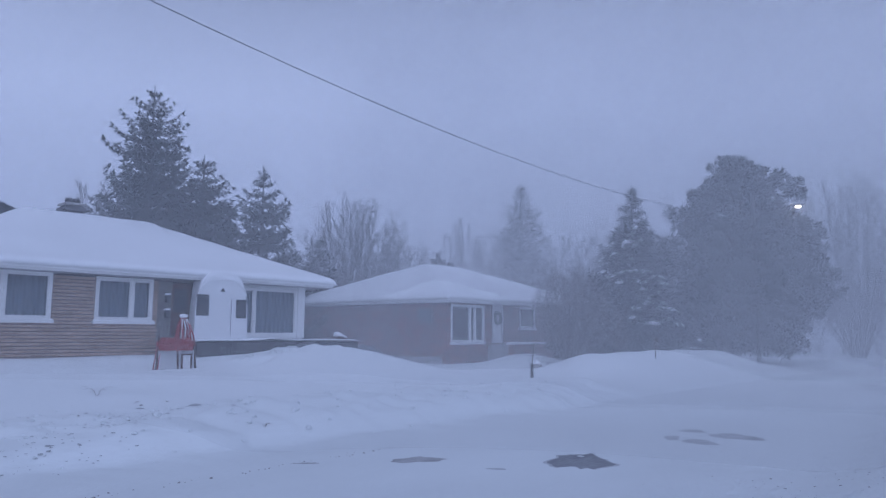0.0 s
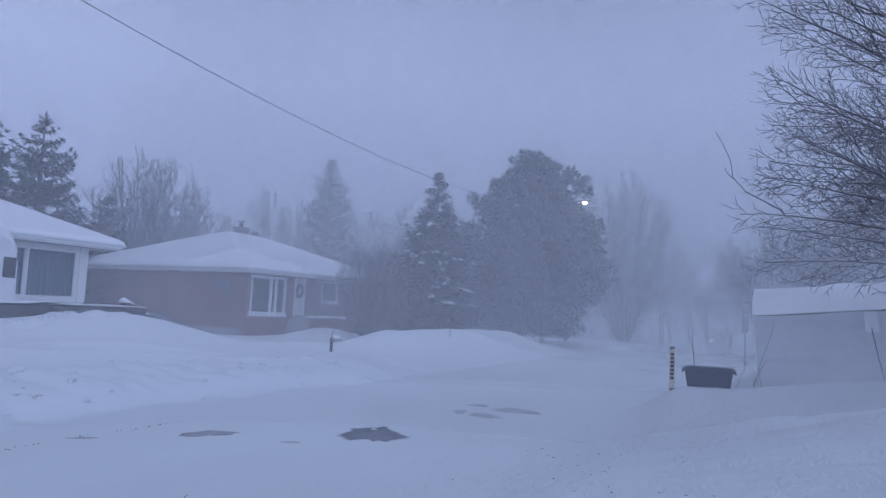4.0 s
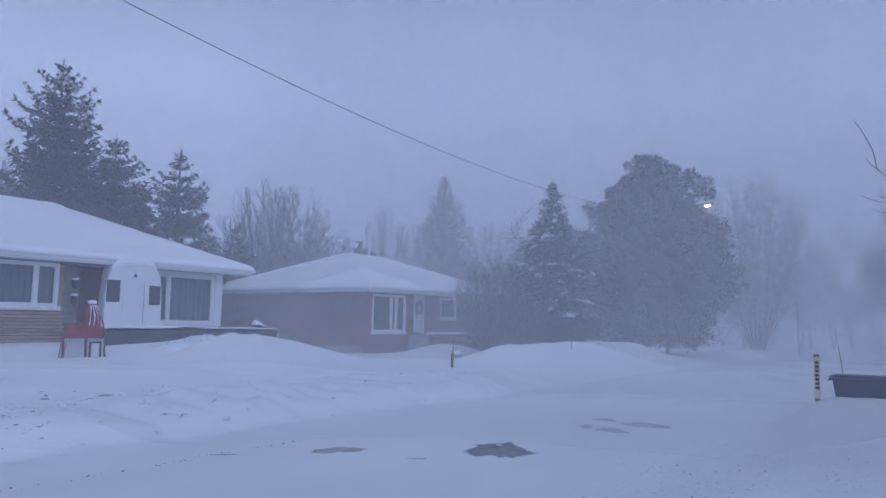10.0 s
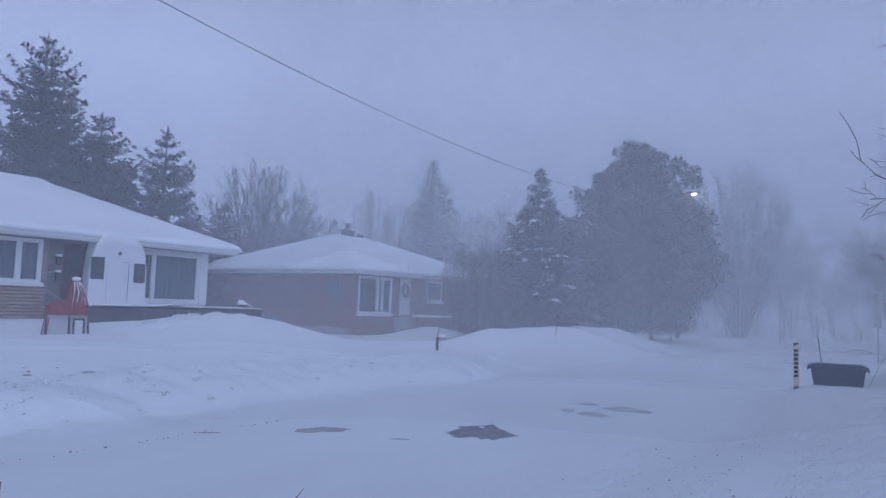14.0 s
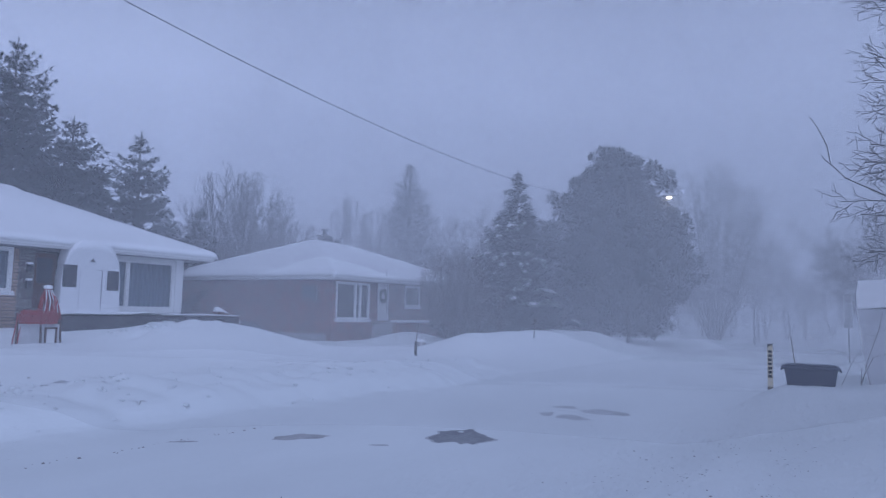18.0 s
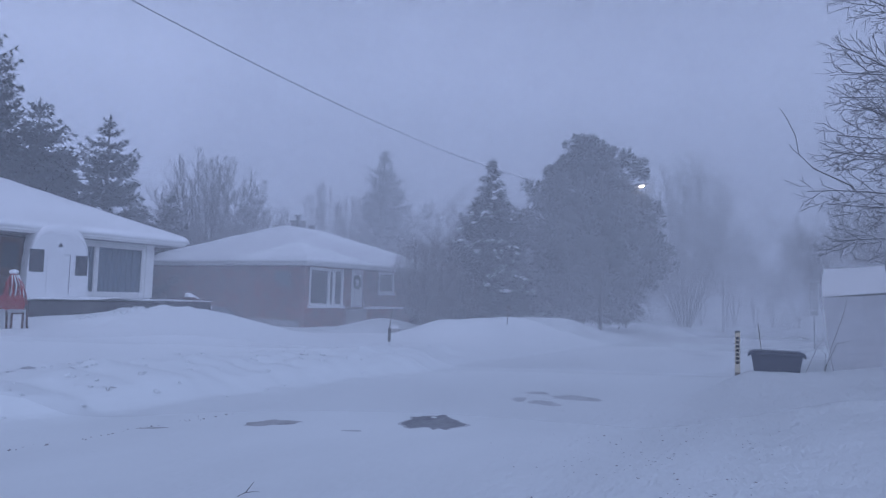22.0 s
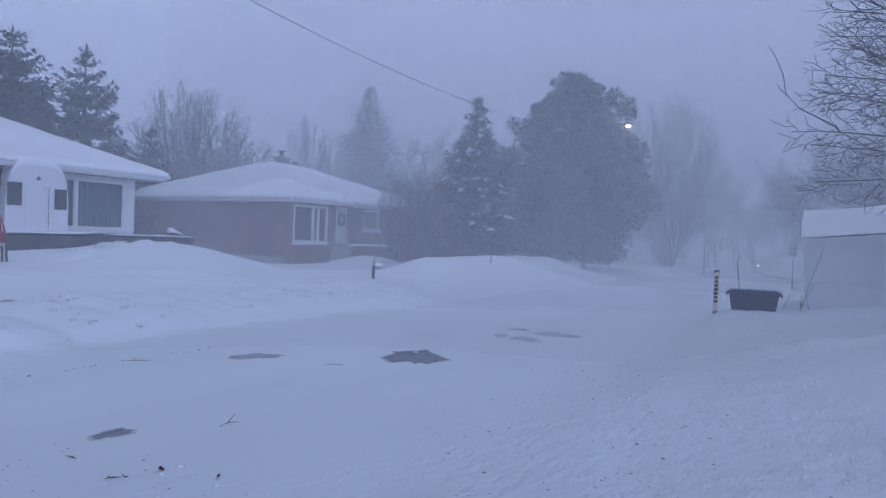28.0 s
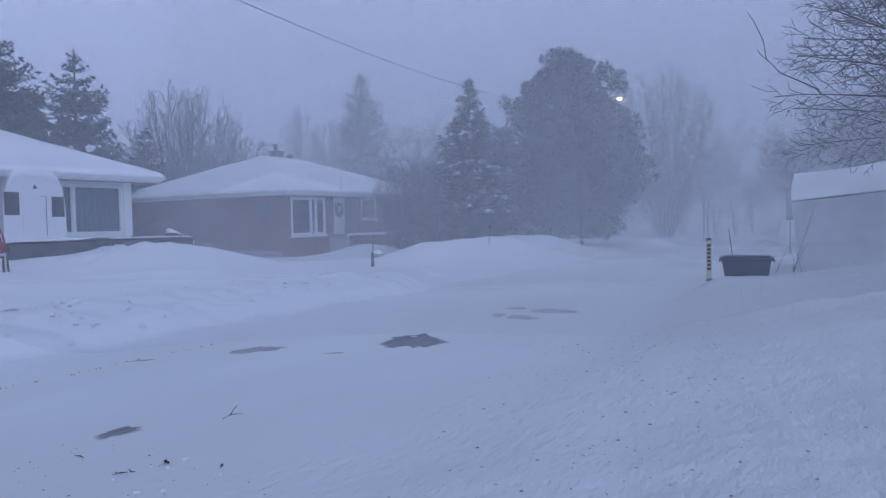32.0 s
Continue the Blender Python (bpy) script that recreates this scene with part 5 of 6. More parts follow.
def plant_trees():
    def at(az, d):
        x, y = polar(az, d)
        return x, y, hz(x, y) - 0.05
    spruce("tall dark spruce behind the buff-brick bungalow", *at(-64.7, 38), 13.2, 3.9, 21, 27, sparse=1.15, ragged=0.5, droop=0.14, shape=0.72)
    spruce("shorter spruce grown into its tall neighbour", *at(-60.9, 39), 10.5, 4.2, 22, 23, sparse=1.2, ragged=0.4, droop=0.2, shape=0.75)
    spruce("single pointed spruce in the back yard", *at(-56.4, 42), 10.9, 4.7, 23, 19, sparse=1.0, ragged=0.28, droop=0.24, shape=0.88)
    spruce("small slim spruce among bare trees", *at(-51.9, 44), 7.3, 2.3, 24, 20, sparse=1.1, shape=0.8)
    spruce("tall thin spruce fading in blown snow", *at(-35.8, 54), 12.5, 3.7, 25, 36, ragged=0.4, shape=0.75, sparse=0.9, droop=0.3)
    spruce("front-yard spruce with snow on its lower boughs", *at(-27.1, 36), 8.7, 3.9, 26, 25, 0.50, sparse=1.1, bare=0.03, ragged=0.22, droop=0.30, shape=1.1)
    bt = bare_tree
    fan_tree("broad bare maple fanning out in the back yard", *at(-49.0, 44.5), 9.8, 3.5, 31, 40, group="bare back-yard trees", foot=0.5)
    fan_tree("smaller bare tree behind the red-brick bungalow", *at(-45.0, 45), 7.0, 2.6, 32, 24, group="bare back-yard trees", foot=0.4, rad=0.05, scale=0.85)
    fan_tree("slender bare birch behind the roof", *at(-40.75, 49), 9.3, 1.1, 33, 9, group="bare back-yard trees", foot=0.1, low=0.8, rad=0.06, scale=0.62)
    fan_tree("slender bare birch behind the roof", *at(-38.5, 49), 8.4, 1.3, 34, 11, group="bare back-yard trees", foot=0.15, low=0.8, rad=0.06, scale=0.65)
    bt("far bare tree half lost in the snow", *at(-31.5, 54), 9.6, 35, 0.55, 0.04, 5, 6, 0.08, fork=0.15, group="bare far trees")
    fan_tree("big bare street tree half lost in the snow", *at(-12.1, 54.3), 12.2, 4.0, 36, 30, BARK, "bare far trees", foot=0.28, rad=0.08, fine=0.009, scale=1.1)
    bt("far bare tree half lost in the snow", *at(-9.2, 64), 10.4, 37, 0.5, 0.05, 5, 5, 0.12, BARK_PALE, 0.2, "bare far trees")
    fan_tree("bare tree behind the tall spruce", *at(-68.0, 44), 9.8, 1.9, 41, 10, group="bare back-yard trees", foot=0.3, rad=0.05, fine=0.008, scale=0.9)
    for k, (a, d, h) in enumerate(((-2.2, 48, 8.4), (1.5, 48, 9.5), (5.5, 44, 10.0), (9.0, 42, 10.5))):
        bt("misty bare tree beyond the car shelter", *at(a, d), h, 51 + k, 0.65, 0.03, 5, 7, 0.085, fork=0.12, group="bare trees past the shelter")
    fan_tree("multi-stemmed bare shrub beside the porch", *at(-32.0, 32), 4.2, 1.7, 61, 24, SHRUB_TWIG, name="bare_shrub", foot=0.3, rad=0.028, fine=0.008, scale=0.55)
    fan_tree("low dense bare hedge shrub in the snow", *at(-29.8, 33.5), 2.9, 1.6, 62, 18, SHRUB_TWIG, name="bare_shrub", foot=0.5, rad=0.022, fine=0.006, scale=0.5)
    # a wood far behind the yards
    r = random.Random(91)
    v, f = [], []
    for k in range(20):
        a = -34 + 30 * (k + r.random()) / 20
        x, y = polar(a, r.uniform(60, 66))
        h = r.uniform(5.0, 8.0)
        for m in range(4):
            d = Vector((r.uniform(-.4, .4), r.uniform(-.4, .4), 1)).normalized()
            grow(v, f, Vector((x, y, 0.2)), d, h * 0.34, 0.07, 4, r, 0.5, 0.05, 4, 0.74, 0.14, 0.016)
    tagged(data_part("far_wood", v, f, BARK), "line of bare woodland lost in blown snow", "woods", kind="stuff")
    # broad crown: a skirt near the ground, widest low down, a blunt lumpy top that falls off in shoulders
    lobes = []
    r = random.Random(9)
    for lz, half in ((1.25, 2.5), (1.9, 3.1), (2.6, 3.6), (3.4, 3.95), (4.2, 4.15), (5.0, 3.95), (5.8, 3.7), (6.55, 3.45), (7.3, 3.05), (8.0, 2.65), (8.7, 2.15), (9.25, 1.45), (9.75, 0.7)):
        k = max(3, int(2 * math.pi * half / 1.6))
        w0 = r.uniform(0, 6.28)
        off = -0.12 - 0.48 * float(sm(5.6, 7.6, lz))
        for i in range(k):
            a = w0 + 2 * math.pi * i / k + r.uniform(-0.22, 0.22)
            rad = r.uniform(0.52, 0.95)
            q = (half - rad * 0.8) * r.uniform(0.66, 1.18)
            lobes.append((q * math.cos(a) + off, q * math.sin(a) + off * 0.3, lz + r.uniform(-0.35, 0.35), rad, r.uniform(0.55, 0.75)))
        for i in range(max(1, int(half * 1.6))):
            a = r.uniform(0, 6.28)
            q = (half - 1.4) * math.sqrt(r.random()) if half > 1.5 else 0
            lobes.append((q * math.cos(a), q * math.sin(a), lz + r.uniform(-0.2, 0.2), min(1.15, half * 0.5), 0.6))
    lobes += [(-0.25, 0, 10.05, 0.42, 0.9), (0.5, 0.2, 9.7, 0.5, 0.9), (1.7, 0.2, 9.1, 0.40, 0.9), (2.5, 0.0, 8.4, 0.42, 0.9)]
    pine("broad dark pine with a rounded lumpy crown", *at(-19.0, 39.0), 10.3, 71, lobes, 0.2)


plant_trees()


def near_tree():
    """The bare tree beside the shelter: long limbs that reach out over the drive."""
    r = random.Random(5)
    t = thing("bare_tree", "bare maple whose long limbs reach over the drive", "tree", (4.4, 12.0, 0.85))
    tube("trunk", [(0, 0, -0.5), (0.0, 0.05, 1.5), (-0.1, 0, 3.2), (-0.15, 0, 5.5), (-0.1, 0, 8.0)], [0.28, 0.25, 0.22, 0.17, 0.09], FROST_BARK, t)
    def go(z, d0, d1, ln, rad, **kw):
        v, f = [], []
        limb(v, f, Vector((-0.1, 0, z)), Vector(d0).normalized(), Vector(d1).normalized(), ln, rad, r, **{"fine": 0.0052, **kw})
        data_part("limb", v, f, FROST_BARK, t)
    go(1.75, (-0.98, -0.10, 0.10), (-0.95, -0.1, 0.16), 4.9, 0.035, gap=0.24, near=1.0)
    go(1.9, (-0.94, 0.10, 0.22), (-0.98, 0.0, 0.10), 5.2, 0.05)
    go(1.6, (-0.92, -0.22, 0.36), (-0.95, -0.1, 0.22), 5.0, 0.05)
    for z, y, up in ((1.5, 0.22, 0.10), (2.1, -0.2, 0.24), (2.4, 0.12, 0.16), (2.8, -0.08, 0.30), (3.1, 0.2, 0.22)):
        go(z, (-0.92, y, up + 0.12), (-0.98, y * 0.3, up - 0.12), 4.9, 0.032)
    for k in range(17):
        y = (-0.24, 0.16, -0.05, 0.28, -0.14)[k % 5]
        go(1.05 + 0.33 * k, (-0.82, y, 0.50 + 0.012 * k), (-0.80, y * 0.3, 0.46 + 0.018 * k), (5.2, 5.0, 5.4, 4.85)[k % 4] + 0.105 * k, (0.075, 0.040, 0.055)[k % 3] - 0.001 * k)
    v, f = [], []
    tip = Vector((-4.4, -12.0, -0.85))
    tube_data([tip + Vector(p) for p in ((-0.2, 12.24, 3.55), (-0.73, 12.22, 3.86), (-0.93, 12.2, 4.10), (-0.97, 12.2, 4.38), (-1.10, 12.19, 4.69), (-1.2, 12.18, 4.86))], [0.012, 0.009, 0.008, 0.007, 0.006, 0.004], 5, v, f)
    tube_data([tip + Vector(p) for p in ((-0.90, 12.2, 4.06), (-1.0, 12.18, 4.16), (-1.06, 12.2, 4.26))], [0.008, 0.007, 0.005], 4, v, f)
    data_part("shoot", v, f, FROST_BARK, t)
    go(3.4, (0.7, -0.3, 0.6), (0.9, -0.2, 0.4), 3.0, 0.07, gap=0.3)
    go(4.6, (0.2, -0.8, 0.6), (0.2, -0.8, 0.6), 3.0, 0.06, gap=0.3)
    go(6.5, (0.1, 0.1, 0.9), (-0.2, 0.1, 0.9), 3.0, 0.07, gap=0.3)


near_tree()


def left_tree():
    """A yard tree whose limb tips hang into view at the far end of the turn."""
    r = random.Random(15)
    x, y = -15.6, -1.3
    t = thing("bare_tree", "bare yard tree with drooping twig tips", "tree", (x, y, hz(x, y) - 0.05))
    tube("trunk", [(0, 0, -0.4), (0.05, 0, 2.0), (0, 0.05, 4.2), (0, 0, 7.0)], [0.2, 0.17, 0.13, 0.06], BARK, t)
    for z, d0, d1, ln in ((4.0, (0.35, 0.85, 0.45), (0.3, 0.95, 0.0), 4.5), (3.2, (0.3, 0.9, 0.3), (0.2, 0.95, 0.05), 4.2), (4.8, (-0.6, 0.6, 0.6), (-0.5, 0.8, 0.3), 3.6), (5.2, (0.2, -0.8, 0.6), (0.2, -0.9, 0.3), 3.6), (5.8, (0.7, -0.1, 0.8), (0.8, 0.1, 0.5), 3.2)):
        v, f = [], []
        limb(v, f, Vector((0, 0, z)), Vector(d0).normalized(), Vector(d1).normalized(), ln, 0.06, r)
        data_part("limb", v, f, BARK, t)


left_tree()


# ---------------------------------------------------------------- street furniture
def lamp_pole(x, y, lit, label):
    p = thing("street_lamp", label, "street lamp", (x, y, hz(x, y) - 0.1))
    tube("pole", [(0, 0, -0.5), (0, 0, 4), (0, 0, 8.1)], [0.11, 0.095, 0.075], POLE_WOOD, p, sides=10)
    arm = tube("arm", [(0, 0, 6.75), (0.5, -0.1, 7.15), (1.2, -0.25, 7.30), (1.85, -0.4, 7.32)], 0.025, DARK_METAL, p)
    bm = bmesh.new()
    bmesh.ops.create_uvsphere(bm, u_segments=14, v_segments=8, radius=1)
    for v in bm.verts:
        v.co = Vector((v.co.x * 0.33 + 2.05, v.co.y * 0.14 - 0.42, v.co.z * 0.08 + 7.32))
    head = part("lamp_head", bm, METAL, p, smooth=True)
    bm = bmesh.new()
    bmesh.ops.create_uvsphere(bm, u_segments=14, v_segments=8, radius=1)
    for v in bm.verts:
        v.co = Vector((v.co.x * 0.12 + 2.10, v.co.y * 0.07 - 0.42, min(v.co.z, 0.2) * 0.08 + 7.25))
    part("lens", bm, LAMP_GLOW if lit else CAR_GLASS, head, "glowing warm-white lens" if lit else "", smooth=True)
    tube("insulator", [(0, 0, 7.2), (-0.15, 0, 7.25)], 0.04, METAL, p, sides=6)
    return p


lamp_pole(-11.5, 34.6, True, "wooden pole with a lit street lamp on a curved arm")
lamp_pole(-9.56, 57.6, False, "far wooden utility pole half lost in blown snow")
lamp_pole(-11.5, -8.0, False, "wooden utility pole beside the road")


def cables():
    c = thing("overhead_cable", "thin black overhead cable sagging between poles", "cable")
    def z(y):
        return 6.38 + 0.0040 * (y - 20.2) ** 2
    pts = [(-11.5, yy, z(yy)) for yy in np.linspace(-8, 34.6, 40)]
    tube("cable", pts, 0.009, CABLE, c, sides=5)
    z0, z1 = z(34.6), 7.3
    pts = [(-11.5 + 1.94 * q, 34.6 + 23.0 * q, z0 + (z1 - z0) * q - 3.2 * q * (1 - q)) for q in np.linspace(0, 1, 20)]
    tube("cable", pts, 0.009, CABLE, c, sides=5)

    a, b = Vector((-11.5, -8.0, 6.9)), Vector((-27.9, 7.9, 6.2))
    pts = [a.lerp(b, q) - Vector((0, 0, 1.6 * q * (1 - q))) for q in np.linspace(0, 1, 24)]
    tube("service_cable", pts, 0.005, CABLE, c, sides=5)


cables()


def marker(name, x, y, z0, z1, width, rz, label, near, lean=(0, 0)):
    """A driveway marker stake with a yellow printed face: dark arc, small machine picture and bars for its figures."""
    m = thing(name, label, "driveway marker", (x, y, z0), group="driveway markers")
    m.rotation_euler = (radians(lean[0]), radians(lean[1]), radians(rz))
    h = z1 - z0
    cut = 0.009 if near else 0.0
    for nm, e, y0, y1, zb, zt, mt in (("board", 0.0, 0.011, 0.0, -0.35, h, STAKE_WOOD), ("face", 0.002, -0.0005, -0.0035, 0.0, h - 0.003, YELLOW if near else YELLOW_FROST)):
        bm = bmesh.new()
        ring = ((-width / 2 + e, zb), (width / 2 - e, zb), (width / 2 - e, zt), (-width / 2 + e, zt - cut))
        slab_between(bm, [(px, y0, pz) for px, pz in ring], [(px, y1, pz) for px, pz in ring])
        bmesh.ops.recalc_face_normals(bm, faces=bm.faces)
        part(nm, bm, mt, m, "yellow printed face" if nm == "face" else "")
    w = width / 0.1
    def ink(nm, poly, y=-0.0065, material=BLACK_INK):
        bm = bmesh.new()
        slab_between(bm, [(px * w, y + 0.0025, h - pz * w) for px, pz in poly], [(px * w, y, h - pz * w) for px, pz in poly])
        bmesh.ops.recalc_face_normals(bm, faces=bm.faces)
        part(nm, bm, material, m)
    arc = [(-0.047, 0.004 + cut / w), (0.047, 0.004), (0.047, 0.024)] + [(0.047 - 0.094 * k / 8, 0.024 + 0.040 * (k / 8) ** 1.6) for k in range(1, 9)]
    ink("dark_arc", arc)
    if near:
        # a small machine silhouette: body, cab, bonnet, plough and two wheels
        ink("machine_body", [(-0.010, 0.084), (0.002, 0.074), (0.024, 0.071), (0.042, 0.073), (0.043, 0.080), (0.034, 0.084), (0.026, 0.092), (-0.008, 0.094)])
        ink("machine_cab", [(0.004, 0.055), (0.022, 0.055), (0.025, 0.074), (0.004, 0.076)])
        ink("cab_roof", [(0.001, 0.0515), (0.008, 0.050), (0.025, 0.0515), (0.025, 0.056), (0.001, 0.056)])
        ink("machine_pipe", [(0.0275, 0.052), (0.0300, 0.051), (0.0290, 0.073), (0.0265, 0.073)])
        ink("machine_plough", [(-0.042, 0.106), (-0.028, 0.099), (-0.010, 0.088), (-0.006, 0.096), (-0.013, 0.109), (-0.041, 0.114)])
        ink("machine_chute", [(-0.033, 0.071), (-0.027, 0.070), (-0.0235, 0.074), (-0.0235, 0.100), (-0.0295, 0.102), (-0.0290, 0.079)])
        ink("machine_strut", [(-0.020, 0.077), (-0.018, 0.077), (-0.013, 0.090), (-0.016, 0.091)])
        for cx, cz, rr in ((0.004, 0.0915, 0.0140), (0.0355, 0.0885, 0.0102)):
            ink("machine_wheel", [(cx + rr * math.cos(2 * math.pi * k / 20), cz + rr * math.sin(2 * math.pi * k / 20)) for k in range(20)], -0.0068)
            for q, y, mt in ((0.50, -0.0072, YELLOW), (0.36, -0.0076, BLACK_INK), (0.16, -0.0080, YELLOW)):
                ink("wheel_hub", [(cx + rr * q * math.cos(2 * math.pi * k / 12), cz + rr * q * math.sin(2 * math.pi * k / 12)) for k in range(12)], y, mt)
        ink("cab_window", [(0.0055, 0.0575), (0.0115, 0.0575), (0.0120, 0.0690), (0.0060, 0.0700)], -0.0072, YELLOW)
        ink("cab_window", [(0.0140, 0.0575), (0.0205, 0.0575), (0.0220, 0.0700), (0.0142, 0.0710)], -0.0072, YELLOW)
        r = random.Random(4)
        for _ in range(16):
            px = r.uniform(-0.042, 0.042)
            pz = r.uniform(0.016, 0.022 + 0.030 * (0.5 - px / 0.094))
            ink("print_fleck", [(px, pz), (px + 0.002, pz + 0.0005), (px + 0.0022, pz + 0.003), (px - 0.0005, pz + 0.0025)], -0.0072, STAKE_WOOD)
    z = 0.124
    rows = [(0.036, 0.074)] + [(0.080, 0.076)] * 7 if near else [(0.055, 0.07)] * 9
    for hh, ww in rows:
        if z + hh > h - 0.02:
            break
        if near and hh < 0.04:
            for px, pw in ((-0.036, 0.026), (-0.007, 0.013), (0.010, 0.026)):
                ink("print_bar", [(px, z), (px + pw, z - 0.002), (px + pw, z + hh - 0.002), (px, z + hh)])
        else:
            ink("print_bar", [(-ww / 2, z), (ww / 2, z), (ww / 2, z + hh), (-ww / 2, z + hh)])
        z += hh + (0.007 if near else 0.025)
    return m


marker("driveway_marker", -1.5638, 0.6148, 0.16, 1.335, 0.0885, 67, "yellow snow-clearing marker board with black print", True, (0, 2.2))
marker("driveway_marker", -2.02, 13.55, 0.56, 1.29, 0.088, 9, "tall yellow marker board by the bin, snow round its foot", False)


def bin_tub():
    """A black plastic bin on its side, half drifted in."""
    b = thing("plastic_bin", "black plastic bin half buried in snow", "bin", (-1.42, 13.8, 0.55), 6)
    b.scale = (0.92, 0.92, 1.0)
    bm = bmesh.new()
    lo = [(-0.36, -0.24, -0.12), (0.36, -0.24, -0.12), (0.36, 0.24, -0.12), (-0.36, 0.24, -0.12)]
    hi = [(-0.44, -0.30, 0.36), (0.44, -0.30, 0.36), (0.44, 0.30, 0.36), (-0.44, 0.30, 0.36)]
    slab_between(bm, lo, hi)
    bmesh.ops.bevel(bm, geom=list(bm.edges), offset=0.03, segments=2, affect="EDGES")
    part("body", bm, BIN_PLASTIC, b)
    part("rim", box(bmesh.new(), -0.485, 0.485, -0.34, 0.34, 0.335, 0.385, 0.015), BIN_PLASTIC, b)
    part("lid", box(bmesh.new(), -0.42, 0.42, -0.30, 0.30, 0.386, 0.41, 0.01), BIN_PLASTIC, b)
    for x in (-0.49, 0.49):
        part("handle", box(bmesh.new(), x - 0.012, x + 0.012, -0.14, 0.14, 0.30, 0.345, 0.006), BIN_PLASTIC, b)
    for k in range(6):
        x = -0.33 + 0.132 * k
        bm = bmesh.new()
        slab_between(bm, [(x - 0.012, -0.262, -0.05), (x + 0.012, -0.262, -0.05), (x + 0.012, -0.246, -0.05), (x - 0.012, -0.246, -0.05)],
                     [(x * 1.16 - 0.012, -0.308, 0.33), (x * 1.16 + 0.012, -0.308, 0.33), (x * 1.16 + 0.012, -0.29, 0.33), (x * 1.16 - 0.012, -0.29, 0.33)])
        part("rib", bm, BIN_PLASTIC, b)


bin_tub()


def street_sign():
    x, y = polar(-3.42, 33)
    s = thing("parking_sign", "tall narrow stacked street signs on a metal post", "street sign", (x, y, hz(x, y)), 0)
    zt = 1.7 + 33 * math.tan(radians(1.93)) - hz(x, y)
    tube("post", [(0, 0, -0.4), (0, 0, zt - 0.1)], 0.03, METAL, s)
    for k, (a, b) in enumerate(((0.0, 0.58), (0.60, 1.14), (1.16, 1.36))):
        p = boxed("plate", (-0.15, 0.15, -0.045, -0.035, zt - b, zt - a), SIGN_WHITE, s)
        n = 1 if k == 2 else 3
        for i in range(n):
            q = (b - a) / n
            boxed("print_bar", (-0.11, 0.11, -0.050, -0.0455, zt - a - q * (i + 0.75), zt - a - q * (i + 0.25)), CABLE, p, bevel=0)


street_sign()


def car_shelter():
    """A long fabric car shelter on a tube frame; it climbs with the driveway."""
    s = thing("car_shelter", "pale fabric car shelter with snow on its roof", "car shelter", (-0.62, 15.0, 0.42))
    s.rotation_euler = (0, radians(-5.6), 0)
    ln, dp, wall, top = 8.0, 3.6, 1.52, 2.02
    prof = [(0.0, 0.0), (-0.02, 0.8), (0.04, wall), (0.35, wall + 0.16), (dp / 2, top), (dp - 0.35, wall + 0.16), (dp - 0.04, wall), (dp + 0.02, 0.8), (dp, 0.0)]
    verts, faces = [], []
    nx = 40
    def sheet(rows, a, b, out):
        v, f = [], []
        for i in range(nx + 1):
            x = ln * i / nx
            sag = 0.03 * abs(math.sin(math.pi * x / 1.6))
            for k in range(a, b + 1):
                y, z = rows[k]
                v.append((x, y + (sag if k in (1, 2) else 0), z - sag * (1 if 2 <= k <= 6 else 0) + out))
        m = b - a + 1
        for i in range(nx):
            for k in range(m - 1):
                q = i * m + k
                f.append((q, q + m, q + m + 1, q + 1))
        return v, f
    fine = []
    for (y0, z0), (y1, z1) in zip(prof, prof[1:]):
        fine += [(y0, z0), ((y0 + y1) / 2, (z0 + z1) / 2)]
    fine.append(prof[-1])
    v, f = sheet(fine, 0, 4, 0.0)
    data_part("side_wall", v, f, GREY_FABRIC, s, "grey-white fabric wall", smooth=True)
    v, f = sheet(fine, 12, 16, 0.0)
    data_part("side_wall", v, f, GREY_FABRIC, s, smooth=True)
    v, f = sheet(fine, 4, 12, 0.0)
    data_part("roof", v, f, WHITE_FABRIC, s, smooth=True)
    v, f = sheet([(y - (0.012 if i < 2 else 0), z + (0.0, 0.05, 0.10, 0.11, 0.11, 0.11, 0.10, 0.05, 0.0)[i] + 0.004) for i, (y, z) in enumerate(fine[4:13])], 0, 8, 0.0)
    data_part("roof_snow", v, f, ROOF_SNOW, s, "smooth snow on the roof", smooth=True)
    bm = bmesh.new()
    slab_between(bm, [(0.0, y, z) for y, z in prof], [(0.02, y, z) for y, z in prof])
    part("end_panel", bm, WHITE_FABRIC, s)
    bm = bmesh.new()
    slab_between(bm, [(ln, y, z) for y, z in prof], [(ln + 0.02, y, z) for y, z in prof])
    part("end_panel", bm, WHITE_FABRIC, s)
    for i in range(6):
        x = 0.06 + i * (ln - 0.1) / 5
        tube("hoop", [(x, y + (0.06 if y < dp / 2 else -0.06), z - 0.05 if k not in (0, 8) else z - 0.3) for k, (y, z) in enumerate(prof)], 0.022, METAL, s, sides=6)
    for x in (1.95, 3.7):
        tube("tie_strap", [(x, -0.03, 1.2), (x + 0.06, -0.05, 0.6), (x + 0.14, -0.08, 0.0)], [0.007, 0.005, 0.004], GREY_LINE, s, sides=5)
        boxed("patch", (x - 0.10, x + 0.12, -0.03, -0.022, 1.12, 1.50), WHITE_FABRIC, s, "white reinforcing patch", 0.003)


car_shelter()


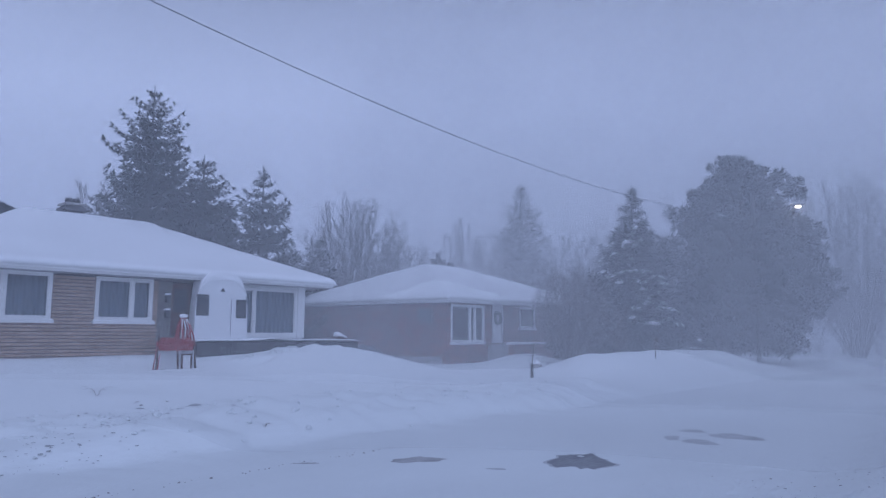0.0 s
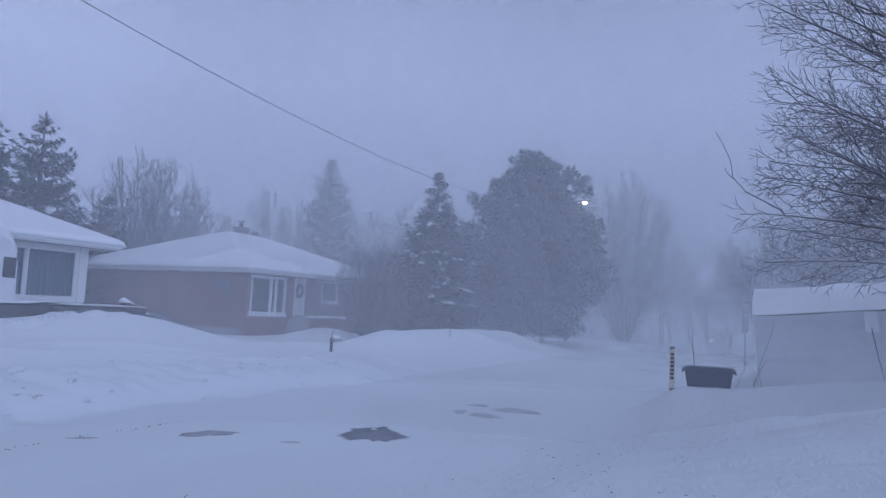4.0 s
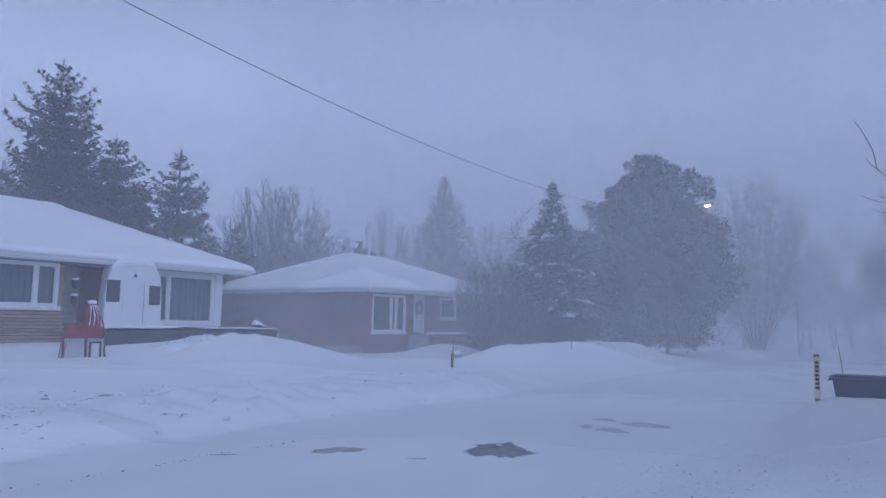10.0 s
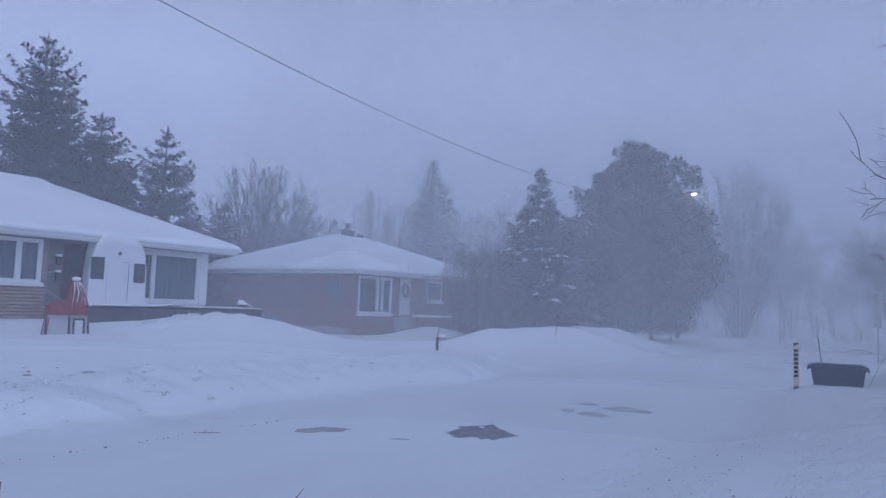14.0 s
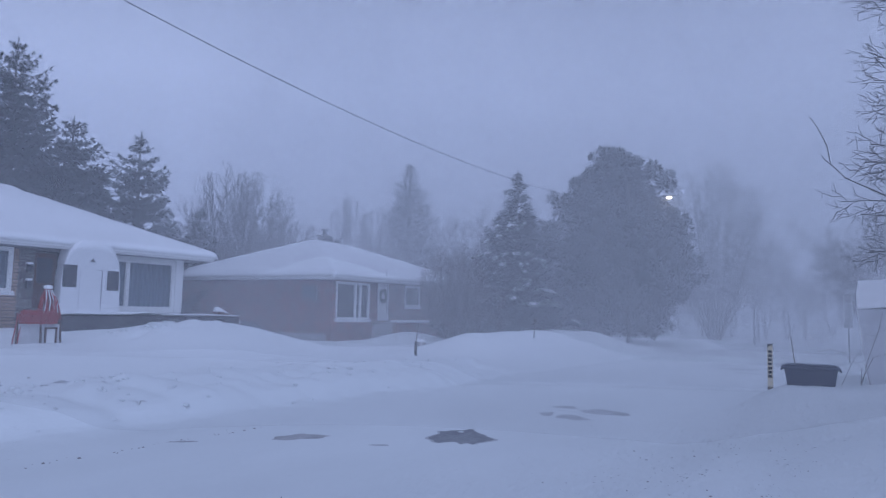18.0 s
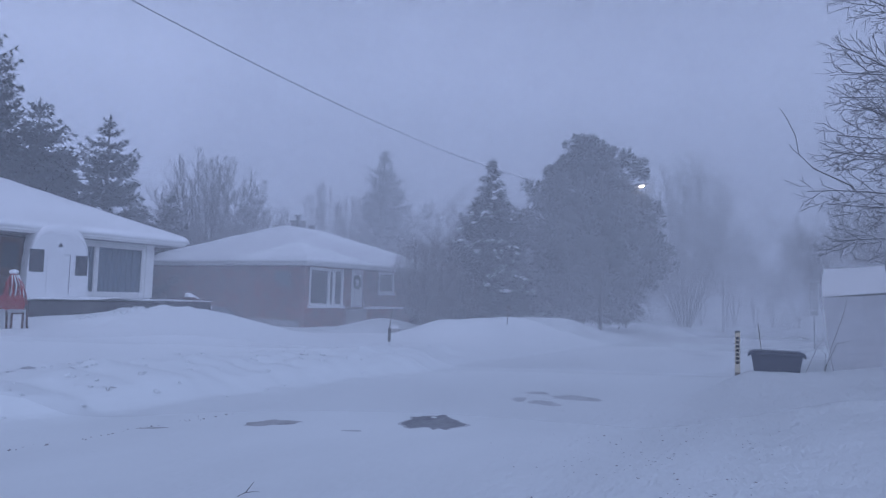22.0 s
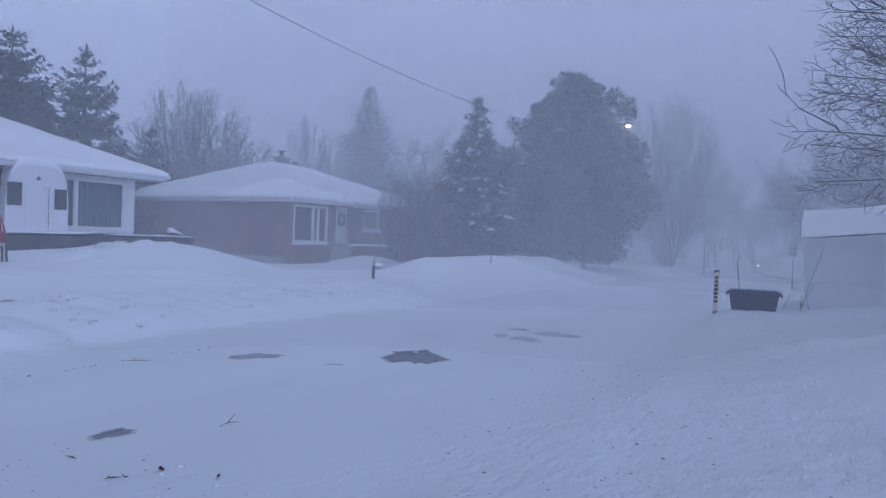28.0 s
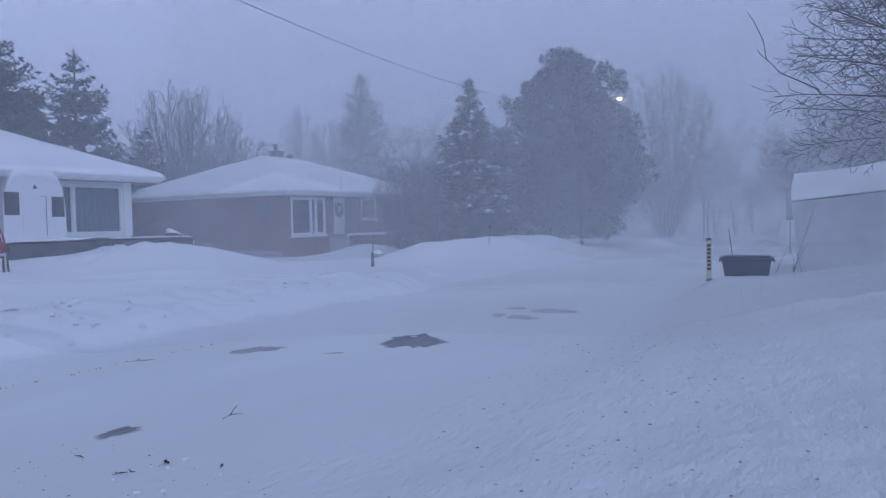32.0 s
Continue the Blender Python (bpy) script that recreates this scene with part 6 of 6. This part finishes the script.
def weeds():
    """Dry stalks and twigs that stand in the drift by the shelter and the bin."""
    r = random.Random(77)
    w = thing("dry_sapling", "thin bare sapling bent over in the drift", "sapling", (-0.72, 14.6, hz(-0.72, 14.6) - 0.05))
    for pts in (((0, 0, 0), (0.12, -0.1, 0.5), (0.3, -0.1, 1.05), (0.36, -0.1, 1.32)), ((0, 0, 0.05), (0.02, 0, 0.35), (-0.25, 0, 0.62), (-0.62, 0.02, 0.50)), ((0, 0, 0.1), (0.2, 0, 0.55), (0.42, 0, 0.62)),
                ((0.2, -0.3, -0.1), (0.1, -0.3, 0.35), (0.0, -0.35, 0.65)), ((-0.3, -0.1, 0.0), (-0.12, -0.1, 0.45), (0.05, -0.1, 0.72)), ((-0.25, 0, 0.60), (-0.45, -0.05, 0.66), (-0.7, -0.02, 0.58))):
        tube("stem", pts, [0.004, *([0.0035] * (len(pts) - 2)), 0.002], SHRUB_TWIG, w, sides=5)
    s = thing("snow_stake", "thin wooden stake in the bank", "stake", (-1.72, 14.3, 0.5), group="thin stakes")
    tube("rod", [(0.05, 0, -0.2), (0.0, 0, 0.4), (-0.06, 0, 0.92)], 0.009, STAKE_WOOD, s, sides=6)
    for x, y, h, ln in ((-13.4, 19.15, 0.62, 0.0), (-11.6, 24.2, 0.72, 0.02)):
        s = thing("snow_stake", "thin dark stake standing in the snowbank", "stake", (x, y, hz(x, y)), group="thin stakes")
        if ln == 0.0:
            boxed("board", (-0.04, 0.04, -0.03, 0.03, -0.3, h * 0.72), POLE_WOOD, s)
            tube("rod", [(0.0, 0, h * 0.7), (0.10, 0, h * 1.7)], 0.02, STAKE_WOOD, s, sides=5)
        else:
            tube("rod", [(-0.03, 0, -0.2), (0.03, 0, h)], 0.018, STAKE_WOOD, s, sides=5)
            boxed("tag", (-0.02, 0.10, -0.01, 0.01, h - 0.12, h), STAKE_WOOD, s)
    t = thing("fallen_twig", "small forked twig lying on the road snow", "twig", (-4.5, 4.42, hz(-4.5, 4.42) + 0.012))
    t.scale = (0.65, 0.65, 0.65)
    tube("stem", [(-0.10, -0.05, 0.0), (-0.02, 0.01, 0.05), (0.03, 0.09, 0.17)], [0.006, 0.006, 0.003], BARK, t, sides=5)
    tube("side_twig", [(-0.03, 0.0, 0.045), (0.04, 0.07, 0.055), (0.10, 0.13, 0.05)], [0.005, 0.004, 0.002], BARK, t, sides=5)
    for k in range(14):
        x, y = r.uniform(-5.2, -2.8), r.uniform(2.3, 3.4)
        b = thing("bark_chip", "splinter of dark bark on the snow", "twig", (x, y, hz(x, y) + 0.006), r.uniform(0, 360), group="bark splinters")
        ln = r.uniform(0.02, 0.06)
        tube("chip", [(-ln, 0, 0), (0, 0.01 * r.uniform(-1, 1), 0.012 * r.random()), (ln, 0, 0.02 * r.random())], [0.002, 0.005, 0.002], BARK, b, sides=5)
    # crumpled leaf litter on the road snow
    for x, y, big in ((-4.99, 1.66, 0.8), (-4.06, 3.38, 0.65), (-3.64, 3.5, 0.45)):
        lf = thing("leaf_litter", "small crumpled clump of dead leaves on the snow", "leaves", (x, y, hz(x, y) + 0.004), r.uniform(0, 360), group="dead leaves")
        for k in range(5):
            a, q = r.uniform(0, 6.28), r.uniform(0.0, 0.03) * big
            e = r.uniform(0.022, 0.036) * big
            c = Vector((q * math.cos(a), q * math.sin(a), 0.008 + 0.006 * k))
            d = Vector((math.cos(a + 1), math.sin(a + 1), r.uniform(-0.2, 0.5))).normalized()
            v, f = [], []
            spray(v, f, c - d * e, d, Vector((0, 0, 1)), e * 2, e * 0.7, r)
            data_part("leaf", v, f, BROWN_WOOD, lf)
    # bent grass before the lawn
    for x, y, big in ((-13.78, 5.77, 0.9), (-9.46, 6.5, 0.38), (-19.0, 25.6, 1.6), (-18.8, 26.4, 1.4)):
        g = thing("dry_grass", "tuft of dry bent grass stalks in the snow", "grass", (x, y, hz(x, y)), group="dry grass tufts")
        v, f = [], []
        for k in range(9):
            a = r.uniform(0, 6.28)
            q = r.uniform(0.12, 0.32) * big
            e = Vector((math.cos(a), math.sin(a), 0)) * q
            tube_data([Vector((0, 0, -0.05)), e * 0.3 + Vector((0, 0, q * 0.45)), e * 0.8 + Vector((0, 0, q * 0.6)), e * 1.4 + Vector((0, 0, q * 0.45))], [0.0018, 0.0016, 0.0014, 0.001], 3, v, f)
        data_part("stalks", v, f, SHRUB_TWIG, g)
    st = thing("round_stone", "snow-capped garden stone beside the drive", "stone", (-16.3, 23.6, hz(-16.3, 23.6)))
    bm = bmesh.new()
    bmesh.ops.create_icosphere(bm, subdivisions=3, radius=0.21)
    for v in bm.verts:
        v.co *= 1 + 0.2 * noise.noise(v.co * 4)
        v.co.z = v.co.z * 0.8 + 0.15
    part("boulder", bm, CONCRETE, st, smooth=True)
    bm = bmesh.new()
    bmesh.ops.create_icosphere(bm, subdivisions=3, radius=0.20)
    for v in bm.verts:
        v.co = Vector((v.co.x, v.co.y, max(v.co.z, 0) * 0.7 + 0.22))
    part("snow_cap", bm, ROOF_SNOW, st, smooth=True)


weeds()


# ---------------------------------------------------------------- vehicles
def car(name, label, x, y, z, rz, paint, tall=1.72, lights=False, snow=False):
    """A sport-utility car, front towards local -Y: body, glass, wheels, lamps, mirrors."""
    c = thing(name, label, "car", (x, y, z), rz)
    hw = 0.92
    def loft(rows, mat_, nm, lab=""):
        verts, faces = [], []
        n = None
        for yy, prof in rows:
            loop = [(px, yy, pz) for px, pz in prof]
            n = len(loop)
            verts += loop
        for i in range(len(rows) - 1):
            for k in range(n):
                a = i * n + k
                b = i * n + (k + 1) % n
                faces.append((a, b, b + n, a + n))
        faces.append(tuple(reversed(range(n))))
        faces.append(tuple((len(rows) - 1) * n + k for k in range(n)))
        return data_part(nm, verts, faces, mat_, c, lab, smooth=False)
    def sec(w, z0, z1, r=0.12):
        return [(-w + r * .4, z0), (w - r * .4, z0), (w, z0 + r), (w, z1 - r), (w - r, z1), (-w + r, z1), (-w, z1 - r), (-w, z0 + r)]
    loft([(-2.25, sec(0.78, 0.38, 0.86)), (-2.1, sec(0.88, 0.30, 0.98)), (-1.2, sec(hw, 0.28, 1.06)), (0, sec(hw, 0.28, 1.06)), (1.6, sec(hw, 0.28, 1.06)), (2.2, sec(0.88, 0.32, 1.04)), (2.3, sec(0.8, 0.4, 0.95))], paint, "body")
    loft([(-1.15, sec(0.80, 1.02, 1.08, 0.02)), (-0.45, sec(0.72, 1.02, tall - 0.05)), (0.4, sec(0.72, 1.02, tall)), (1.6, sec(0.72, 1.02, tall - 0.04)), (2.15, sec(0.76, 1.02, 1.12, 0.03))], CAR_GLASS, "cabin_glass")
    loft([(-0.42, sec(0.735, tall - 0.10, tall + 0.0, 0.03)), (0.4, sec(0.735, tall - 0.08, tall + 0.035, 0.03)), (1.62, sec(0.735, tall - 0.10, tall + 0.005, 0.03))], paint, "roof_panel")
    for sx in (-1, 1):
        for ya, yb, za, zb in ((-1.15, -0.42, 1.05, tall - 0.06), (0.42, 0.42, 1.05, tall - 0.05), (2.1, 1.6, 1.05, tall - 0.06)):
            tube("pillar", [(sx * 0.80, ya, za), (sx * 0.728, yb, zb)], 0.04, paint, c, sides=6)
        boxed("mirror", (sx * 0.95, sx * 1.10, -0.86, -0.74, 1.05, 1.2), paint, c, bevel=0.03)
        for yy in (-1.42, 1.42):
            wh = new("wheel")
            wh.parent = c
            wh.location = (sx * 0.84, yy, 0.34)
            tube("tyre", [(-0.11, 0, 0), (-0.09, 0, 0), (0.09, 0, 0), (0.11, 0, 0)], [0.29, 0.34, 0.34, 0.29], RUBBER, wh, sides=20)
            tube("rim", [(sx * 0.08, 0, 0), (sx * 0.118, 0, 0)], [0.21, 0.19], METAL, wh, sides=12)
        bm = bmesh.new()
        bmesh.ops.create_uvsphere(bm, u_segments=12, v_segments=8, radius=1)
        for v in bm.verts:
            v.co = Vector((v.co.x * 0.11 + sx * 0.66, v.co.y * 0.10 - 2.19, v.co.z * 0.075 + 0.80))
        part("headlight", bm, HEADLIGHT if lights else CAR_GLASS, c, "lit white headlight" if lights else "", smooth=True)
        boxed("tail_lamp", (sx * 0.62, sx * 0.84, 2.24, 2.32, 0.80, 0.95), RED_NET, c)
    boxed("grille", (-0.42, 0.42, -2.30, -2.22, 0.55, 0.80), RUBBER, c, bevel=0.02)
    boxed("bumper", (-0.80, 0.80, -2.33, -2.15, 0.36, 0.52), paint, c, bevel=0.04)
    boxed("plate", (-0.16, 0.16, -2.345, -2.331, 0.42, 0.50), SIGN_WHITE, c, bevel=0)
    for k in (-1, 1):
        tube("wiper", [(0.1 * k, -1.13, 1.09), (0.1 * k + 0.42, -0.95, 1.24)], 0.008, RUBBER, c, sides=4)
    if snow:
        verts, faces = [], []
        for i in range(25):
            for j in range(13):
                yy, xx = -0.5 + 2.2 * i / 24, -0.70 + 1.4 * j / 12
                e = min(1 - abs(xx) / 0.72, (yy + 0.52) / 0.6, (1.72 - yy) / 0.4, 1)
                verts.append((xx, yy, tall + 0.02 + 0.15 * max(e, 0) ** 0.5))
        for i in range(24):
            for j in range(12):
                a = i * 13 + j
                faces.append((a, a + 13, a + 14, a + 1))
        data_part("snow_load", verts, faces, ROOF_SNOW, c, smooth=True)
    return c


car("car", "dark sport-utility car with both headlights lit", -6.5, 72.0, hz(-6.5, 72.0) - 0.02, 4, CAR_DARK, 1.75, lights=True)


def covered_sled():
    """A low machine under a tarpaulin beside the terrace."""
    c = thing("covered_sled", "low tarpaulin-covered machine beside the terrace, dusted with snow", "covered machine", (-22.6, 20.6, hz(-22.6, 20.6) - 0.05))
    verts, faces = [], []
    nx, ny = 22, 12
    for i in range(nx + 1):
        u = i / nx
        for j in range(ny + 1):
            w = -1 + 2 * j / ny
            top = 0.95 * math.sin(math.pi * min(u * 1.15 + 0.10, 1.0)) ** 0.55 if u < 0.8 else 0.95 * (1 - u) * 3.2
            z = max(top, 0.0) * (1 - abs(w) ** 3.2) + 0.02 * math.sin(9 * u + 5 * w)
            verts.append((-1.3 + 2.6 * u, 0.62 * w * (0.9 + 0.1 * math.sin(3 * u)), z))
    for i in range(nx):
        for j in range(ny):
            a = i * (ny + 1) + j
            faces.append((a, a + ny + 1, a + ny + 2, a + 1))
    data_part("tarpaulin", verts, faces, CAR_GREY, c, "grey tarpaulin", smooth=True)
    for k in range(3):
        u = 0.25 + 0.22 * k
        pts = [(-1.3 + 2.6 * u, 0.64 * w, 0.99 * math.sin(math.pi * min(u * 1.15 + 0.1, 1.0)) ** 0.55 * (1 - abs(w) ** 3.2) + 0.02) for w in np.linspace(-1, 1, 13)]
        tube("strap", pts, 0.014, RUBBER, c, sides=5)


covered_sled()


def terrace_clutter():
    b = thing("patio_box", "small snow-covered box on the terrace edge", "box", (-20.9, 17.40, 1.40))
    part("box_body", box(bmesh.new(), -0.2, 0.2, -0.12, 0.12, 0.0, 0.12, 0.02), BROWN_WOOD, b)
    bm = bmesh.new()
    slab_between(bm, [(-0.2, -0.14, 0.10), (0.2, -0.14, 0.10), (0.2, 0.32, 0.06), (-0.2, 0.32, 0.06)], [(-0.12, -0.12, 0.30), (0.12, -0.12, 0.30), (0.16, 0.25, 0.10), (-0.16, 0.25, 0.10)])
    bmesh.ops.bevel(bm, geom=list(bm.edges), offset=0.03, segments=2, affect="EDGES")
    part("snow_heap", bm, ROOF_SNOW, b, "peaked heap of snow", smooth=True)
    t = thing("patio_table", "low snow-topped table beside the house", "table", (-22.2, 18.9, hz(-22.2, 18.9)))
    part("table_top", box(bmesh.new(), -0.4, 0.4, -0.4, 0.4, 0.72, 0.76, 0.01), BROWN_WOOD, t)
    part("table_snow", box(bmesh.new(), -0.38, 0.38, -0.38, 0.38, 0.76, 0.90, 0.06), ROOF_SNOW, t)
    for sx in (-0.34, 0.34):
        for sy in (-0.34, 0.34):
            tube("table_leg", [(sx, sy, -0.1), (sx, sy, 0.72)], 0.025, BROWN_WOOD, t, sides=6)


terrace_clutter()


# ---------------------------------------------------------------- loose snow and grit
def clumps(name, label, spots, material, seed, category="snow clumps", flat=1.0):
    r = random.Random(seed)
    verts, faces = [], []
    for x, y, s in spots:
        bz = hz(x, y)
        st = len(verts)
        n = 6
        rz = r.uniform(0, 6.28)
        fl = r.uniform(0.35, 0.7) * flat
        for lev, (q, h) in enumerate(((1.0, -0.3), (0.9, 0.35), (0.45, 0.85))):
            for k in range(n):
                a = rz + 2 * math.pi * k / n
                e = s * q * r.uniform(0.75, 1.25)
                verts.append((x + math.cos(a) * e, y + math.sin(a) * e * r.uniform(0.7, 1.1), bz + h * s * fl))
        for lev in range(2):
            for k in range(n):
                k2 = (k + 1) % n
                a = st + lev * n
                faces.append((a + k, a + k2, a + n + k2, a + n + k))
        faces.append(tuple(st + 2 * n + k for k in range(n)))
    me = tagged(data_part(name, verts, faces, material, smooth=True), label, category, kind="stuff")
    return me


def scatter():
    r = random.Random(12)
    spots = []
    for _ in range(520):
        y = 1.0 + 16 * r.random() ** 1.6
        x = -10.5 + r.gauss(0, 0.75) - 0.12 * max(0, 9 - y) * r.random()
        spots.append((x, y, min(0.09, abs(r.gauss(0, 0.026)) + 0.010)))
    spots.append((-5.4, 8.88, 0.055))
    for _ in range(170):
        x, y = -17.95 + r.gauss(0, 0.16), r.uniform(11.4, 15.6)
        spots.append((x, y, abs(r.gauss(0, 0.05)) + 0.03))
    for _ in range(22):
        spots.append((r.gauss(-3.9, 0.4), r.uniform(2.3, 3.6), abs(r.gauss(0, 0.012)) + 0.008))
    clumps("snow_clumps", "broken lumps of ploughed snow along the road edges", spots, CLUMP, 1)
    spots = []
    for _ in range(110):
        y = r.uniform(2.0, 13.0)
        spots.append((-11.3 + r.gauss(0, 0.8), y, abs(r.gauss(0, 0.014)) + 0.006))
    for _ in range(150):
        q = r.random()
        x, y = -0.8 - 1.9 * q + r.gauss(0, 0.7), 3.0 + 9.0 * q + r.gauss(0, 0.9)
        spots.append((x, y, abs(r.gauss(0, 0.006)) + 0.004))
    for _ in range(70):
        q = r.random()
        spots.append((-7.75 + r.gauss(0, 0.05) - 0.1 * q, 3.2 + 5.8 * q, abs(r.gauss(0, 0.008)) + 0.005))
    for _ in range(60):
        q = r.random()
        spots.append((r.uniform(-5.5, -3.0), r.uniform(2.4, 3.6), abs(r.gauss(0, 0.005)) + 0.004))
    # crust flakes: grey colour stands in for the shaded sides of small lumps
    flakes = []
    for _ in range(34):
        cy = r.uniform(1.5, 8.5)
        cx = -9.2 - 0.50 * (cy - 2.2) * r.uniform(0.55, 1.05) + r.gauss(0, 0.25)
        for _ in range(r.randint(4, 14)):
            flakes.append((cx + r.gauss(0, 0.16), cy + r.gauss(0, 0.30), min(0.05, abs(r.gauss(0, 0.014)) + 0.008)))
    for _ in range(70):
        q = r.random()
        cx, cy = -0.6 - 2.1 * q + r.gauss(0, 0.9), 2.6 + 9.6 * q + r.gauss(0, 1.0)
        for _ in range(r.randint(2, 9)):
            flakes.append((cx + r.gauss(0, 0.14), cy + r.gauss(0, 0.22), abs(r.gauss(0, 0.006)) + 0.004))
    for x, y, q in ((-11.44, 6.46, 0.13), (-10.39, 5.52, 0.11), (-10.9, 5.9, 0.07), (-11.9, 5.7, 0.08)):
        flakes.append((x, y, q))
    clumps("crust_flakes", "flakes of broken icy crust, greyed to stand for the shading of snow lumps", flakes, CRUST_SHADE, 3, "ice crust", 0.45)
    clumps("grit_crumbs", "dark crumbs of dirty ice and bark on the snow", spots, DIRTY, 2, "grit")


scatter()


# ---------------------------------------------------------------- blown snow
def blown_snow():
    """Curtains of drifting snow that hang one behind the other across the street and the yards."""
    curtains = [(0, 11.0, 0.15, 16.0), (1, 18.0, 0.123, 22.0), (1, 19.0, 0.123, 22.0), (2, 29.2, 0.111, 27.0), (2, 29.9, 0.111, 27.0), (3, 35.0, 0.17, 30.0), (4, 46.3, 0.20, 36.0), (4, 47.1, 0.20, 36.0)]
    curtains += [(5, rad, 0.196, 42.0) for rad in (55.9, 56.5, 57.1)] + [(6, rad, 0.181, 46.0) for rad in (67.4, 67.9, 68.4, 68.9)]
    for k, rad, dens, top in curtains:
        verts, faces = [], []
        n, rows = 72, 6
        for i in range(n + 1):
            a = radians(-125 + 190 * i / n)
            rr = rad + 0.5 * math.sin(3.1 * a + k) + 0.3 * math.sin(7.3 * a + 2 * k)
            for j in range(rows + 1):
                q = j / rows
                verts.append((rr * math.sin(a), rr * math.cos(a), -1.0 + (top + 2) * q))
        for i in range(n):
            for j in range(rows):
                s = i * (rows + 1) + j
                faces.append((s, s + rows + 1, s + rows + 2, s + 1))
        ob = data_part("blown_snow", verts, faces, veil_mat("blown_snow_%d" % int(rad * 10), dens, top), smooth=True)
        tagged(ob, "thin curtain of snow drifting on the wind", "blowing snow", "curtains of blowing snow", "stuff")


blown_snow()


# ---------------------------------------------------------------- bricks of the front wall
def brick_face(name, single):
    m = mat(name, (0.45, 0.335, 0.275), 0.85, var=0.15, scale=5, bump=0.35, fine=70, dist=0.006)
    nt = m.node_tree
    b = nt.nodes["Principled BSDF"]
    src = b.inputs["Base Color"].links[0].from_socket
    if single:
        rnd = nt.nodes.new("ShaderNodeObjectInfo").outputs["Random"]
    else:
        rnd = nt.nodes.new("ShaderNodeNewGeometry").outputs["Random Per Island"]
    rp = nt.nodes.new("ShaderNodeValToRGB")
    rp.color_ramp.elements[0].color = (0.74, 0.71, 0.69, 1)
    rp.color_ramp.elements[1].color = (1.08, 1.04, 1.0, 1)
    mx = nt.nodes.new("ShaderNodeMix")
    mx.data_type = "RGBA"
    mx.blend_type = "MULTIPLY"
    mx.inputs[0].default_value = 1.0
    nt.links.new(rnd, rp.inputs[0])
    nt.links.new(src, mx.inputs["A"])
    nt.links.new(rp.outputs[0], mx.inputs["B"])
    nt.links.new(mx.outputs["Result"], b.inputs["Base Color"])
    return m


def lay_bricks():
    one, many = brick_face("buff_brick_face", True), brick_face("buff_brick_face_rest", False)
    pitch_z, pitch_y, gap, joint = 0.105, 0.41, 0.026, 0.007
    shared = {}
    made = 0
    verts, faces = [], []
    r = random.Random(3)
    for wall, y0, y1, z0, z1, holes in BRICK_JOBS:
        k = 0
        z = z0
        while z + pitch_z <= z1 + 1e-6:
            y = y0 - (0.5 * pitch_y if k % 2 else 0)
            while y < y1:
                cuts = [(max(y, y0), min(y + pitch_y - joint, y1))]
                for a, b, c, d in holes:
                    if c < z + pitch_z - gap and d > z:
                        cuts = [q for p, w in cuts for q in ((p, min(w, a)), (max(p, b), w)) if q[1] - q[0] > 0.04]
                for a, b in cuts:
                    if b - a < 0.04:
                        continue
                    proud = 0.022 + r.uniform(-0.004, 0.004)
                    if made < 300 and a > 7.9:
                        key = round(b - a, 2)
                        if key not in shared:
                            bm = box(bmesh.new(), -0.026, 0.0, 0.0, b - a, 0.0, pitch_z - gap)
                            me = bpy.data.meshes.new("brick")
                            bm.to_mesh(me)
                            bm.free()
                            me.materials.append(one)
                            shared[key] = me
                        ob = new("brick", shared[key])
                        ob.parent = wall
                        ob.location = (H1X + proud, a, z)
                        made += 1
                    else:
                        n = len(verts)
                        verts += [(H1X + px, py, pz) for px in (-0.002, proud) for py in (a, b) for pz in (z, z + pitch_z - gap)]
                        faces += [tuple(n + i for i in q) for q in ((0, 1, 3, 2), (4, 6, 7, 5), (0, 4, 5, 1), (2, 3, 7, 6), (0, 2, 6, 4), (1, 5, 7, 3))]
                y += pitch_y
            z += pitch_z
            k += 1
        if verts:
            tagged(data_part("brick_rest", verts, faces, many, wall), kind="stuff")


lay_bricks()
